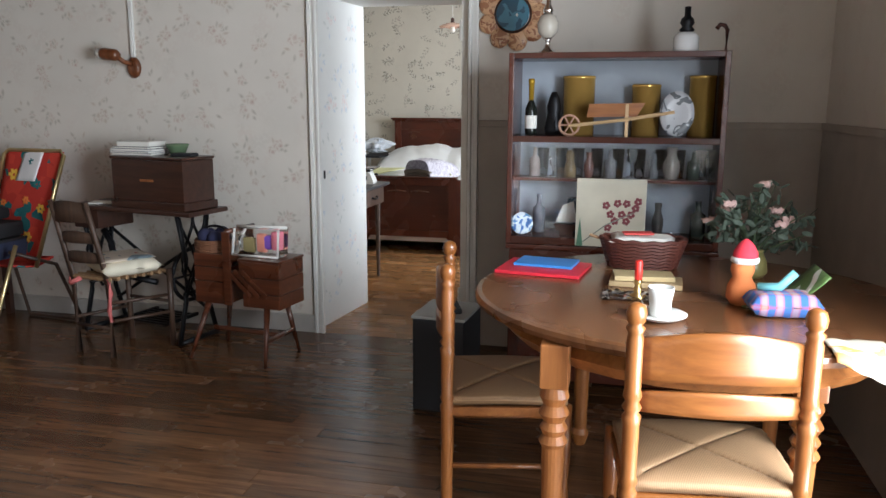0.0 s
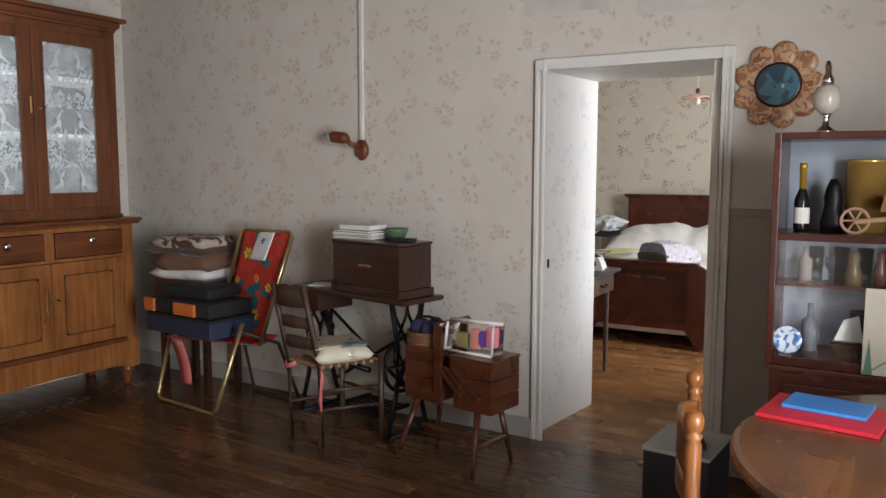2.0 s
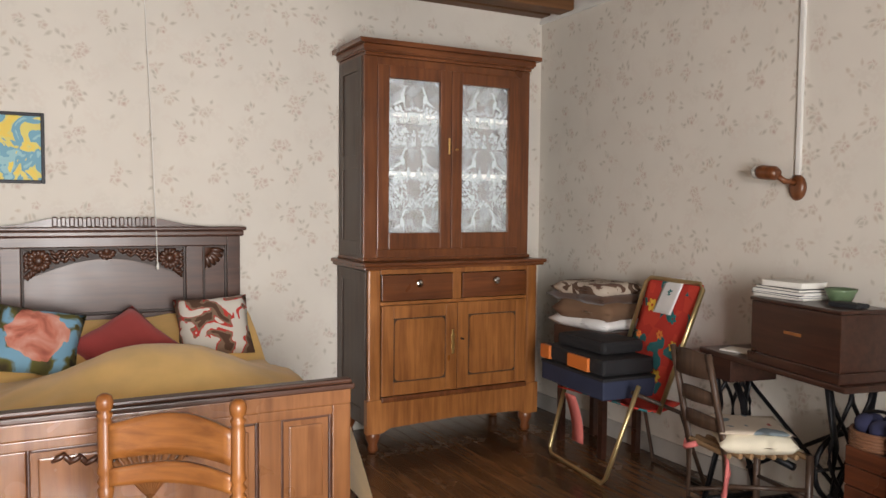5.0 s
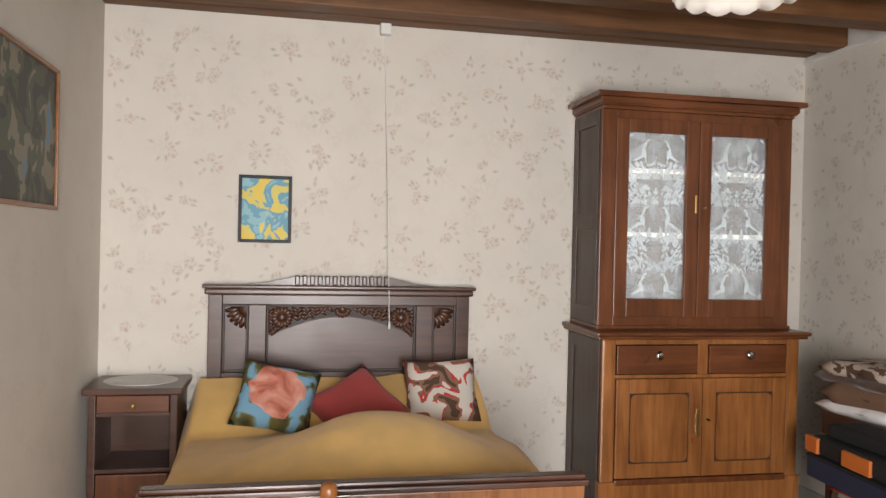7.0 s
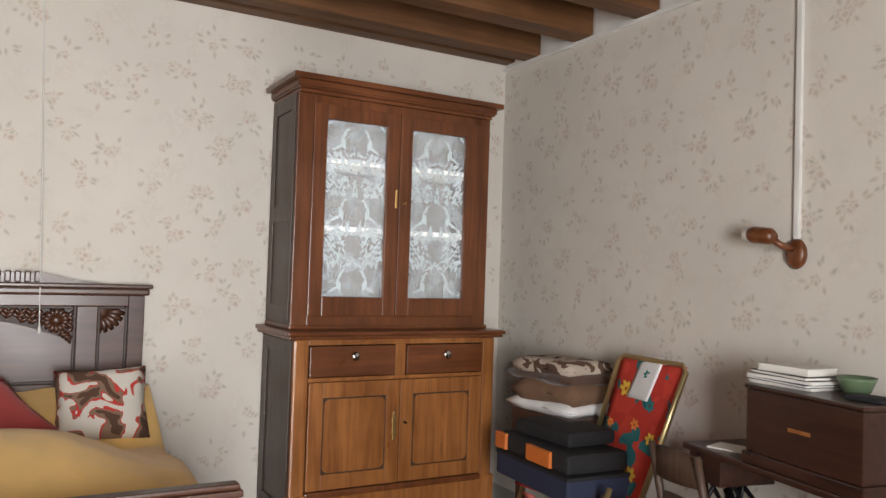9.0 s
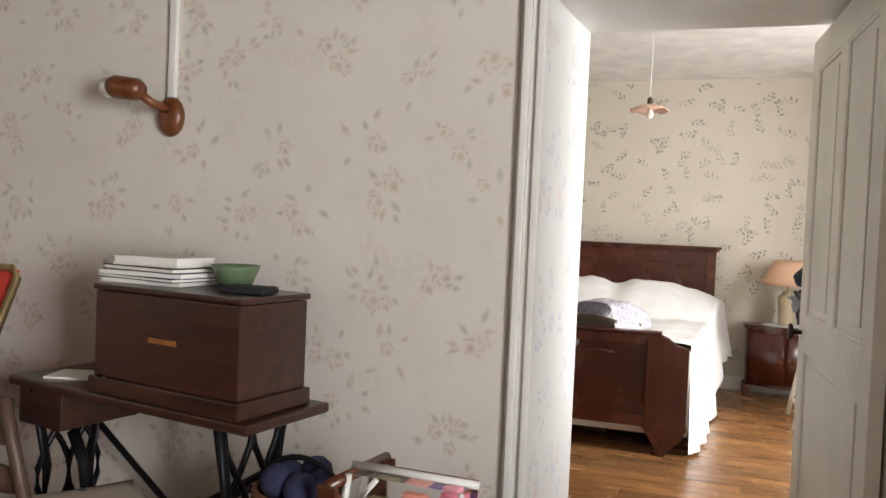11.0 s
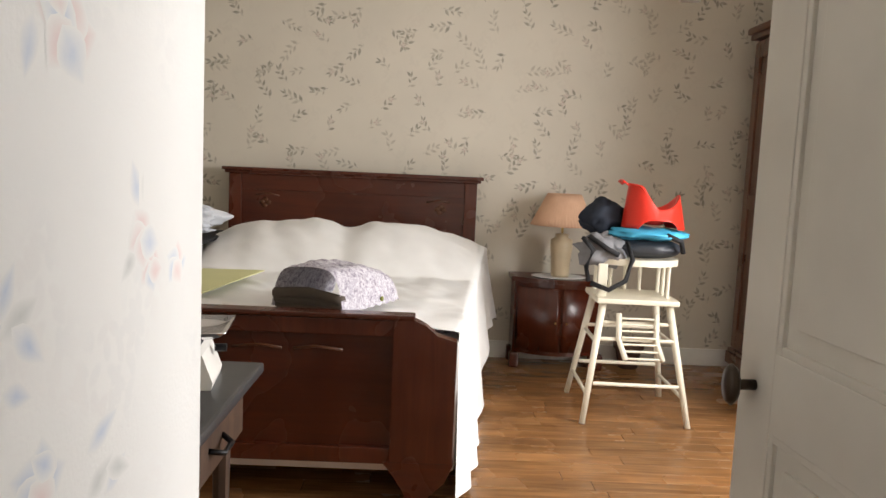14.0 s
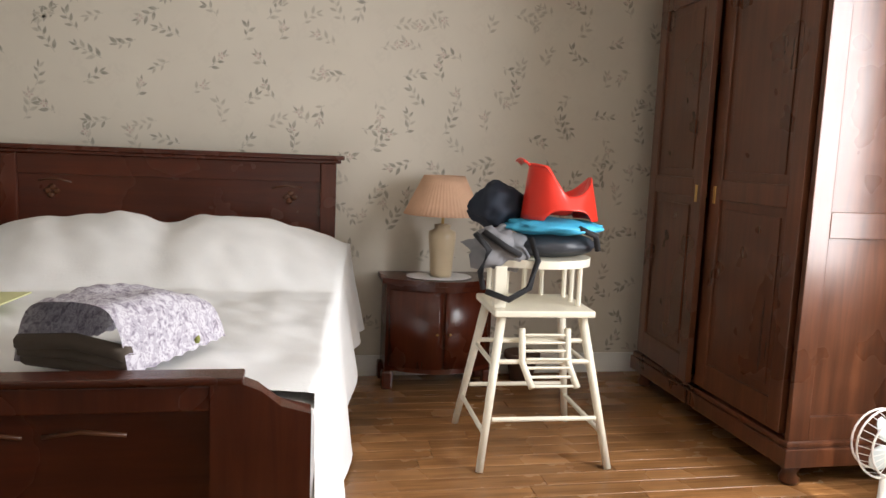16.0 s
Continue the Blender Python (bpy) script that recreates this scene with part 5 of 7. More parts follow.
# ---- dining corner ----
def dining_chair(m):
    """Front towards +y, back posts at y = -0.2."""
    c = thing("dining_chair", "honey-coloured turned wooden chair with a rush seat", "chair", m, "dining chairs")
    for x in (-0.215, 0.215):
        prof = [(0.016, 0), (0.02, 0.05), (0.021, 0.40), (0.025, 0.43), (0.018, 0.445), (0.025, 0.46), (0.02, 0.475), (0.022, 0.62), (0.025, 0.645), (0.017, 0.655), (0.026, 0.67), (0.017, 0.685), (0.025, 0.70), (0.021, 0.72), (0.022, 0.855), (0.018, 0.87), (0.025, 0.885), (0.016, 0.893), (0.024, 0.905), (0.027, 0.925), (0.022, 0.943), (0.008, 0.952)]
        part("back_post", lathe(B(), prof, x, -0.2, 16), HONEY, c, "", True)
        part("front_leg", lathe(B(), [(0.016, 0), (0.022, 0.08), (0.018, 0.15), (0.024, 0.25), (0.024, 0.44)], x * 1.02, 0.2, 14), HONEY, c, "", True)
    for z, h, arch in ((0.80, 0.11, 0.035), (0.685, 0.055, 0.02)):
        def slat(u, v, z=z, h=h, arch=arch):
            b = math.sin(math.pi * u)
            return (-0.2 + 0.4 * u, -0.2 - 0.045 * b, z - h / 2 + h * v + (arch * b if v > 0.5 else arch * 0.35 * b))
        part("back_slat", sheet(B(), 14, 4, slat, 0.016), HONEY_X, c, "", True)
    def seat(u, v):
        a, b = 2 * u - 1, 2 * v - 1
        return (a * 0.215, b * 0.205, 0.45 + 0.008 * (1 - max(abs(a), abs(b))) - 0.014 * (1 - abs(abs(a) - abs(b))) * 0.4 - 0.012 * max(abs(a), abs(b)) ** 8 - 0.010 * math.exp(-((abs(a) - abs(b)) / 0.07) ** 2))
    part("seat", sheet(B(), 36, 36, seat, -0.03), RUSH, c, "woven rush seat", True)
    bm = box(B(), -0.2, 0.188, 0.40, 0.2, 0.212, 0.43, 0.006)
    box(bm, -0.2, -0.212, 0.39, 0.2, -0.188, 0.43, 0.006)
    for x in (-0.215, 0.215):
        box(bm, x - 0.012, -0.19, 0.395, x + 0.012, 0.19, 0.43, 0.005)
    part("seat_frame", bm, HONEY_X, c)
    for a, b in (((-0.215, -0.2, 0.2), (-0.215, 0.2, 0.2)), ((0.215, -0.2, 0.2), (0.215, 0.2, 0.2)), ((-0.215, 0.2, 0.27), (0.215, 0.2, 0.27)), ((-0.215, -0.2, 0.24), (0.215, -0.2, 0.24))):
        part("stretcher", tube(B(), [a, b], 0.011, 8), HONEY, c, "", True)
    return c


chair = dining_chair(pose(0.135, 2.415, 0, 0, 0, 6) @ Matrix.Diagonal((0.97, 0.97, 0.95, 1)))
copy_thing(chair, pose(-0.487, 2.915, 0, 0, 0, -78) @ Matrix.Diagonal((1, 1, 0.965, 1)))
copy_thing(chair, pose(-2.725, 1.51, 0, 0, 0, -125))


def round_table():
    t = thing("dining_table", "round polished walnut dining table on turned legs", "table", pose(0.13, 2.93, 0))
    part("tabletop", lathe(B(), [(0.69, 0.728), (0.708, 0.735), (0.712, 0.75), (0.705, 0.762), (0.69, 0.766)], 0, 0, 64, 0.95), TABLE, t)
    for k in range(4):
        bm = B()
        a = radians(45 + 90 * k)
        b = radians(135 + 90 * k)
        tube(bm, [(0.58 * math.cos(a + (b - a) * s / 8), 0.58 * math.sin(a + (b - a) * s / 8), 0.68) for s in range(9)], 0.045, 4)
        part("apron", bm, CHERRY_GOLD, t)
    prof = [(0.022, 0), (0.032, 0.03), (0.036, 0.05), (0.026, 0.07), (0.030, 0.30), (0.033, 0.42), (0.042, 0.435), (0.030, 0.455), (0.040, 0.475), (0.029, 0.495), (0.044, 0.52), (0.030, 0.545), (0.042, 0.57), (0.034, 0.60)]
    for x, y in ((-0.39, -0.53), (0.285, -0.46), (0.36, 0.40), (-0.36, 0.42)):
        bm = lathe(B(), prof, x, y, 20)
        part("leg", box(bm, x - 0.040, y - 0.040, 0.60, x + 0.040, y + 0.040, 0.728, 0.005), CHERRY_GOLD, t)


round_table()
ZT = 0.767
LINEN = printed("leaf_print_cloth", [(0.0, (0.50, 0.44, 0.34)), (0.5, (0.56, 0.28, 0.08)), (0.6, (0.48, 0.42, 0.32))], 11, 0.9, "noise")
def cloth(u, v):
    x, y = 0.43 + 0.15 * u, 2.30 + 0.17 * v
    d = math.hypot(x - 0.13, (y - 2.93) / 0.95)
    return (x, y, ZT + 0.004 - max(0.0, d - 0.715) * 0.9 + 0.006 * noise.noise(Vector((u * 4, v * 4, 0))))
tagged(part("table_napkin", sheet(B(), 16, 14, cloth, 0.003), LINEN, None, "", True), "printed cream cloth hanging over the table edge", "cloth")


def flat_thing(name, label, cat, x, y, z, w, d, h, turn, mat, bevel=0.002):
    o = part(name, box(B(), -w / 2, -d / 2, 0, w / 2, d / 2, h, bevel), mat)
    o.matrix_basis = pose(x, y, z, 0, 0, turn)
    return tagged(o, label, cat)


flat_thing("folder", "red cardboard folder lying on the table", "folder", -0.375, 3.155, ZT, 0.31, 0.25, 0.012, -8, plain("red_card", (0.62, 0.02, 0.04), 0.45))
bk = flat_thing("booklet", "bright blue booklet lying on the red folder", "booklet", -0.37, 3.20, ZT + 0.013, 0.22, 0.15, 0.010, -8, plain("blue_card", (0.05, 0.24, 0.62), 0.4))
flat_thing("book", "thin tan book lying on the table", "book", -0.01, 3.00, ZT, 0.24, 0.13, 0.018, -3, plain("tan_book", (0.34, 0.24, 0.12), 0.7))
flat_thing("book", "yellowed paperback lying on another book", "book", -0.02, 3.01, ZT + 0.019, 0.20, 0.11, 0.016, 5, plain("yellow_book", (0.42, 0.32, 0.16), 0.7))
wb = thing("bread_basket", "dark red oval wicker basket on the table", "basket", pose(-0.02, 3.30, ZT))
WICKER = plain("red_wicker", (0.10, 0.028, 0.018), 0.5)
for k in range(9):
    part("weave", tube(B(), [((0.125 + 0.004 * k) * math.cos(a * math.tau / 28), (0.085 + 0.003 * k) * math.sin(a * math.tau / 28), 0.008 + k * 0.0125 + 0.003 * (-1) ** a) for a in range(29)], 0.0075, 5), WICKER, wb)
part("lining", cushion(B(), 0.25, 0.17, 0.03, pose(0, 0, 0.105)), CREAM_PAPER, wb, "", True)
part("handle", tube(B(), [(-0.15, 0, 0.10), (-0.20, 0, 0.115)], 0.006), RUSH, wb)
flat_thing("card", "small red card lying in the basket", "card", -0.04, 3.30, ZT + 0.125, 0.11, 0.06, 0.006, 10, plain("red_card_small", (0.6, 0.05, 0.04), 0.5))
cs = thing("candlestick", "red candle in a brass holder on silver foil", "candle", pose(-0.04, 2.80, ZT))
part("holder", lathe(B(), [(0.035, 0), (0.036, 0.006), (0.012, 0.015), (0.014, 0.03), (0.008, 0.04), (0.013, 0.05), (0.013, 0.06)], 0, 0, 16), BRASS, cs, "", True)
part("candle", lathe(B(), [(0.011, 0.05), (0.0125, 0.08), (0.0125, 0.118), (0.010, 0.122)], 0, 0, 14), plain("red_wax", (0.68, 0.03, 0.02), 0.4), cs, "", True)
def foil(u, v):
    a, b = 2 * u - 1, 2 * v - 1
    return (-0.06 + 0.09 * a, 2.80 + 0.06 * b, ZT + 0.008 + 0.010 * noise.noise(Vector((a * 5, b * 5, 2))))
tagged(part("foil", sheet(B(), 16, 12, foil, 0.001), CHROME), "crumpled silver foil on the table", "foil")
cu = thing("cup", "white china cup standing on its saucer", "cup", pose(0.02, 2.56, ZT))
part("saucer", lathe(B(), [(0.03, 0), (0.055, 0.005), (0.076, 0.016), (0.077, 0.019), (0.05, 0.010)], 0, 0, 28), WHITE_PAINT, cu, "", True)
part("bowl", lathe(B(), [(0.022, 0.010), (0.030, 0.014), (0.032, 0.06), (0.038, 0.095), (0.035, 0.095), (0.028, 0.02)], 0, 0, 22), WHITE_PAINT, cu, "", True)
part("handle", tube(B(), [(-0.033, 0, 0.08), (-0.055, 0, 0.07), (-0.05, 0, 0.04), (-0.032, 0, 0.035)], 0.004), WHITE_PAINT, cu, "", True)
# small stuffed gnome kept as one plain figure
bm = lathe(B(), [(0.03, 0), (0.045, 0.02), (0.042, 0.06), (0.028, 0.085), (0.036, 0.11), (0.032, 0.135)], 0.27, 2.80, 16)
bmesh.ops.translate(bm, vec=(0, 0, ZT), verts=bm.verts)
tagged(part("gnome_doll", bm, plain("orange_felt", (0.58, 0.17, 0.05), 0.9), None, "", True), "small orange stuffed gnome figure on table", "figurine")
hat = thing("doll_hat", "red felt hat with white brim on figure", "hat", pose(0.275, 2.80, ZT + 0.13))
part("crown", lathe(B(), [(0.038, 0.01), (0.036, 0.035), (0.022, 0.06), (0.006, 0.075)], 0, 0, 16), plain("red_felt", (0.62, 0.03, 0.05), 0.9), hat, "", True)
part("brim", lathe(B(), [(0.036, 0), (0.042, 0.006), (0.042, 0.016), (0.036, 0.02)], 0, 0, 16), WHITE_CLOTH, hat, "", True)
PLAID, nodes, links, b = material("plaid_cloth", 0.9)
tc = nodes.new("ShaderNodeTexCoord")
bands = []
for axis in ("X", "Y"):
    v = node(nodes, "ShaderNodeTexWave", Scale=7.0, Distortion=0.3)
    v.bands_direction = axis
    links.new(tc.outputs["Object"], v.inputs["Vector"])
    bands.append(v.outputs["Fac"])
across = ramp(nodes, links, bands[0], [(0.35, (0.04, 0.10, 0.34)), (0.5, (0.52, 0.07, 0.06)), (0.9, (0.55, 0.30, 0.22))]).outputs[0]
down = ramp(nodes, links, bands[1], [(0.35, (0.05, 0.16, 0.40)), (0.55, (0.50, 0.08, 0.07)), (0.95, (0.20, 0.36, 0.42))]).outputs[0]
links.new(mixc(nodes, links, 0.5, across, down), b.inputs["Base Color"])
o = part("plaid_pouch", cushion(B(), 0.21, 0.12, 0.07), PLAID, None, "", True)
o.matrix_basis = pose(0.37, 2.69, ZT + 0.037, 0, 0, 8)
tagged(o, "blue and red plaid cloth pouch on table", "pouch")
o = part("ribbon_bow", tube(B(), [(0.30, 2.70, ZT + 0.08), (0.36, 2.69, ZT + 0.085), (0.40, 2.69, ZT + 0.13)], 0.013, 8), plain("teal_ribbon", (0.15, 0.40, 0.42), 0.6), None, "", True)
tagged(o, "pale teal ribbon tied on the pouch", "ribbon")
tagged(part("magazine", sheet(B(), 12, 4, lambda u, v: (0.27 + 0.22 * u, 2.76 + 0.20 * v - 0.08 * u, ZT + 0.004 + 0.12 * u ** 2.6), 0.004), printed("magazine_print", [(0.0, (0.06, 0.10, 0.04)), (0.5, (0.12, 0.20, 0.06)), (0.62, (0.70, 0.70, 0.62))], 5, 0.35, "noise"), None, "", True), "curled glossy green magazine on the table", "magazine")
fl = thing("flower_vase", "vase of faded pink flowers and grey leaves", "flowers", pose(0.36, 3.22, ZT - 0.0))
part("vase", lathe(B(), [(0.04, 0), (0.055, 0.02), (0.05, 0.06), (0.035, 0.09), (0.04, 0.10)], 0, 0, 18), plain("olive_ceramic", (0.16, 0.14, 0.05), 0.3), fl, "", True)
bm, bmf, bms = B(), B(), B()
rnd = random.Random(5)
for k in range(46):
    a, r, h = rnd.random() * 6.28, 0.17 * rnd.random() ** 0.6, 0.11 + 0.19 * rnd.random()
    tip = Vector((r * math.cos(a), r * math.sin(a), h + (0.04 if r < 0.1 else 0)))
    tube(bms, [(0, 0, 0.08), (tip.x * 0.5, tip.y * 0.5, tip.z * 0.75), tip], 0.002, 4)
    for j in range(5):
        q = Matrix.Translation(tip + Vector((rnd.uniform(-0.03, 0.03), rnd.uniform(-0.03, 0.03), rnd.uniform(-0.06, 0.01)))) @ Euler((rnd.random() * 6, rnd.random() * 6, 0)).to_matrix().to_4x4() @ Matrix.Diagonal((0.022, 0.010, 0.002, 1))
        bmesh.ops.create_icosphere(bm, subdivisions=1, radius=1, matrix=q)
    if k % 4 == 0:
        for j in range(7):
            q = Matrix.Translation(tip + Vector((0.014 * math.cos(j), 0.014 * math.sin(j), 0.012))) @ Euler((rnd.random() * 6, rnd.random() * 6, 0)).to_matrix().to_4x4() @ Matrix.Diagonal((0.015, 0.011, 0.003, 1))
            bmesh.ops.create_icosphere(bmf, subdivisions=1, radius=1, matrix=q)
part("stem_bunch", bms, plain("stem_green", (0.04, 0.06, 0.025), 0.8), fl)
part("leaves", bm, plain("grey_leaf", (0.035, 0.05, 0.032), 0.75), fl)
part("blossoms", bmf, plain("faded_pink_petals", (0.42, 0.27, 0.24), 0.8), fl)

# chest of drawers under the shelf, and the shelf itself
sb = thing("sideboard", "dark wooden sideboard under the display shelf", "sideboard", pose(-0.62, 4.02, 0))
part("body", box(B(), 0, -0.12, 0.06, 0.93, 0.50, 0.70, 0.006), MAHOGANY, sb)
part("top", box(B(), -0.015, -0.135, 0.70, 0.945, 0.50, 0.725, 0.006), MAHOGANY, sb)
for x in (0.05, 0.50):
    part("door", box(B(), x, -0.14, 0.10, x + 0.40, -0.12, 0.66, 0.004), MAHOGANY, sb)
for x in (0.01, 0.86):
    for y in (-0.11, 0.43):
        part("foot", box(B(), x, y, 0, x + 0.06, y + 0.06, 0.06), MAHOGANY, sb)

sh = thing("display_shelf", "dark wooden display shelf with sliding glass", "shelf", pose(-0.635, 3.89, 0.726))
W, H = 0.955, 0.875
for x in (0, W - 0.024):
    part("side", box(B(), x, 0, 0, x + 0.024, 0.30, H, 0.003), MAHOGANY_Z, sh)
for z, t in ((0.0, 0.035), (0.475, 0.028), (H - 0.026, 0.026)):
    part("shelf_board", box(B(), 0.024, 0.0, z, W - 0.024, 0.285, z + t, 0.003), MAHOGANY, sh)
part("shelf_board", box(B(), 0.024, 0.14, 0.285, W - 0.024, 0.285, 0.30, 0.002), MAHOGANY, sh)
part("back_board", box(B(), 0.024, 0.287, 0.0, W - 0.024, 0.299, H), plain("blue_grey_back", (0.30, 0.335, 0.38), 0.5), sh, "pale blue-grey back board")
for x0, x1, y in ((0.03, 0.49, 0.03), (0.46, W - 0.03, 0.042)):
    part("glass_pane", box(B(), x0, y, 0.036, x1, y + 0.004, 0.474), GLASS, sh).visible_shadow = False


def ornament(name, label, cat, x, y, z, profile, mat, n=18, squash=1.0):
    o = part(name, lathe(B(), profile, 0, 0, n, squash), mat, None, "", True)
    o.matrix_basis = pose(x, y, z)
    return tagged(o, label, cat)


Z2, Z1, ZM = 0.726 + 0.504, 0.726 + 0.036, 0.726 + 0.301
bt = thing("bottle", "dark bottle with golden neck and white label", "bottle", pose(-0.545, 4.02, Z2))
part("glass_body", lathe(B(), [(0.026, 0), (0.028, 0.01), (0.028, 0.12), (0.012, 0.16), (0.011, 0.175)], 0, 0, 16), plain("dark_bottle", (0.01, 0.012, 0.01), 0.12), bt, "", True)
part("neck_foil", lathe(B(), [(0.012, 0.16), (0.013, 0.24), (0.015, 0.242), (0.013, 0.26)], 0, 0, 14), plain("gold_foil", (0.55, 0.33, 0.03), 0.35, 0.5), bt, "", True)
part("bottle_label", lathe(B(), [(0.0285, 0.03), (0.0285, 0.09)], 0, 0, 16, cap=False), CREAM_PAPER, bt, "", True)
GOLD = plain("gold_lacquer", (0.72, 0.45, 0.12), 0.24, 0.6)
for x, y, r, h in ((-0.33, 4.11, 0.075, 0.26), (-0.02, 4.10, 0.065, 0.22), (0.23, 4.12, 0.06, 0.26)):
    ornament("gold_tin", "round golden tin on the display shelf", "tin", x, y, Z2, [(r, 0), (r, h), (r * 1.03, h + 0.001), (r * 1.03, h + 0.012), (r * 0.98, h + 0.014)], GOLD, 24)
bm = lathe(B(), [(0.04, 0), (0.045, 0.03), (0.03, 0.10), (0.034, 0.13), (0.025, 0.17), (0.012, 0.20)], 0, 0, 12, 0.8)
o = part("dark_statuette", bm, IRON, None, "", True)
o.matrix_basis = pose(-0.44, 4.05, Z2)
tagged(o, "dark carved statuette on the display shelf", "statuette")
wbw = thing("toy_wheelbarrow", "small wooden toy wheelbarrow on the display shelf", "toy wheelbarrow", pose(-0.36, 3.96, Z2))
part("tray", prism(B(), [(0.08, 0.085), (0.30, 0.09), (0.335, 0.15), (0.09, 0.145)], -0.05, 0.05, "y"), HONEY_X, wbw)
bm = B()
for y in (-0.055, 0.055):
    tube(bm, [(0, y * 0.4, 0.045), (0.25, y, 0.075), (0.46, y, 0.11)], 0.008, 6)
part("shafts", bm, plain("pale_wood", (0.50, 0.34, 0.18), 0.5), wbw)
bm = tube(B(), [(0.045 * math.cos(k * math.tau / 20), 0, 0.048 + 0.045 * math.sin(k * math.tau / 20)) for k in range(21)], 0.006, 6)
for k in range(6):
    tube(bm, [(0, 0, 0.048), (0.045 * math.cos(k * math.tau / 6), 0, 0.048 + 0.045 * math.sin(k * math.tau / 6))], 0.004, 5)
part("wheel", bm, plain("pale_wheel", (0.45, 0.26, 0.18), 0.5), wbw)
part("leg", box(B(), 0.25, -0.055, 0.0, 0.264, -0.045, 0.145), plain("pale_leg", (0.50, 0.34, 0.18), 0.5), wbw)
part("leg", box(B(), 0.25, 0.045, 0.0, 0.264, 0.055, 0.145), plain("pale_leg", (0.50, 0.34, 0.18), 0.5), wbw)
def plate_ob(name, label, x, y, z, r, mat, lean=78, sq=1.0):
    bm = lathe(B(), [(0.3 * r, 0), (0.6 * r, 0.004), (r, 0.016), (r, 0.02), (0.6 * r, 0.009), (0.001, 0.008)], 0, 0, 28, sq)
    o = part(name, bm, mat, None, "", True)
    o.matrix_basis = pose(x, y, z + r * sq * math.sin(radians(lean)) , lean, 0, 0)
    return tagged(o, label, "plate")
plate_ob("plate", "pale oval plate with grey picture leaning up", 0.115, 4.0, Z2, 0.075, printed("grey_plate_print", [(0, (0.55, 0.56, 0.58)), (0.55, (0.16, 0.17, 0.18)), (0.63, (0.55, 0.56, 0.58))], 14, 0.25, "noise"), 80, 1.35)
plate_ob("plate", "small blue and white plate leaning in shelf", -0.565, 3.955, Z1, 0.052, printed("blue_plate_print", [(0, (0.05, 0.14, 0.36)), (0.45, (0.55, 0.62, 0.66)), (0.6, (0.10, 0.22, 0.42))], 22, 0.2, "noise"))
sizes = [(-0.53, 0.026, 0.14, (0.5, 0.42, 0.38)), (-0.44, 0.02, 0.10, (0.30, 0.10, 0.09)), (-0.36, 0.03, 0.13, (0.26, 0.18, 0.08)), (-0.27, 0.022, 0.12, (0.20, 0.08, 0.06)), (-0.17, 0.03, 0.13, (0.30, 0.30, 0.32)), (-0.07, 0.026, 0.14, (0.40, 0.20, 0.26)), (0.03, 0.02, 0.12, (0.28, 0.30, 0.32)), (0.11, 0.035, 0.15, (0.42, 0.38, 0.34)), (0.21, 0.03, 0.13, (0.10, 0.12, 0.10)), (0.27, 0.024, 0.11, (0.34, 0.30, 0.24))]
SHAPES = [
    [(1, 0), (1, 0.62), (0.4, 0.72), (0.35, 0.95), (0.45, 1)],
    [(0.9, 0), (0.95, 0.05), (0.2, 0.12), (0.2, 0.45), (0.9, 0.6), (1.0, 0.95), (0.9, 1)],
    [(1, 0), (1.05, 0.3), (0.6, 0.62), (0.75, 0.75), (0.6, 0.93), (0.2, 1)],
    [(0.8, 0), (1.1, 0.25), (1.15, 0.5), (0.6, 0.75), (0.75, 1)],
]
for k, (x, r, h, col) in enumerate(sizes):
    glaze = GLASS if k % 4 == 1 else plain("souvenir_glaze", tuple(v * 0.55 for v in col), 0.2, vary=0.5, grain=30)
    ornament("souvenir", "small keepsake ornament behind the shelf glass", "ornament", x, 4.10, ZM, [(r * a, h * b) for a, b in SHAPES[k % 4]], glaze, 16)
    ornament("tumbler", "tall clear glass with a gilded band", "glass", x + 0.035, 4.145, ZM, [(0.024, 0), (0.030, 0.135), (0.028, 0.135), (0.022, 0.006)], GLASS_SMOKE if k % 3 == 1 else GLASS, 16)
    if k % 2 == 0:
        ornament("souvenir", "small keepsake ornament on the lower shelf", "ornament", x + 0.03, 4.06, Z1, [(r * 1.15 * a, h * 1.3 * b) for a, b in SHAPES[(k // 2) % 4]], plain("souvenir_glaze_low", tuple(v * 0.35 for v in col[::-1]), 0.25, vary=0.5, grain=30), 16)
bo = thing("model_boat", "small model boat with cream sails in shelf", "model boat", pose(-0.36, 3.99, Z1))
part("hull", prism(B(), [(-0.06, 0.05), (0.06, 0.05), (0.04, 0.02), (-0.045, 0.02)], -0.015, 0.015, "y"), BOX_WOOD, bo)
part("stand", box(B(), -0.03, -0.015, 0, 0.03, 0.015, 0.02), BOX_WOOD, bo)
part("sail", prism(B(), [(-0.05, 0.06), (0.05, 0.06), (0.03, 0.16), (-0.02, 0.14)], -0.003, 0.003, "y"), CREAM_PAPER, bo)
pic = thing("orchid_picture", "square cream tile with dark red flowers painted", "picture", pose(-0.155, 3.875, Z1 - 0.03, -3, 0, 0))
part("panel", box(B(), -0.155, -0.006, 0, 0.155, 0.006, 0.31, 0.002), plain("cream_tile", (0.62, 0.58, 0.46), 0.35, vary=0.15), pic)
bm = tube(B(), [(-0.12, -0.008, 0.02), (-0.02, -0.008, 0.10), (0.10, -0.008, 0.16)], 0.003, 5)
part("stem", bm, plain("grey_stem", (0.25, 0.27, 0.22), 0.6), pic)
bm = B()
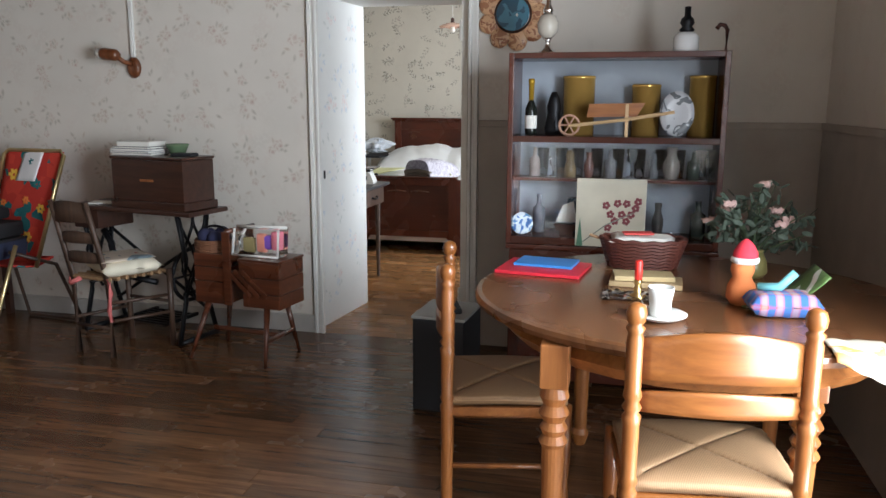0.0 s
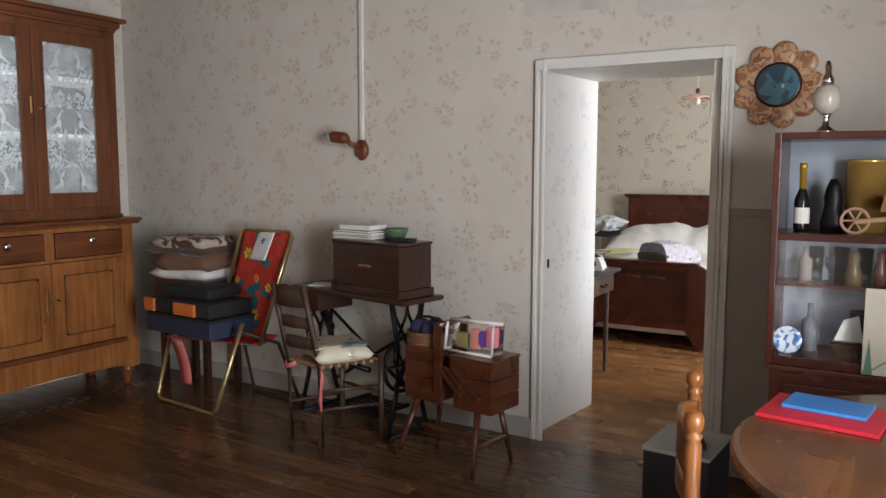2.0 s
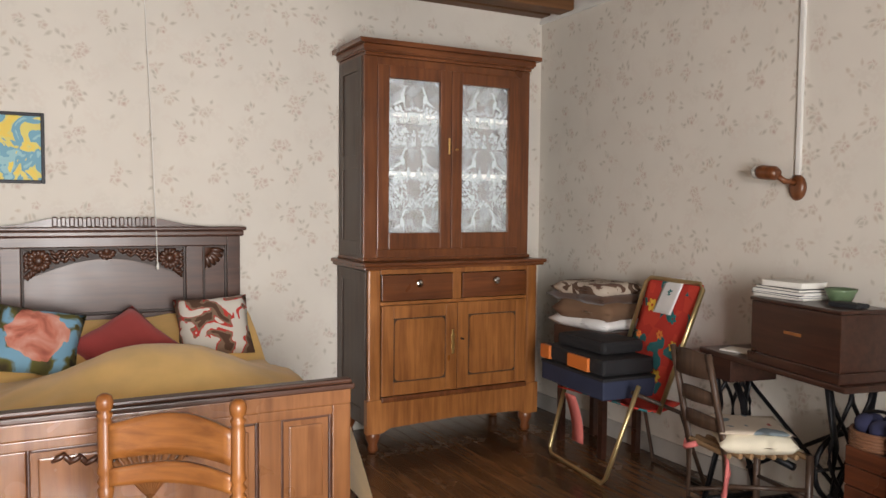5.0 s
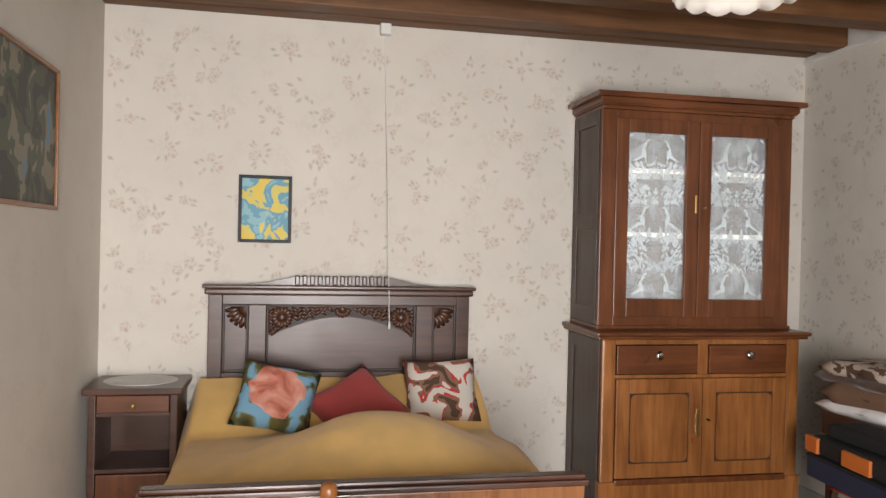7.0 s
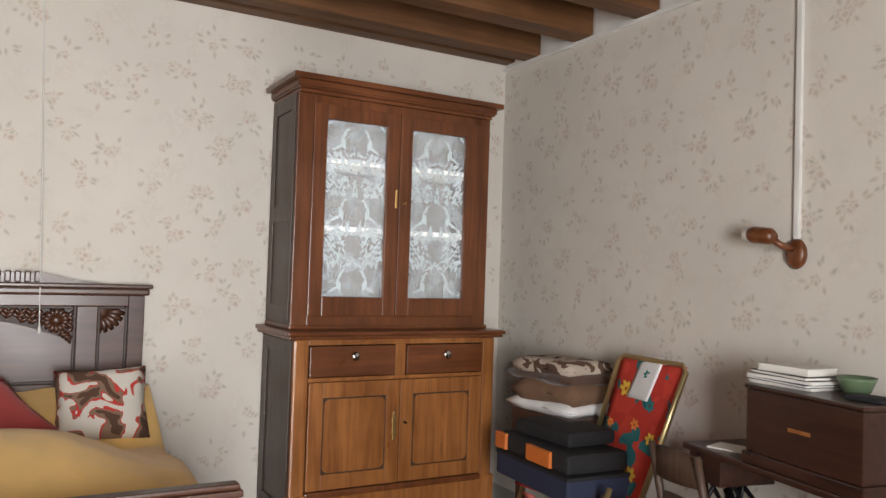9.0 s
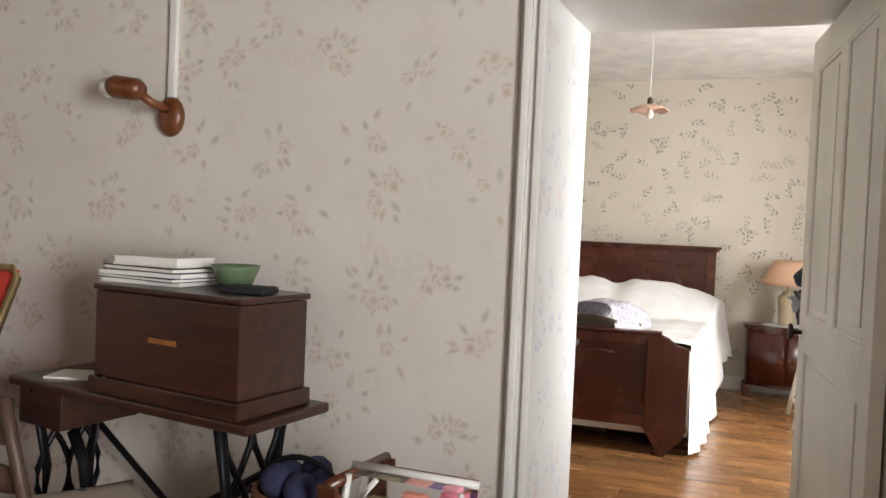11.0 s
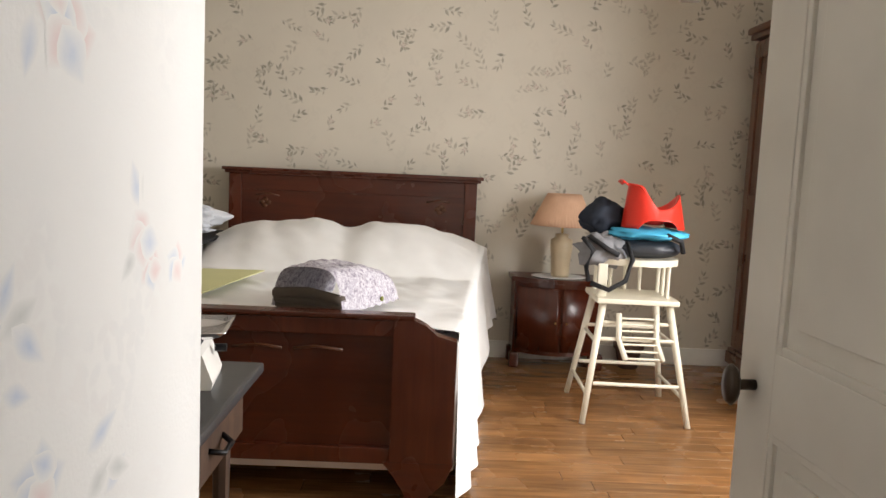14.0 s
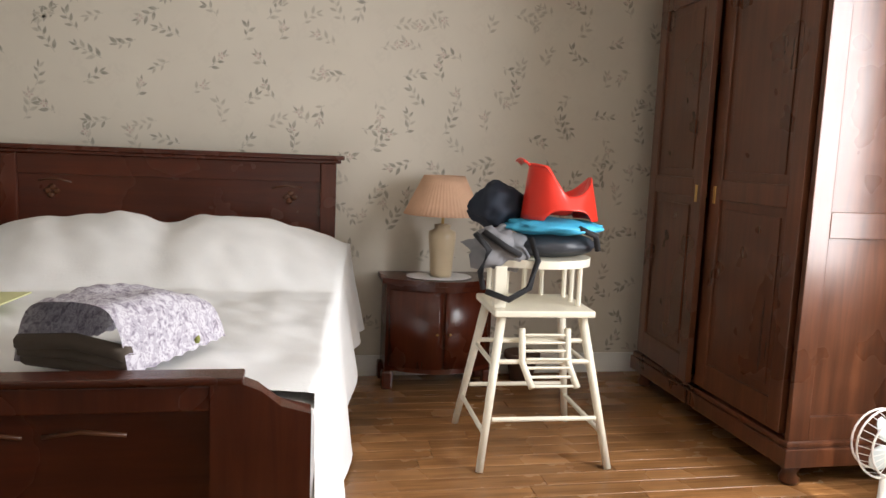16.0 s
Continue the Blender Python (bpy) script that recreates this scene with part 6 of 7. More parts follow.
for k, (x, zz) in enumerate([(-0.02, 0.19), (0.03, 0.20), (0.07, 0.20), (0.11, 0.18), (0.0, 0.15), (0.05, 0.15), (0.09, 0.15), (0.12, 0.21), (0.02, 0.12), (-0.01, 0.09), (0.07, 0.12)]):
    for j in range(5):
        a = j * math.tau / 5 + k
        bmesh.ops.create_icosphere(bm, subdivisions=1, radius=1, matrix=Matrix.Translation((x + 0.011 * math.cos(a), -0.008, zz + 0.011 * math.sin(a))) @ Matrix.Diagonal((0.009, 0.002, 0.009, 1)))
part("petals", bm, plain("dark_red_petals", (0.22, 0.05, 0.06), 0.6), pic)
part("leaf", prism(B(), [(-0.15, 0.0), (-0.12, 0.0), (-0.135, 0.13)], -0.009, -0.006, "y"), plain("painted_leaf", (0.10, 0.22, 0.14), 0.5), pic)

# oil lamps, shell mirror
ZS = 0.726 + H
for x, shade_col, body, hh in ((-0.48, (0.55, 0.50, 0.42), CHROME, 0.27), (0.14, (0.75, 0.75, 0.75), IRON, 0.20)):
    l = thing("oil_lamp", "old oil lamp standing on the shelf", "oil lamp", pose(x, 4.05, ZS))
    if hh > 0.25:
        part("base", lathe(B(), [(0.042, 0), (0.04, 0.012), (0.014, 0.03), (0.012, 0.06), (0.022, 0.075)], 0, 0, 18), body, l, "", True)
        part("font", lathe(B(), [(0.022, 0.075), (0.045, 0.10), (0.05, 0.14), (0.035, 0.175), (0.02, 0.18)], 0, 0, 18), plain("painted_china", shade_col, 0.25), l, "", True)
        part("burner", lathe(B(), [(0.02, 0.18), (0.025, 0.20), (0.012, 0.225), (0.013, 0.25), (0.008, 0.27)], 0, 0, 14), body, l, "", True)
    else:
        part("font", lathe(B(), [(0.052, 0), (0.055, 0.015), (0.055, 0.07), (0.035, 0.09)], 0, 0, 20), plain("milk_glass", shade_col, 0.2), l, "", True)
        part("burner", lathe(B(), [(0.025, 0.088), (0.034, 0.10), (0.022, 0.115), (0.032, 0.13), (0.026, 0.15), (0.014, 0.16), (0.014, 0.20)], 0, 0, 14), body, l, "", True)
part("hook", tube(B(), [(0.955, 0.25, 0.86), (0.957, 0.25, 0.98), (0.945, 0.25, 1.0), (0.925, 0.25, 1.005), (0.91, 0.25, 0.985)], 0.010, 8), MAHOGANY, sh, "curved wooden hook", True)
mi = thing("shell_plaque", "flower-shaped shell plaque with blue centre picture", "plaque", pose(-0.715, YN, 1.84))
bm = B()
for k in range(9):
    a = k * math.tau / 9
    m = Matrix.Translation((0.135 * math.cos(a), -0.016, 0.135 * math.sin(a))) @ Matrix.Rotation(-a, 4, "Y")
    bmesh.ops.create_uvsphere(bm, u_segments=14, v_segments=8, radius=1, matrix=m @ Matrix.Diagonal((0.06, 0.016, 0.054, 1)))
part("petals", bm, printed("shell_tones", [(0, (0.36, 0.16, 0.08)), (0.45, (0.60, 0.36, 0.20)), (0.58, (0.30, 0.12, 0.06)), (0.68, (0.62, 0.44, 0.28))], 24, 0.35, "noise"), mi, "", True)
bm = lathe(B(), [(0.10, 0.0), (0.10, 0.03), (0.09, 0.038)], 0, 0, 28)
bmesh.ops.transform(bm, matrix=Matrix.Rotation(radians(90), 4, "X"), verts=bm.verts)
part("rim", bm, BOX_WOOD, mi, "", True)
bm = lathe(B(), [(0.088, 0.036), (0.088, 0.041)], 0, 0, 28)
bmesh.ops.transform(bm, matrix=Matrix.Rotation(radians(90), 4, "X"), verts=bm.verts)
part("centre", bm, printed("blue_scene", [(0, (0.02, 0.07, 0.11)), (0.5, (0.05, 0.17, 0.24)), (0.64, (0.45, 0.50, 0.46))], 11, 0.2, "noise"), mi, "dark blue picture")
bx = thing("heater_box", "black box with a grey top beside the table", "box", pose(-0.995, 3.53, 0, 0, 0, -4))
part("body", box(B(), 0, 0, 0, 0.24, 0.30, 0.43, 0.008), BLACK, bx)
part("top", box(B(), -0.004, -0.004, 0.43, 0.244, 0.304, 0.445, 0.004), plain("grey_top", (0.30, 0.30, 0.28), 0.5), bx)
flat_thing("telephone", "black handset lying on the box", "telephone", -0.83, 3.66, 0.446, 0.05, 0.16, 0.022, 20, BLACK, 0.006)
for x, y, w in ((-1.74, 2.31, 0.46), (-1.12, 2.26, 0.5)):
    tagged(part("wall_patch", box(B(), x - w / 2, YN - 0.002, y - 0.05, x + w / 2, YN - 0.0005, y + 0.16), plain("bare_plaster_patch", (0.60, 0.56, 0.52), 0.8), None), "bare pale patch on the wallpaper", "wall patch", kind="structure")


# ---- bedroom ----
def mahogany_bed():
    b = thing("mahogany_bed", "polished red-brown mahogany bed with inlaid boards", "bed", pose(-2.035, BN, 0))
    w = 0.80
    y = -0.16
    bm = box(B(), -w + 0.02, y + 0.02, 0.2, w - 0.02, y + 0.05, 1.15)
    hb = part("headboard", bm, MAHOGANY, b)
    for x in (-w + 0.01, w - 0.09):
        part("post", box(B(), x, y, 0, x + 0.08, y + 0.07, 1.16, 0.006), MAHOGANY_Z, hb)
    part("upper_rail", box(B(), -w + 0.09, y + 0.008, 1.06, w - 0.09, y + 0.06, 1.16, 0.005), MAHOGANY, hb)
    bm = box(B(), -w - 0.012, y - 0.02, 1.16, w + 0.012, y + 0.08, 1.178, 0.005)
    box(bm, -w - 0.028, y - 0.035, 1.178, w + 0.028, y + 0.085, 1.20, 0.005)
    part("top_rail", bm, MAHOGANY, hb)
    INLAY = plain("light_inlay", (0.10, 0.034, 0.013), 0.3)
    for s in (-1, 1):
        bm = B()
        for k in range(4):
            a = k * 1.5
            bmesh.ops.create_icosphere(bm, subdivisions=1, radius=1, matrix=Matrix.Translation((s * 0.56 + 0.02 * math.cos(a), y + 0.018, 0.98 + 0.02 * math.sin(a))) @ Matrix.Diagonal((0.02, 0.004, 0.016, 1)))
        tube(bm, [(s * 0.62, y + 0.018, 1.03), (s * 0.54, y + 0.018, 1.04), (s * 0.47, y + 0.018, 1.025)], 0.005, 5)
        part("inlay", bm, INLAY, hb, "light floral inlay", True)
    # footboard with sloping shoulders
    f = -2.36
    out = [(-0.615, 0.17), (0.615, 0.17), (0.615, 0.625), (0.54, 0.645), (0.49, 0.685), (0.455, 0.70), (-0.455, 0.70), (-0.49, 0.685), (-0.54, 0.645), (-0.615, 0.625)]
    out = [(x, z) for x, z in out]
    fb = part("footboard", prism(B(), out, f + 0.03, f + 0.065, "y"), MAHOGANY, b)
    for x in (-0.615, 0.385):
        bm = B()
        s = 1 if x > 0 else -1
        o2 = [(x, 0.16), (x + 0.23, 0.16), (x + 0.23, 0.625 if s > 0 else 0.70), (x + 0.16 if s > 0 else x + 0.07, 0.645), (x + 0.115, 0.682), (x + 0.07 if s > 0 else x + 0.16, 0.70), (x, 0.70 if s > 0 else 0.625)]
        if s > 0:
            prism(bm, o2, f, f + 0.05, "y")
        else:
            prism(bm, [(-a, c) for a, c in [(0.385, 0.16), (0.615, 0.16), (0.615, 0.625), (0.545, 0.645), (0.50, 0.682), (0.455, 0.70), (0.385, 0.70)]], f, f + 0.05, "y")
        part("stile", bm, MAHOGANY_Z, fb)
    for z in (0.16, 0.635):
        part("rail", box(B(), -0.385, f + 0.005, z, 0.385, f + 0.05, z + 0.06, 0.004), MAHOGANY_Z, fb)
    bm = tube(B(), [(0.02, f + 0.029, 0.575), (0.10, f + 0.029, 0.585), (0.20, f + 0.029, 0.575)], 0.006, 5)
    tube(bm, [(-0.02, f + 0.029, 0.575), (-0.10, f + 0.029, 0.585), (-0.20, f + 0.029, 0.575)], 0.006, 5)
    part("inlay", bm, INLAY, fb, "light inlay lines", True)
    bm = box(B(), -0.46, f - 0.008, 0.698, 0.46, f + 0.075, 0.716, 0.006)
    part("cap_rail", bm, MAHOGANY, fb)
    for s in (-1, 1):
        o3 = [(s * 0.36, 0.17), (s * 0.62, 0.17), (s * 0.59, 0.10), (s * 0.52, 0.03), (s * 0.50, 0.0), (s * 0.46, 0.0), (s * 0.44, 0.06), (s * 0.40, 0.12)]
        part("foot", prism(B(), o3, f - 0.004, f + 0.066, "y"), MAHOGANY, fb)
        part("side_rail", box(B(), s * 0.60 - 0.015, f + 0.06, 0.2, s * 0.60 + 0.015, f + 0.088, 0.42, 0.004), MAHOGANY, b)
    part("mattress", box(B(), -0.635, f + 0.068, 0.10, 0.635, y - 0.01, 0.62, 0.04), WHITE_CLOTH, b)


mahogany_bed()


def bedspread():
    y0, y1 = BN - 2.27, BN - 0.18
    def place(u, v):
        y = y0 + (y1 - y0) * v
        half = 0.618 + 0.03 * min(1.0, v / 0.10) + 0.20 * v ** 1.5
        s = (2 * u - 1) * 1.45
        x = max(-1, min(1, s)) * half
        over = max(0.0, abs(s) - 1) / 0.45
        t = max(0.0, (v - 0.62) / 0.38)
        bolster = 0.265 * math.sin(min(1.0, t * 1.25) * math.pi / 2) * (1 - 0.35 * (max(0, t - 0.7) / 0.3))
        valley = 1 - 0.18 * math.exp(-((x - 0.02) / 0.10) ** 2)
        z = 0.655 + bolster * valley * (1 - 0.5 * min(1.0, abs(s)) ** 3)
        wr = 0.016 * noise.noise(Vector((x * 4, y * 3, 0))) + 0.009 * noise.noise(Vector((x * 11 + y * 6, y * 9, 3))) + 0.010 * max(0.0, v - 0.5) * math.sin(26 * (x * 0.9 + y * 0.5) + 4 * noise.noise(Vector((x * 3, y * 3, 8))))
        if over:
            drop = 0.60 - 0.20 * max(0.0, min(1.0, (v - 0.60) / 0.15))
            z -= over * drop + 0.05 * math.sin(min(1, over * 4) * 1.5)
            fold = 0.022 * math.sin(y * 17 + 2 * math.sin(y * 5)) * over
            x += math.copysign((0.02 + 0.035 * over + 0.03 * over * v) * min(1.0, 0.35 + v / 0.08) + fold * min(1.0, v / 0.1), s)
            y += -0.05 * over * (1 - v)
        return (-2.035 + x, y, max(0.02, z + wr))
    tagged(part("bedspread", sheet(B(), 110, 100, place), SHEET, None, "", True), "rumpled white cotton bedspread over the pillows", "bedspread")


bedspread()
ZB = 0.675
def folded(u, v):
    a, b = 2 * u - 1, 2 * v - 1
    x, y = 0.165 * a, 0.22 * b
    z = 0.165 * (1 - abs(a) ** 6) * (1 - 0.45 * max(0, b) ** 2) + 0.022 * noise.noise(Vector((a * 1.6, b * 1.6, 1))) * (1 - a ** 4) + 0.004 * math.sin(24 * b + 5 * a)
    c, s = math.cos(-0.45), math.sin(-0.45)
    return (-1.90 + x * c - y * s, 7.46 + x * s + y * c, ZB + 0.01 + z)
tw = thing("folded_blanket", "folded lilac knitted blanket with a brown lining", "blanket", pose(0, 0, 0))
part("knit", sheet(B(), 26, 26, folded), printed("lilac_knit", [(0.0, (0.27, 0.24, 0.29)), (0.40, (0.44, 0.41, 0.47)), (0.52, (0.60, 0.58, 0.62)), (0.64, (0.38, 0.35, 0.41))], 55, 0.95, "noise", 1.0), tw, "", True)
bm = B()
for k in range(3):
    c, s = math.cos(-0.45), math.sin(-0.45)
    pts = []
    for j in range(9):
        a = -1 + j / 4
        x, y = 0.155 * a, -0.190 - 0.010 * k
        pts.append((-1.90 + x * c - y * s, 7.46 + x * s + y * c, ZB + 0.018 + k * 0.030 * (1 - 0.3 * abs(a))))
    tube(bm, pts, 0.022, 7)
part("lining", bm, plain("dark_brown_knit", (0.085, 0.066, 0.052), 0.95), tw, "dark brown rolled edge", True)
part("green_edge", tube(B(), [(-1.75, 7.56, ZB + 0.085), (-1.74, 7.62, ZB + 0.07), (-1.72, 7.45, ZB + 0.03)], 0.008, 6), plain("olive_edge", (0.26, 0.28, 0.08), 0.9), tw, "", True)
YP = plain("pale_yellow_paper", (0.70, 0.70, 0.36), 0.6, vary=0.03)
o = part("folder", sheet(B(), 8, 8, lambda u, v: ((u - 0.5) * 0.32, (v - 0.5) * 0.66, 0.012 + 0.012 * u * v), 0.004), YP)
o.matrix_basis = pose(-2.565, 7.86, ZB + 0.005, 0, 0, -10)
tagged(o, "pale yellow paper folder lying on the bed", "folder")

# table beyond the bed
ot = thing("side_table", "dark overbed table on white metal post", "table", pose(-3.05, 8.93, 0))
part("tabletop", box(B(), -0.33, -0.40, 0.77, 0.27, 0.36, 0.79, 0.006), BLACK, ot)
part("post", tube(B(), [(0.05, -0.1, 0.06), (0.05, -0.1, 0.77)], 0.02), WHITE_PAINT, ot, "", True)
part("base", box(B(), -0.25, -0.3, 0.0, 0.25, 0.2, 0.06, 0.01), WHITE_PAINT, ot)
def plastic(u, v):
    th, ph = u * math.tau, v * math.pi
    r = 0.12 * (1 + 0.85 * noise.noise(Vector((math.cos(th) * 2.2, math.sin(th) * 2.2, v * 4))) + 0.5 * noise.noise(Vector((math.cos(th) * 6, math.sin(th) * 6, v * 11))))
    return (-2.90 + r * math.cos(th) * math.sin(ph), 8.80 + r * math.sin(th) * math.sin(ph), 0.80 + 0.075 - 0.11 * math.cos(ph) * (1 if v > 0.5 else 0.6))
tagged(part("plastic_bag", sheet(B(), 60, 36, plastic), plain("thin_white_plastic", (0.66, 0.69, 0.74), 0.35), None, "", True), "crumpled white plastic bag on the side table", "plastic bag")
flat_thing("newspaper", "folded newspaper lying on the side table", "newspaper", -3.15, 8.75, 0.791, 0.28, 0.34, 0.02, 10, CREAM_PAPER)
flat_thing("tissue_box", "flat beige packet on the newspaper", "packet", -3.12, 8.80, 0.812, 0.18, 0.12, 0.03, 5, plain("beige_packet", (0.46, 0.40, 0.28), 0.7))

# nightstand with lamp
ns = thing("bedside_cabinet", "dark mahogany bedside cabinet with curved doors", "nightstand", pose(-0.695, BN - 0.02, 0))
bm = B()
out = [(-0.30, 0), (0.30, 0), (0.30, -0.22)] + [(0.30 - 0.6 * k / 12, -0.22 - 0.12 * math.sin(math.pi * k / 12)) for k in range(1, 12)] + [(-0.30, -0.22)]
part("body", prism(B(), [(x * 0.94, y * 0.96) for x, y in out], 0.10, 0.56, "z"), MAHOGANY_Z, ns)
part("top", prism(B(), [(x * 1.02, y * 1.03) for x, y in out], 0.56, 0.588, "z"), MAHOGANY, ns)
for s in (-1, 1):
    def dr(u, v, s=s):
        x = s * (0.008 + 0.26 * u)
        return (x, -0.225 * 0.96 - 0.115 * math.cos(x / 0.30 * math.pi / 2) - 0.006, 0.13 + 0.40 * v)
    d = part("door", sheet(B(), 10, 2, dr, 0.008), MAHOGANY_Z, ns, "", True)
    part("knob", lathe(B(), [(0.004, 0.31), (0.008, 0.316), (0.004, 0.322)], s * 0.035, -0.352, 8), BRASS, d)
    for y in (-0.03, -0.22):
        part("foot", box(B(), s * 0.27 - 0.03, y - 0.03, 0, s * 0.27 + 0.03, y + 0.03, 0.10, 0.012), MAHOGANY, ns)
bm = B()
lathe(bm, [(0.17, 0.590), (0.175, 0.592), (0.17, 0.595)], -0.70, BN - 0.20, 30, 0.75)
tagged(part("doily", bm, WHITE_CLOTH), "white crochet doily under the table lamp", "doily")
tl = thing("table_lamp", "cream ceramic table lamp with peach pleated shade", "lamp", pose(-0.695, BN - 0.22, 0.596))
part("base", lathe(B(), [(0.055, 0), (0.058, 0.02), (0.062, 0.10), (0.072, 0.20), (0.07, 0.235), (0.04, 0.25), (0.045, 0.27), (0.02, 0.275)], 0, 0, 24), plain("cream_ceramic", (0.52, 0.42, 0.28), 0.35), tl, "", True)
part("stem", tube(B(), [(0, 0, 0.27), (0, 0, 0.40)], 0.008), BRASS, tl)
def shade(u, v):
    a = u * math.tau
    r = 0.205 - 0.10 * v + 0.0018 * math.sin(a * 60)
    return (r * math.cos(a), r * math.sin(a), 0.325 + 0.20 * v)
part("shade", sheet(B(), 240, 4, shade, 0.002), plain("peach_fabric", (0.62, 0.38, 0.25), 0.85), tl, "peach pleated fabric shade", True)

# high chair
def high_chair():
    c = thing("high_chair", "ivory painted wooden high chair with footrest rack", "high chair", pose(-0.455, 8.38, 0, 0, 0, -2))
    for sx in (-1, 1):
        for sy, b in ((-1, 0.285), (1, 0.27)):
            part("leg", tube(B(), [(sx * 0.265, sy * b, 0), (sx * 0.17, sy * 0.14, 0.60)], 0.015, 12, 0.020), IVORY, c, "", True)
        part("side_stretcher", tube(B(), [(sx * 0.243, -0.25, 0.14), (sx * 0.243, 0.24, 0.14)], 0.010, 8), IVORY, c)
        part("side_stretcher", tube(B(), [(sx * 0.20, -0.19, 0.40), (sx * 0.20, 0.18, 0.40)], 0.010, 8), IVORY, c)
    for y, z in ((-0.245, 0.20), (0.22, 0.20), (-0.19, 0.42), (0.17, 0.42), (-0.16, 0.50)):
        part("stretcher", tube(B(), [(-0.20 - 0.1 * (0.45 - z) * 0.6, y, z), (0.20 + 0.1 * (0.45 - z) * 0.6, y, z)], 0.010, 8), IVORY, c)
    part("seat", box(B(), -0.21, -0.19, 0.60, 0.21, 0.19, 0.628, 0.008), IVORY, c)
    for x in (-0.17, 0.17):
        for y in (-0.08, 0.02, 0.12):
            part("spindle", tube(B(), [(x, y, 0.628), (x, y, 0.80)], 0.011, 8), IVORY, c)
    for x in (-0.08, 0, 0.08):
        part("spindle", tube(B(), [(x, 0.165, 0.628), (x, 0.165, 0.80)], 0.011, 8), IVORY, c)
    part("post", box(B(), -0.205, -0.14, 0.628, -0.155, -0.10, 0.80, 0.006), IVORY, c)
    bm = B()
    prism(bm, [(0.235 * math.cos(k * math.tau / 32), 0.01 + 0.19 * math.sin(k * math.tau / 32)) for k in range(32)], 0.795, 0.828, "z")
    part("tray_ring", bm, IVORY, c)
    rack = part("footrest", tube(tube(B(), [(-0.095, -0.185, 0.555), (-0.09, -0.20, 0.42), (-0.065, -0.27, 0.335)], 0.014, 10), [(0.095, -0.185, 0.555), (0.10, -0.20, 0.42), (0.12, -0.27, 0.335)], 0.014, 10), IVORY, c, "", True)
    for k in range(7):
        t = k / 6
        part("rung", tube(B(), [(-0.09 + 0.025 * t, -0.19 - 0.075 * t ** 2, 0.53 - 0.19 * t), (0.095 + 0.02 * t, -0.19 - 0.075 * t ** 2, 0.53 - 0.19 * t)], 0.006, 6), IVORY, rack)


high_chair()


def blob(bm, c, r, seed, n=18, amp=0.25):
    def f(u, v):
        th, ph = u * math.tau, v * math.pi
        d = Vector((math.cos(th) * math.sin(ph), math.sin(th) * math.sin(ph), -math.cos(ph)))
        k = 1 + amp * noise.noise(d * 2.2 + Vector((seed, 0, 0)))
        return (c[0] + r[0] * k * d.x, c[1] + r[1] * k * d.y, c[2] + r[2] * k * d.z)
    sheet(bm, n * 2, n, f)
    return bm


hx, hy = -0.455, 8.38
ca = thing("baby_carrier", "grey and black padded carrier on the tray", "baby carrier", pose(hx, hy, 0.83))
part("seat_pad", blob(B(), (0.06, 0.0, 0.05), (0.19, 0.15, 0.055), 1, 16, 0.12), plain("dark_slate_pad", (0.03, 0.034, 0.042), 0.45), ca, "", True)
part("grey_cloth", blob(B(), (-0.19, -0.07, 0.03), (0.12, 0.09, 0.085), 4, 16, 0.5), GREY, ca, "", True)
for pts in ([(-0.30, -0.13, 0.10), (-0.25, -0.17, 0.04), (-0.28, -0.16, -0.05), (-0.26, -0.14, -0.12)], [(-0.08, -0.16, 0.09), (-0.05, -0.18, 0.0), (-0.08, -0.18, -0.11), (-0.16, -0.17, -0.16), (-0.25, -0.15, -0.13)], [(-0.27, -0.14, 0.11), (-0.18, -0.17, 0.05), (-0.12, -0.17, 0.02)], [(0.12, -0.17, 0.13), (0.20, -0.15, 0.10), (0.22, -0.13, 0.04)]):
    part("strap", tube(B(), pts, 0.013, 8), BLACK, ca, "", True)
tagged(part("blue_wrap", blob(B(), (hx + 0.06, hy - 0.01, 0.955), (0.215, 0.17, 0.035), 9, 18, 0.25), BLUE, None, "", True), "bright sky-blue padded cloth under red potty", "cloth")
tagged(part("dark_bag", blob(B(), (hx - 0.15, hy + 0.09, 1.02), (0.12, 0.10, 0.10), 12, 16, 0.35), plain("midnight_cloth", (0.012, 0.018, 0.032), 0.8), None, "", True), "dark navy bag bundled beside the potty", "bag")


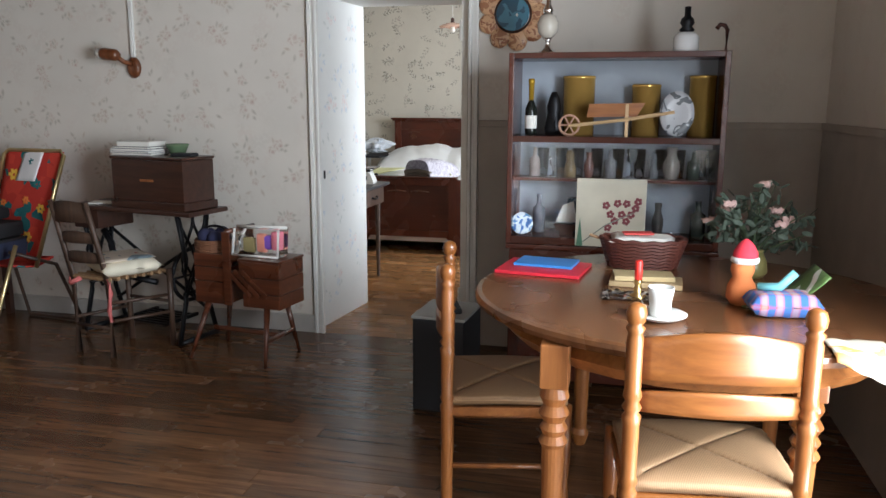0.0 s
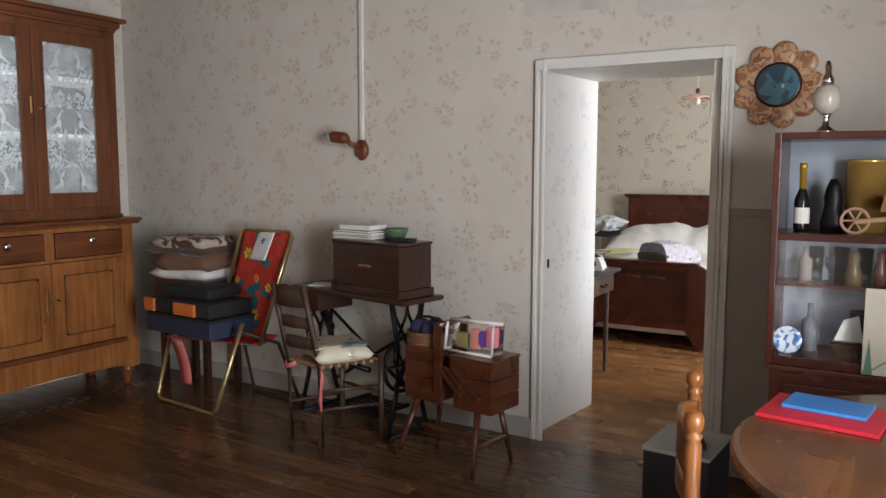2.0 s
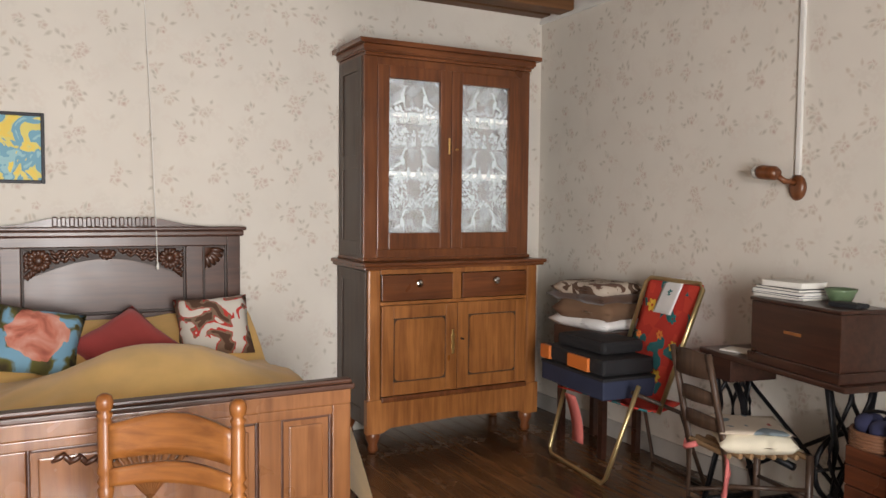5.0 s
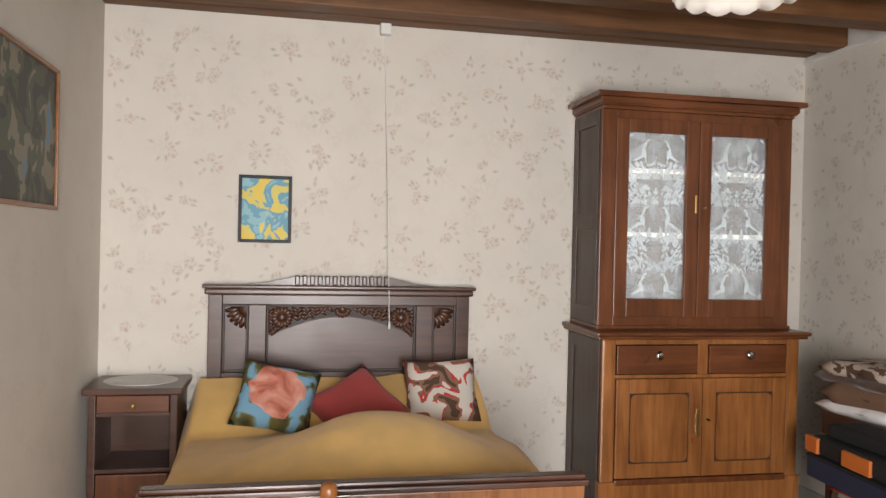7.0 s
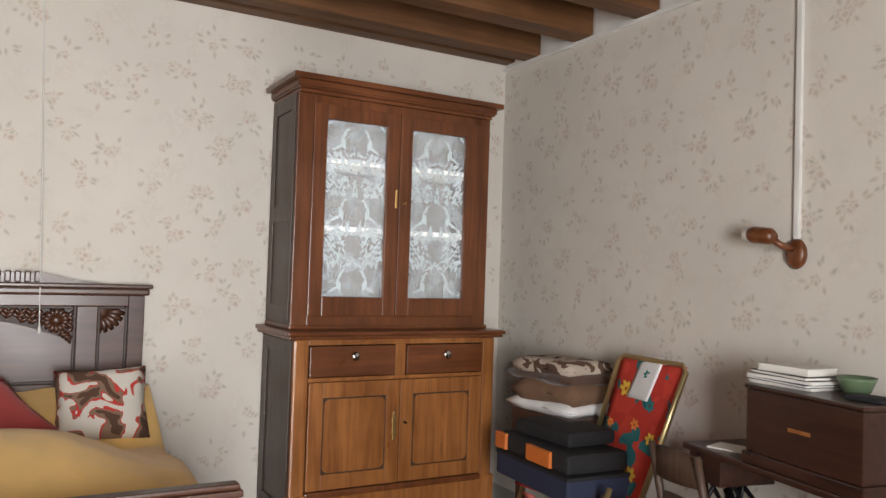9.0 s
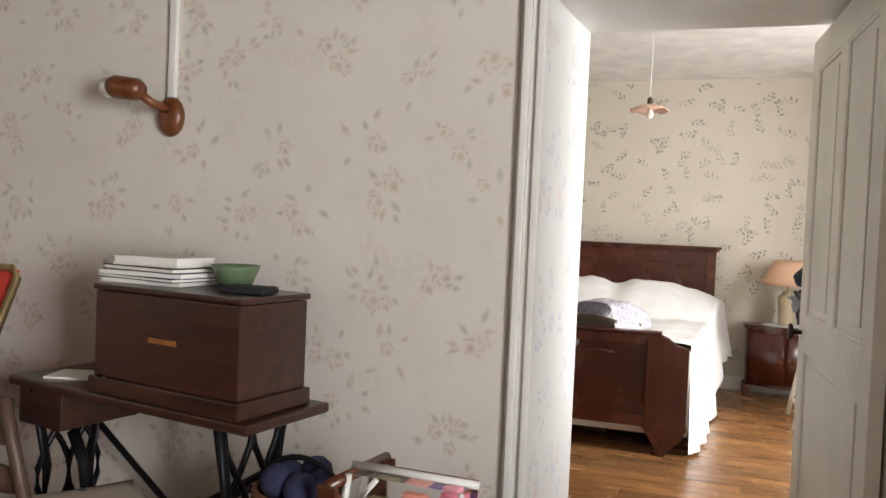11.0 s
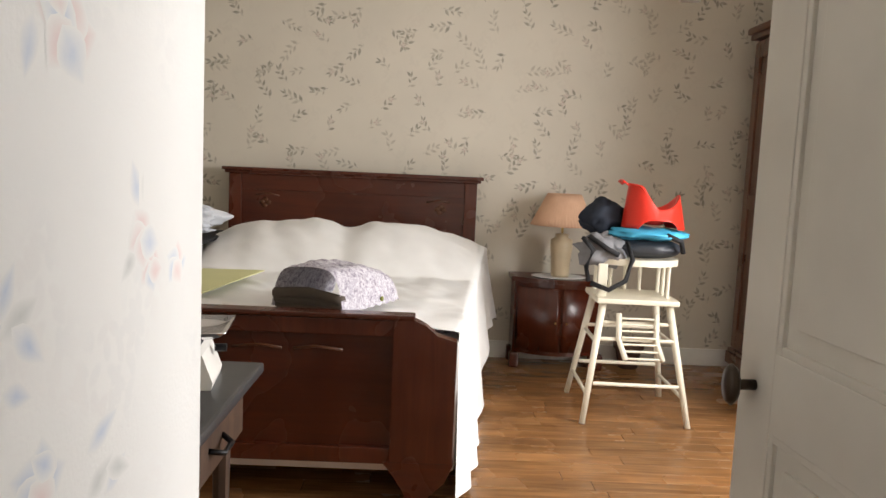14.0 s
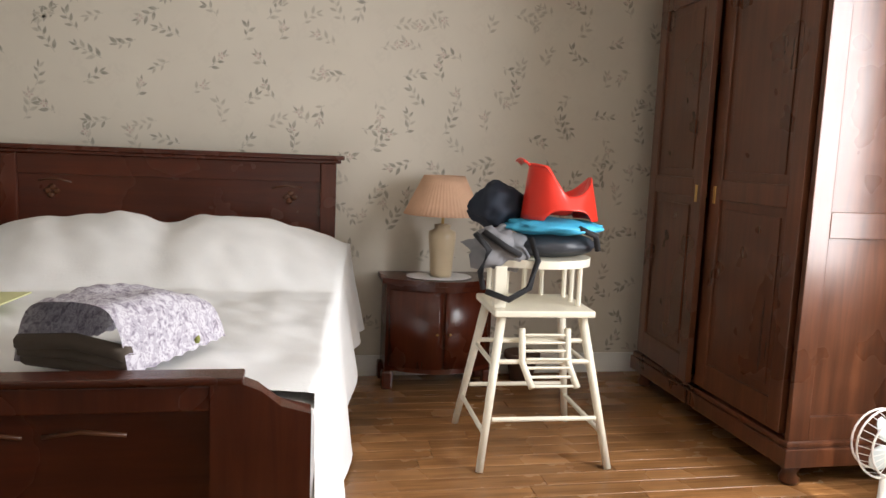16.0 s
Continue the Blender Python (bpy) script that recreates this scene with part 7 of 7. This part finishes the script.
def potty():
    """Moulded seat: flared skirt with arches, high front and raised back."""
    p = thing("potty", "bright red plastic child potty on the pile", "potty", pose(hx + 0.085, hy - 0.02, 0.985, 0, 0, 0))
    def skirt(u, v):
        a = u * math.tau
        back = min(1.0, max(0.0, -math.cos(a) * 1.7)) ** 1.3
        front = max(0.0, math.cos(a)) ** 4
        top = 0.12 + 0.11 * back + 0.06 * front - 0.02 * abs(math.sin(a)) ** 3
        arch = 0.045 * max(0.0, 1 - ((abs(math.sin(a)) - 1) / 0.22) ** 2) if abs(math.sin(a)) > 0.78 else 0.0
        r = 1 - 0.22 * v
        z = arch + (top - arch) * v
        return (0.165 * r * math.cos(a) - 0.01 * back * v, 0.135 * r * math.sin(a), z)
    part("skirt", sheet(B(), 64, 10, skirt, 0.005), RED, p, "", True)
    def bowl(u, v):
        a = u * math.tau
        back = min(1.0, max(0.0, -math.cos(a) * 1.7)) ** 1.3
        front = max(0.0, math.cos(a)) ** 4
        top = 0.12 + 0.11 * back + 0.06 * front - 0.02 * abs(math.sin(a)) ** 3
        k = 0.78 - 0.5 * v
        return (0.165 * k * math.cos(a) - 0.02 * back * (1 - v), 0.135 * k * math.sin(a), top * (1 - v) + 0.02 * v + 0.01 * math.sin(math.pi * min(1, v * 4)))
    part("bowl", sheet(B(), 64, 10, bowl, 0.004), RED, p, "", True)
    part("grip", sheet(B(), 10, 6, lambda u, v: (-0.155 - 0.06 * v + 0.03 * v * v, (u - 0.5) * 0.12, 0.232 + 0.018 * math.sin(v * 2.6) - 0.01 * (2 * u - 1) ** 2), 0.008), RED, p, "", True)


potty()
pot = thing("flower_pot", "brown clay pot on the floor by wall", "pot", pose(-0.20, BN - 0.14, 0))
part("body", lathe(B(), [(0.06, 0), (0.085, 0.12), (0.10, 0.13), (0.10, 0.16), (0.085, 0.16), (0.06, 0.03)], 0, 0, 20), plain("brown_clay", (0.10, 0.05, 0.03), 0.7), pot, "", True)


def wardrobe():
    w = thing("wardrobe", "tall brown two-door wardrobe with door ajar", "wardrobe", pose(0.435, 7.85, 0))
    D, L, H = 0.535, 1.36, 2.12
    bm = box(B(), 0.02, 0.02, 0.13, D, L, H)
    part("body", bm, WARDROBE, w)
    bm = B()
    for x0, x1, z0, z1 in ((0.0, 0.085, 0.13, H), (D - 0.06, D, 0.13, H), (0.085, D - 0.06, 0.13, 0.28), (0.085, D - 0.06, 0.98, 1.08), (0.085, D - 0.06, H - 0.1, H)):
        box(bm, x0, 0.0, z0, x1, 0.024, z1, 0.003)
    part("side_frame", bm, WARDROBE, w)
    bm = box(B(), -0.025, -0.025, 0.085, D, L + 0.005, 0.16, 0.006)
    box(bm, -0.015, -0.015, 0.16, D, L + 0.002, 0.185, 0.008)
    part("plinth", bm, WARDROBE, w)
    bm = box(B(), -0.03, -0.03, H, D, L + 0.005, H + 0.03, 0.006)
    box(bm, -0.055, -0.055, H + 0.03, D, L + 0.005, H + 0.07, 0.012)
    part("cornice", bm, WARDROBE, w)
    for x in (0.01, D - 0.08):
        for y in (0.0, L - 0.09):
            part("foot", lathe(B(), [(0.03, 0), (0.042, 0.02), (0.03, 0.05), (0.045, 0.085)], x + 0.035, y + 0.035, 14), WARDROBE, w, "", True)
    for i, (y0, y1, ang) in enumerate(((0.05, 0.70, 0), (0.705, 1.32, 5))):
        bm, wd = B(), y1 - y0
        for a, b, z0, z1 in ((0, 0.085, 0.20, H - 0.02), (wd - 0.085, wd, 0.20, H - 0.02), (0.085, wd - 0.085, 0.20, 0.32), (0.085, wd - 0.085, 1.08, 1.17), (0.085, wd - 0.085, H - 0.12, H - 0.02)):
            box(bm, -0.012, a, z0, 0.018, b, z1, 0.004)
        d = part("door", bm, WARDROBE, w)
        for z0, z1 in ((0.32, 1.08), (1.17, H - 0.12)):
            pm = box(B(), 0.0, 0.085, z0, 0.012, wd - 0.085, z1)
            part("panel", box(pm, -0.006, 0.125, z0 + 0.04, 0.002, wd - 0.125, z1 - 0.04, 0.003), WARDROBE, d)
        part("keyhole_plate", box(B(), -0.016, wd - 0.05 if i == 0 else 0.035, 1.06, -0.011, wd - 0.03 if i == 0 else 0.055, 1.14, 0.002), BRASS, d)
        if i == 0:
            d.matrix_basis = pose(0, y0, 0)
        else:
            d.matrix_basis = pose(0, y1, 0, 0, 0, -4) @ pose(0, -wd, 0)


wardrobe()


def writing_table():
    t = thing("writing_table", "small dark-topped wooden table with a drawer", "table", pose(-1.925, 6.19, 0))
    part("tabletop", box(B(), -0.62, -0.62, 0.735, 0.0, 0.0, 0.76, 0.008), plain("dark_tabletop", (0.045, 0.045, 0.048), 0.35, vary=0.2), t, "worn black top")
    bm = box(B(), -0.58, -0.58, 0.60, -0.04, -0.04, 0.735, 0.004)
    part("apron", bm, OLD_WOOD, t)
    d = part("drawer", box(B(), -0.045, -0.50, 0.615, -0.03, -0.12, 0.725, 0.003), OLD_WOOD, t)
    part("handle", tube(B(), [(-0.03, -0.36, 0.67), (-0.005, -0.34, 0.66), (-0.005, -0.28, 0.66), (-0.03, -0.26, 0.67)], 0.006), IRON, d, "", True)
    for x in (-0.08, -0.54):
        for y in (-0.08, -0.54):
            part("leg", tube(B(), [(x, y, 0.62), (x, y, 0.0)], 0.022, 8, 0.014), OLD_WOOD, t)
    s = thing("kitchen_scale", "white kitchen scale with a steel tray", "scale", pose(-2.10, 6.02, 0.76, 0, 0, 8) @ Matrix.Scale(0.74, 4))
    out = [(-0.14, 0), (0.14, 0), (0.145, 0.02), (0.115, 0.10), (0.09, 0.125), (-0.09, 0.125), (-0.115, 0.10), (-0.145, 0.02)]
    part("housing", prism(B(), out, -0.13, 0.08, "y"), WHITE_PAINT, s)
    part("dial_window", box(B(), -0.08, -0.135, 0.04, 0.08, -0.128, 0.085, 0.002), IRON, s)
    part("plate", box(B(), -0.11, -0.12, 0.127, 0.11, 0.08, 0.14, 0.005), IRON, s)
    bm = sheet(B(), 16, 12, lambda u, v: ((u - 0.5) * 0.36, (v - 0.5) * 0.26 - 0.02, 0.142 + 0.03 * max(abs(2 * u - 1), abs(2 * v - 1)) ** 6), 0.003)
    part("tray", bm, CHROME, s, "polished steel tray", True)
    part("knob", tube(B(), [(0.13, 0.02, 0.09), (0.165, 0.02, 0.09)], 0.012), IRON, s)


writing_table()
# low white cabinet by the window
lc = thing("low_cabinet", "low grey-white cabinet with a pinkish top", "cabinet", pose(-0.69, 5.66, 0))
part("body", box(B(), 0.01, 0.01, 0.0, 0.50, 0.52, 0.725, 0.004), plain("grey_white_paint", (0.42, 0.42, 0.41), 0.5), lc)
part("top", box(B(), -0.015, -0.005, 0.725, 0.52, 0.545, 0.75, 0.005), plain("pinkish_marble", (0.60, 0.50, 0.47), 0.25, vary=0.15), lc)
# fan
fn = thing("electric_fan", "white electric fan standing at rest", "fan", pose(0.61, 7.55, 0))
part("base", lathe(B(), [(0.10, 0), (0.10, 0.015), (0.03, 0.03), (0.018, 0.05), (0.016, 0.17)], 0, 0, 20), WHITE_PAINT, fn, "", True)
bm = B()
for yy, rr in ((-0.05, 0.11), (0.05, 0.11), (0.0, 0.13)):
    tube(bm, [(rr * math.cos(k * math.tau / 28), yy, 0.29 + rr * math.sin(k * math.tau / 28)) for k in range(29)], 0.004, 6)
for k in range(28):
    a = k * math.tau / 28
    tube(bm, [(0.02 * math.cos(a), -0.055, 0.29 + 0.02 * math.sin(a)), (0.11 * math.cos(a), -0.05, 0.29 + 0.11 * math.sin(a)), (0.13 * math.cos(a), 0, 0.29 + 0.13 * math.sin(a))], 0.0015, 4)
part("grille", bm, WHITE_PAINT, fn)
bm = B()
for k in range(3):
    bmesh.ops.create_icosphere(bm, subdivisions=2, radius=1, matrix=Matrix.Translation((0.06 * math.cos(k * 2.09), 0, 0.29 + 0.06 * math.sin(k * 2.09))) @ Matrix.Rotation(-k * 2.09, 4, "Y") @ Matrix.Rotation(0.4, 4, "X") @ Matrix.Diagonal((0.05, 0.004, 0.035, 1)))
part("blades", bm, plain("pale_plastic", (0.62, 0.68, 0.66), 0.3), fn, "", True)
# pendant
pl = thing("ceiling_pendant", "pink glass dish pendant lamp with a bulb", "lamp", pose(-1.74, 7.60, 2.06))
def dish(u, v):
    a, r = u * math.tau, 0.018 + 0.105 * v
    return (r * math.cos(a), r * math.sin(a), 0.05 - 0.02 * v - 0.022 * v ** 3 + 0.006 * math.sin(6 * a) * v ** 2)
part("shade", sheet(B(), 48, 8, dish, 0.004), plain("pink_glass", (0.70, 0.45, 0.34), 0.2), pl, "pink glass dish", True)
part("holder", lathe(B(), [(0.012, 0.045), (0.018, 0.05), (0.018, 0.085), (0.006, 0.10)], 0, 0, 14), plain("dark_bakelite", (0.05, 0.02, 0.015), 0.4), pl, "", True)
part("cord", tube(B(), [(0, 0, 0.09), (0, 0, BZ - 2.06)], 0.003, 6), WHITE_PAINT, pl)
bm = lathe(B(), [(0.012, 0.045), (0.014, 0.02), (0.026, -0.01), (0.022, -0.03), (0.008, -0.04)], 0, 0, 16)
part("bulb", bm, plain("frosted_bulb", (0.80, 0.76, 0.68), 0.3), pl, "", True)
tagged(boxp("wall_box", (0.0, BN - 0.06, 2.38, 0.13, BN, 2.55), WHITE_PAINT), "white box high on the bedroom wall", "junction box")


# ---- printed sprigs of the wallpapers ----
def paper_print(name, label, wall, corner, along, out, width, z0, z1, du, dz, motif, inks, seed):
    """The sprigs printed on a papered wall, one sheet of small leaves a millimetre proud."""
    rnd2, verts, faces, tones, cover = random.Random(seed), [], [], [], []
    corner, along, out = Vector(corner), Vector(along).normalized(), Vector(out).normalized()

    def lens(u, z, ang, ln, wd, tone):
        c, sn = math.cos(ang), math.sin(ang)
        ring = [(ln * (k / 6 - 0.5), sg * wd / 2 * math.sin(math.pi * (k / 6) ** 0.8)) for sg, ks in ((1, range(6)), (-1, range(6, 0, -1))) for k in ks]
        pts = [(u + p * c - q * sn, z + p * sn + q * c) for p, q in ring]
        if all(0.005 < p < width - 0.005 and z0 < q < z1 for p, q in pts):
            base, lift = len(verts), 0.0002 + 0.000012 * (len(tones) // 12 % 40)
            verts.extend(corner + along * p + out * lift + Vector((0, 0, q)) for p, q in pts + [(u, z)])
            faces.extend((base + k, base + (k + 1) % 12, base + 12) for k in range(12))
            tones.extend([tone] * 12)
            cover.extend([0.0] * 12 + [1.0])

    row, z = 0, z0
    while z < z1:
        u = du * (0.5 if row % 2 else 0.0)
        while u < width:
            motif(lens, u + rnd2.uniform(-0.2, 0.2) * du, z + rnd2.uniform(-0.25, 0.25) * dz, rnd2)
            u += du
        z, row = z + dz, row + 1
    data = bpy.data.meshes.new(name)
    data.from_pydata(verts, [], faces)
    for ink in inks:
        data.materials.append(ink)
    data.polygons.foreach_set("material_index", tones)
    data.attributes.new("ink_cover", "FLOAT", "POINT").data.foreach_set("value", cover)
    ob = new(name, data)
    ob.parent = wall
    tagged(ob, label, kind="stuff")


def leafy_sprig(lens, u, z, rnd2):
    """A bending twig with leaves to both sides."""
    ang = rnd2.choice((0.5, 1.0, 2.1, 2.6, -0.5, 3.7)) + rnd2.uniform(-0.25, 0.25)
    bend, n, tone = rnd2.uniform(-0.2, 0.2), rnd2.randint(4, 7), rnd2.choice((0, 0, 1))
    for k in range(n):
        ang += bend
        u, z = u + 0.020 * math.cos(ang), z + 0.020 * math.sin(ang)
        lens(u, z, ang, 0.026, 0.003, tone)
        side = ang + (0.75 if k % 2 else -0.75)
        ln = rnd2.uniform(0.036, 0.062)
        lens(u + 0.5 * ln * math.cos(side), z + 0.5 * ln * math.sin(side), side, ln, ln * 0.40, rnd2.choice((tone, tone, 1)))
    lens(u + 0.022 * math.cos(ang), z + 0.022 * math.sin(ang), ang, 0.05, 0.014, tone)
    if rnd2.random() < 0.4:
        for k in range(4):
            lens(u + 0.012 * math.cos(k * 1.6), z + 0.012 * math.sin(k * 1.6), k * 1.6, 0.024, 0.013, 2)


def faded_rose(lens, u, z, rnd2):
    """Two or three washed-out blooms among soft leaves."""
    for b in range(rnd2.randint(1, 3)):
        cu, cz, r = u + rnd2.uniform(-0.05, 0.05), z + rnd2.uniform(-0.05, 0.05), rnd2.uniform(0.018, 0.030)
        for k in range(5):
            a = k * math.tau / 5 + b
            lens(cu + 0.6 * r * math.cos(a), cz + 0.6 * r * math.sin(a), a + 0.3, 1.9 * r, 1.6 * r, rnd2.choice((0, 0, 1)))
    for k in range(rnd2.randint(5, 10)):
        a = rnd2.uniform(0, math.tau)
        d = rnd2.uniform(0.04, 0.085)
        lens(u + d * math.cos(a), z + d * math.sin(a), a + rnd2.uniform(-0.6, 0.6), rnd2.uniform(0.040, 0.066), rnd2.uniform(0.022, 0.030), rnd2.choice((1, 2, 2)))


def ink(name, colour, paper, soft=0.6, strength=0.9):
    """Printing ink that thins out into the paper towards the rim of each leaf."""
    m, nodes, links, b = material(name, 0.75)
    a = nodes.new("ShaderNodeAttribute")
    a.attribute_name = "ink_cover"
    tc = nodes.new("ShaderNodeTexCoord")
    n = node(nodes, "ShaderNodeTexNoise", Scale=45.0, Detail=3.0)
    links.new(tc.outputs["Object"], n.inputs["Vector"])
    thin = ramp(nodes, links, a.outputs["Fac"], [(0.0, (0, 0, 0)), (soft, (strength,) * 3)]).outputs[0]
    worn = ramp(nodes, links, n.outputs[0], [(0.3, (0.55, 0.55, 0.55)), (0.65, (1, 1, 1))]).outputs[0]
    shade = tuple(v * 0.965 for v in paper)
    links.new(mixc(nodes, links, maths(nodes, links, "MULTIPLY", thin, worn), shade, colour), b.inputs["Base Color"])
    return m


ROOM_PAPER, BED_PAPER, WAY_PAPER = (0.69, 0.645, 0.575), (0.62, 0.57, 0.48), (0.78, 0.78, 0.76)
SPRIG_INKS = [ink("olive_grey_ink", (0.22, 0.205, 0.165), BED_PAPER, 0.35), ink("pale_olive_ink", (0.38, 0.345, 0.28), BED_PAPER, 0.45), ink("dusty_pink_ink", (0.42, 0.30, 0.26), BED_PAPER)]
ROSE_INKS = [ink("faded_rose_ink", (0.49, 0.35, 0.29), ROOM_PAPER, 0.8), ink("worn_ochre_ink", (0.50, 0.41, 0.325), ROOM_PAPER, 0.8), ink("pale_leaf_ink", (0.42, 0.38, 0.31), ROOM_PAPER, 0.8)]
REVEAL_INKS = [ink("pastel_pink_ink", (0.70, 0.52, 0.51), WAY_PAPER, 0.9), ink("pastel_blue_ink", (0.46, 0.54, 0.66), WAY_PAPER, 0.9), ink("pastel_green_ink", (0.50, 0.52, 0.50), WAY_PAPER, 0.9)]
paper_print("printed_sprigs", "olive-grey leaf sprigs printed on the wallpaper", bpy.data.objects["bedroom_wall_north"], (BL, BN, 0), (1, 0, 0), (0, -1, 0), BR - BL, 0.12, BZ - 0.01, 0.235, 0.135, leafy_sprig, SPRIG_INKS, 31)
paper_print("printed_sprigs", "olive-grey leaf sprigs printed on the wallpaper", bpy.data.objects["bedroom_wall_west"], (BL, BS + 0.02, 0), (0, 1, 0), (1, 0, 0), BN - BS - 0.02, 0.05, BZ - 0.01, 0.235, 0.135, leafy_sprig, SPRIG_INKS, 32)
paper_print("printed_roses", "faded roses printed on the wallpaper", north, (XL, YN, 0), (1, 0, 0), (0, -1, 0), -1.90 - XL, 0.12, 2.78, 0.27, 0.20, faded_rose, ROSE_INKS, 33)
paper_print("printed_roses", "faded roses printed on the wallpaper", north, (-1.89, YN, 0), (1, 0, 0), (0, -1, 0), XR + 1.89, 2.05, 2.78, 0.27, 0.20, faded_rose, ROSE_INKS, 34)
paper_print("printed_roses", "faded roses printed on the wallpaper", bpy.data.objects["wall_west"], (XL, YS, 0), (0, 1, 0), (1, 0, 0), YN - YS, 0.05, 2.80, 0.27, 0.20, faded_rose, ROSE_INKS, 35)
paper_print("printed_roses", "pastel roses printed on the doorway's paper", bpy.data.objects["reveal"], (-1.900, YN - 0.004, 0), (0.082, 0.760, 0), (0.760, -0.082, 0), 0.76, 0.11, 1.98, 0.26, 0.21, faded_rose, REVEAL_INKS, 36)


# ---- floorboards ----
def floorboards(name, label, x0, x1, y0, y1, width, lengths, mat, rnd):
    base = setting(name, box(B(), x0, y0, -0.08, x1, y1, -0.006), GAP, label)
    meshes = {}
    rows = round((y1 - y0) / width)
    width = (y1 - y0) / rows
    for r in range(rows):
        x = x0 - rnd.random() * lengths[0]
        y = y0 + r * width
        while x < x1:
            L = rnd.choice(lengths)
            a, b = max(x, x0), min(x + L, x1)
            if b - a > 0.03:
                key = round(b - a, 3)
                if key not in meshes:
                    bm = box(B(), 0.0008, 0.0008, -0.006, key - 0.0008, width - 0.0008, 0.0)
                    data = bpy.data.meshes.new("plank")
                    bmesh.ops.bevel(bm, geom=[e for e in bm.edges if all(v.co.z > -0.001 for v in e.verts)], offset=0.0012, segments=1, affect="EDGES")
                    bm.to_mesh(data)
                    bm.free()
                    data.materials.append(mat)
                    meshes[key] = data
                ob = new("plank", meshes[key])
                ob.parent = base
                ob.location = (a, y, 0)
            x += L


floorboards("floor", "dark brown polished floorboards", XL, XR + 0.45, YS - 0.3, YN, 0.108, (0.9, 1.4, 1.9, 2.3), FLOOR_DARK, random.Random(3))
floorboards("bedroom_floor", "light brown glossy laminate floor", BL, BR, YN, BN, 0.098, (0.9, 1.2, 1.4), FLOOR_LIGHT, random.Random(4))
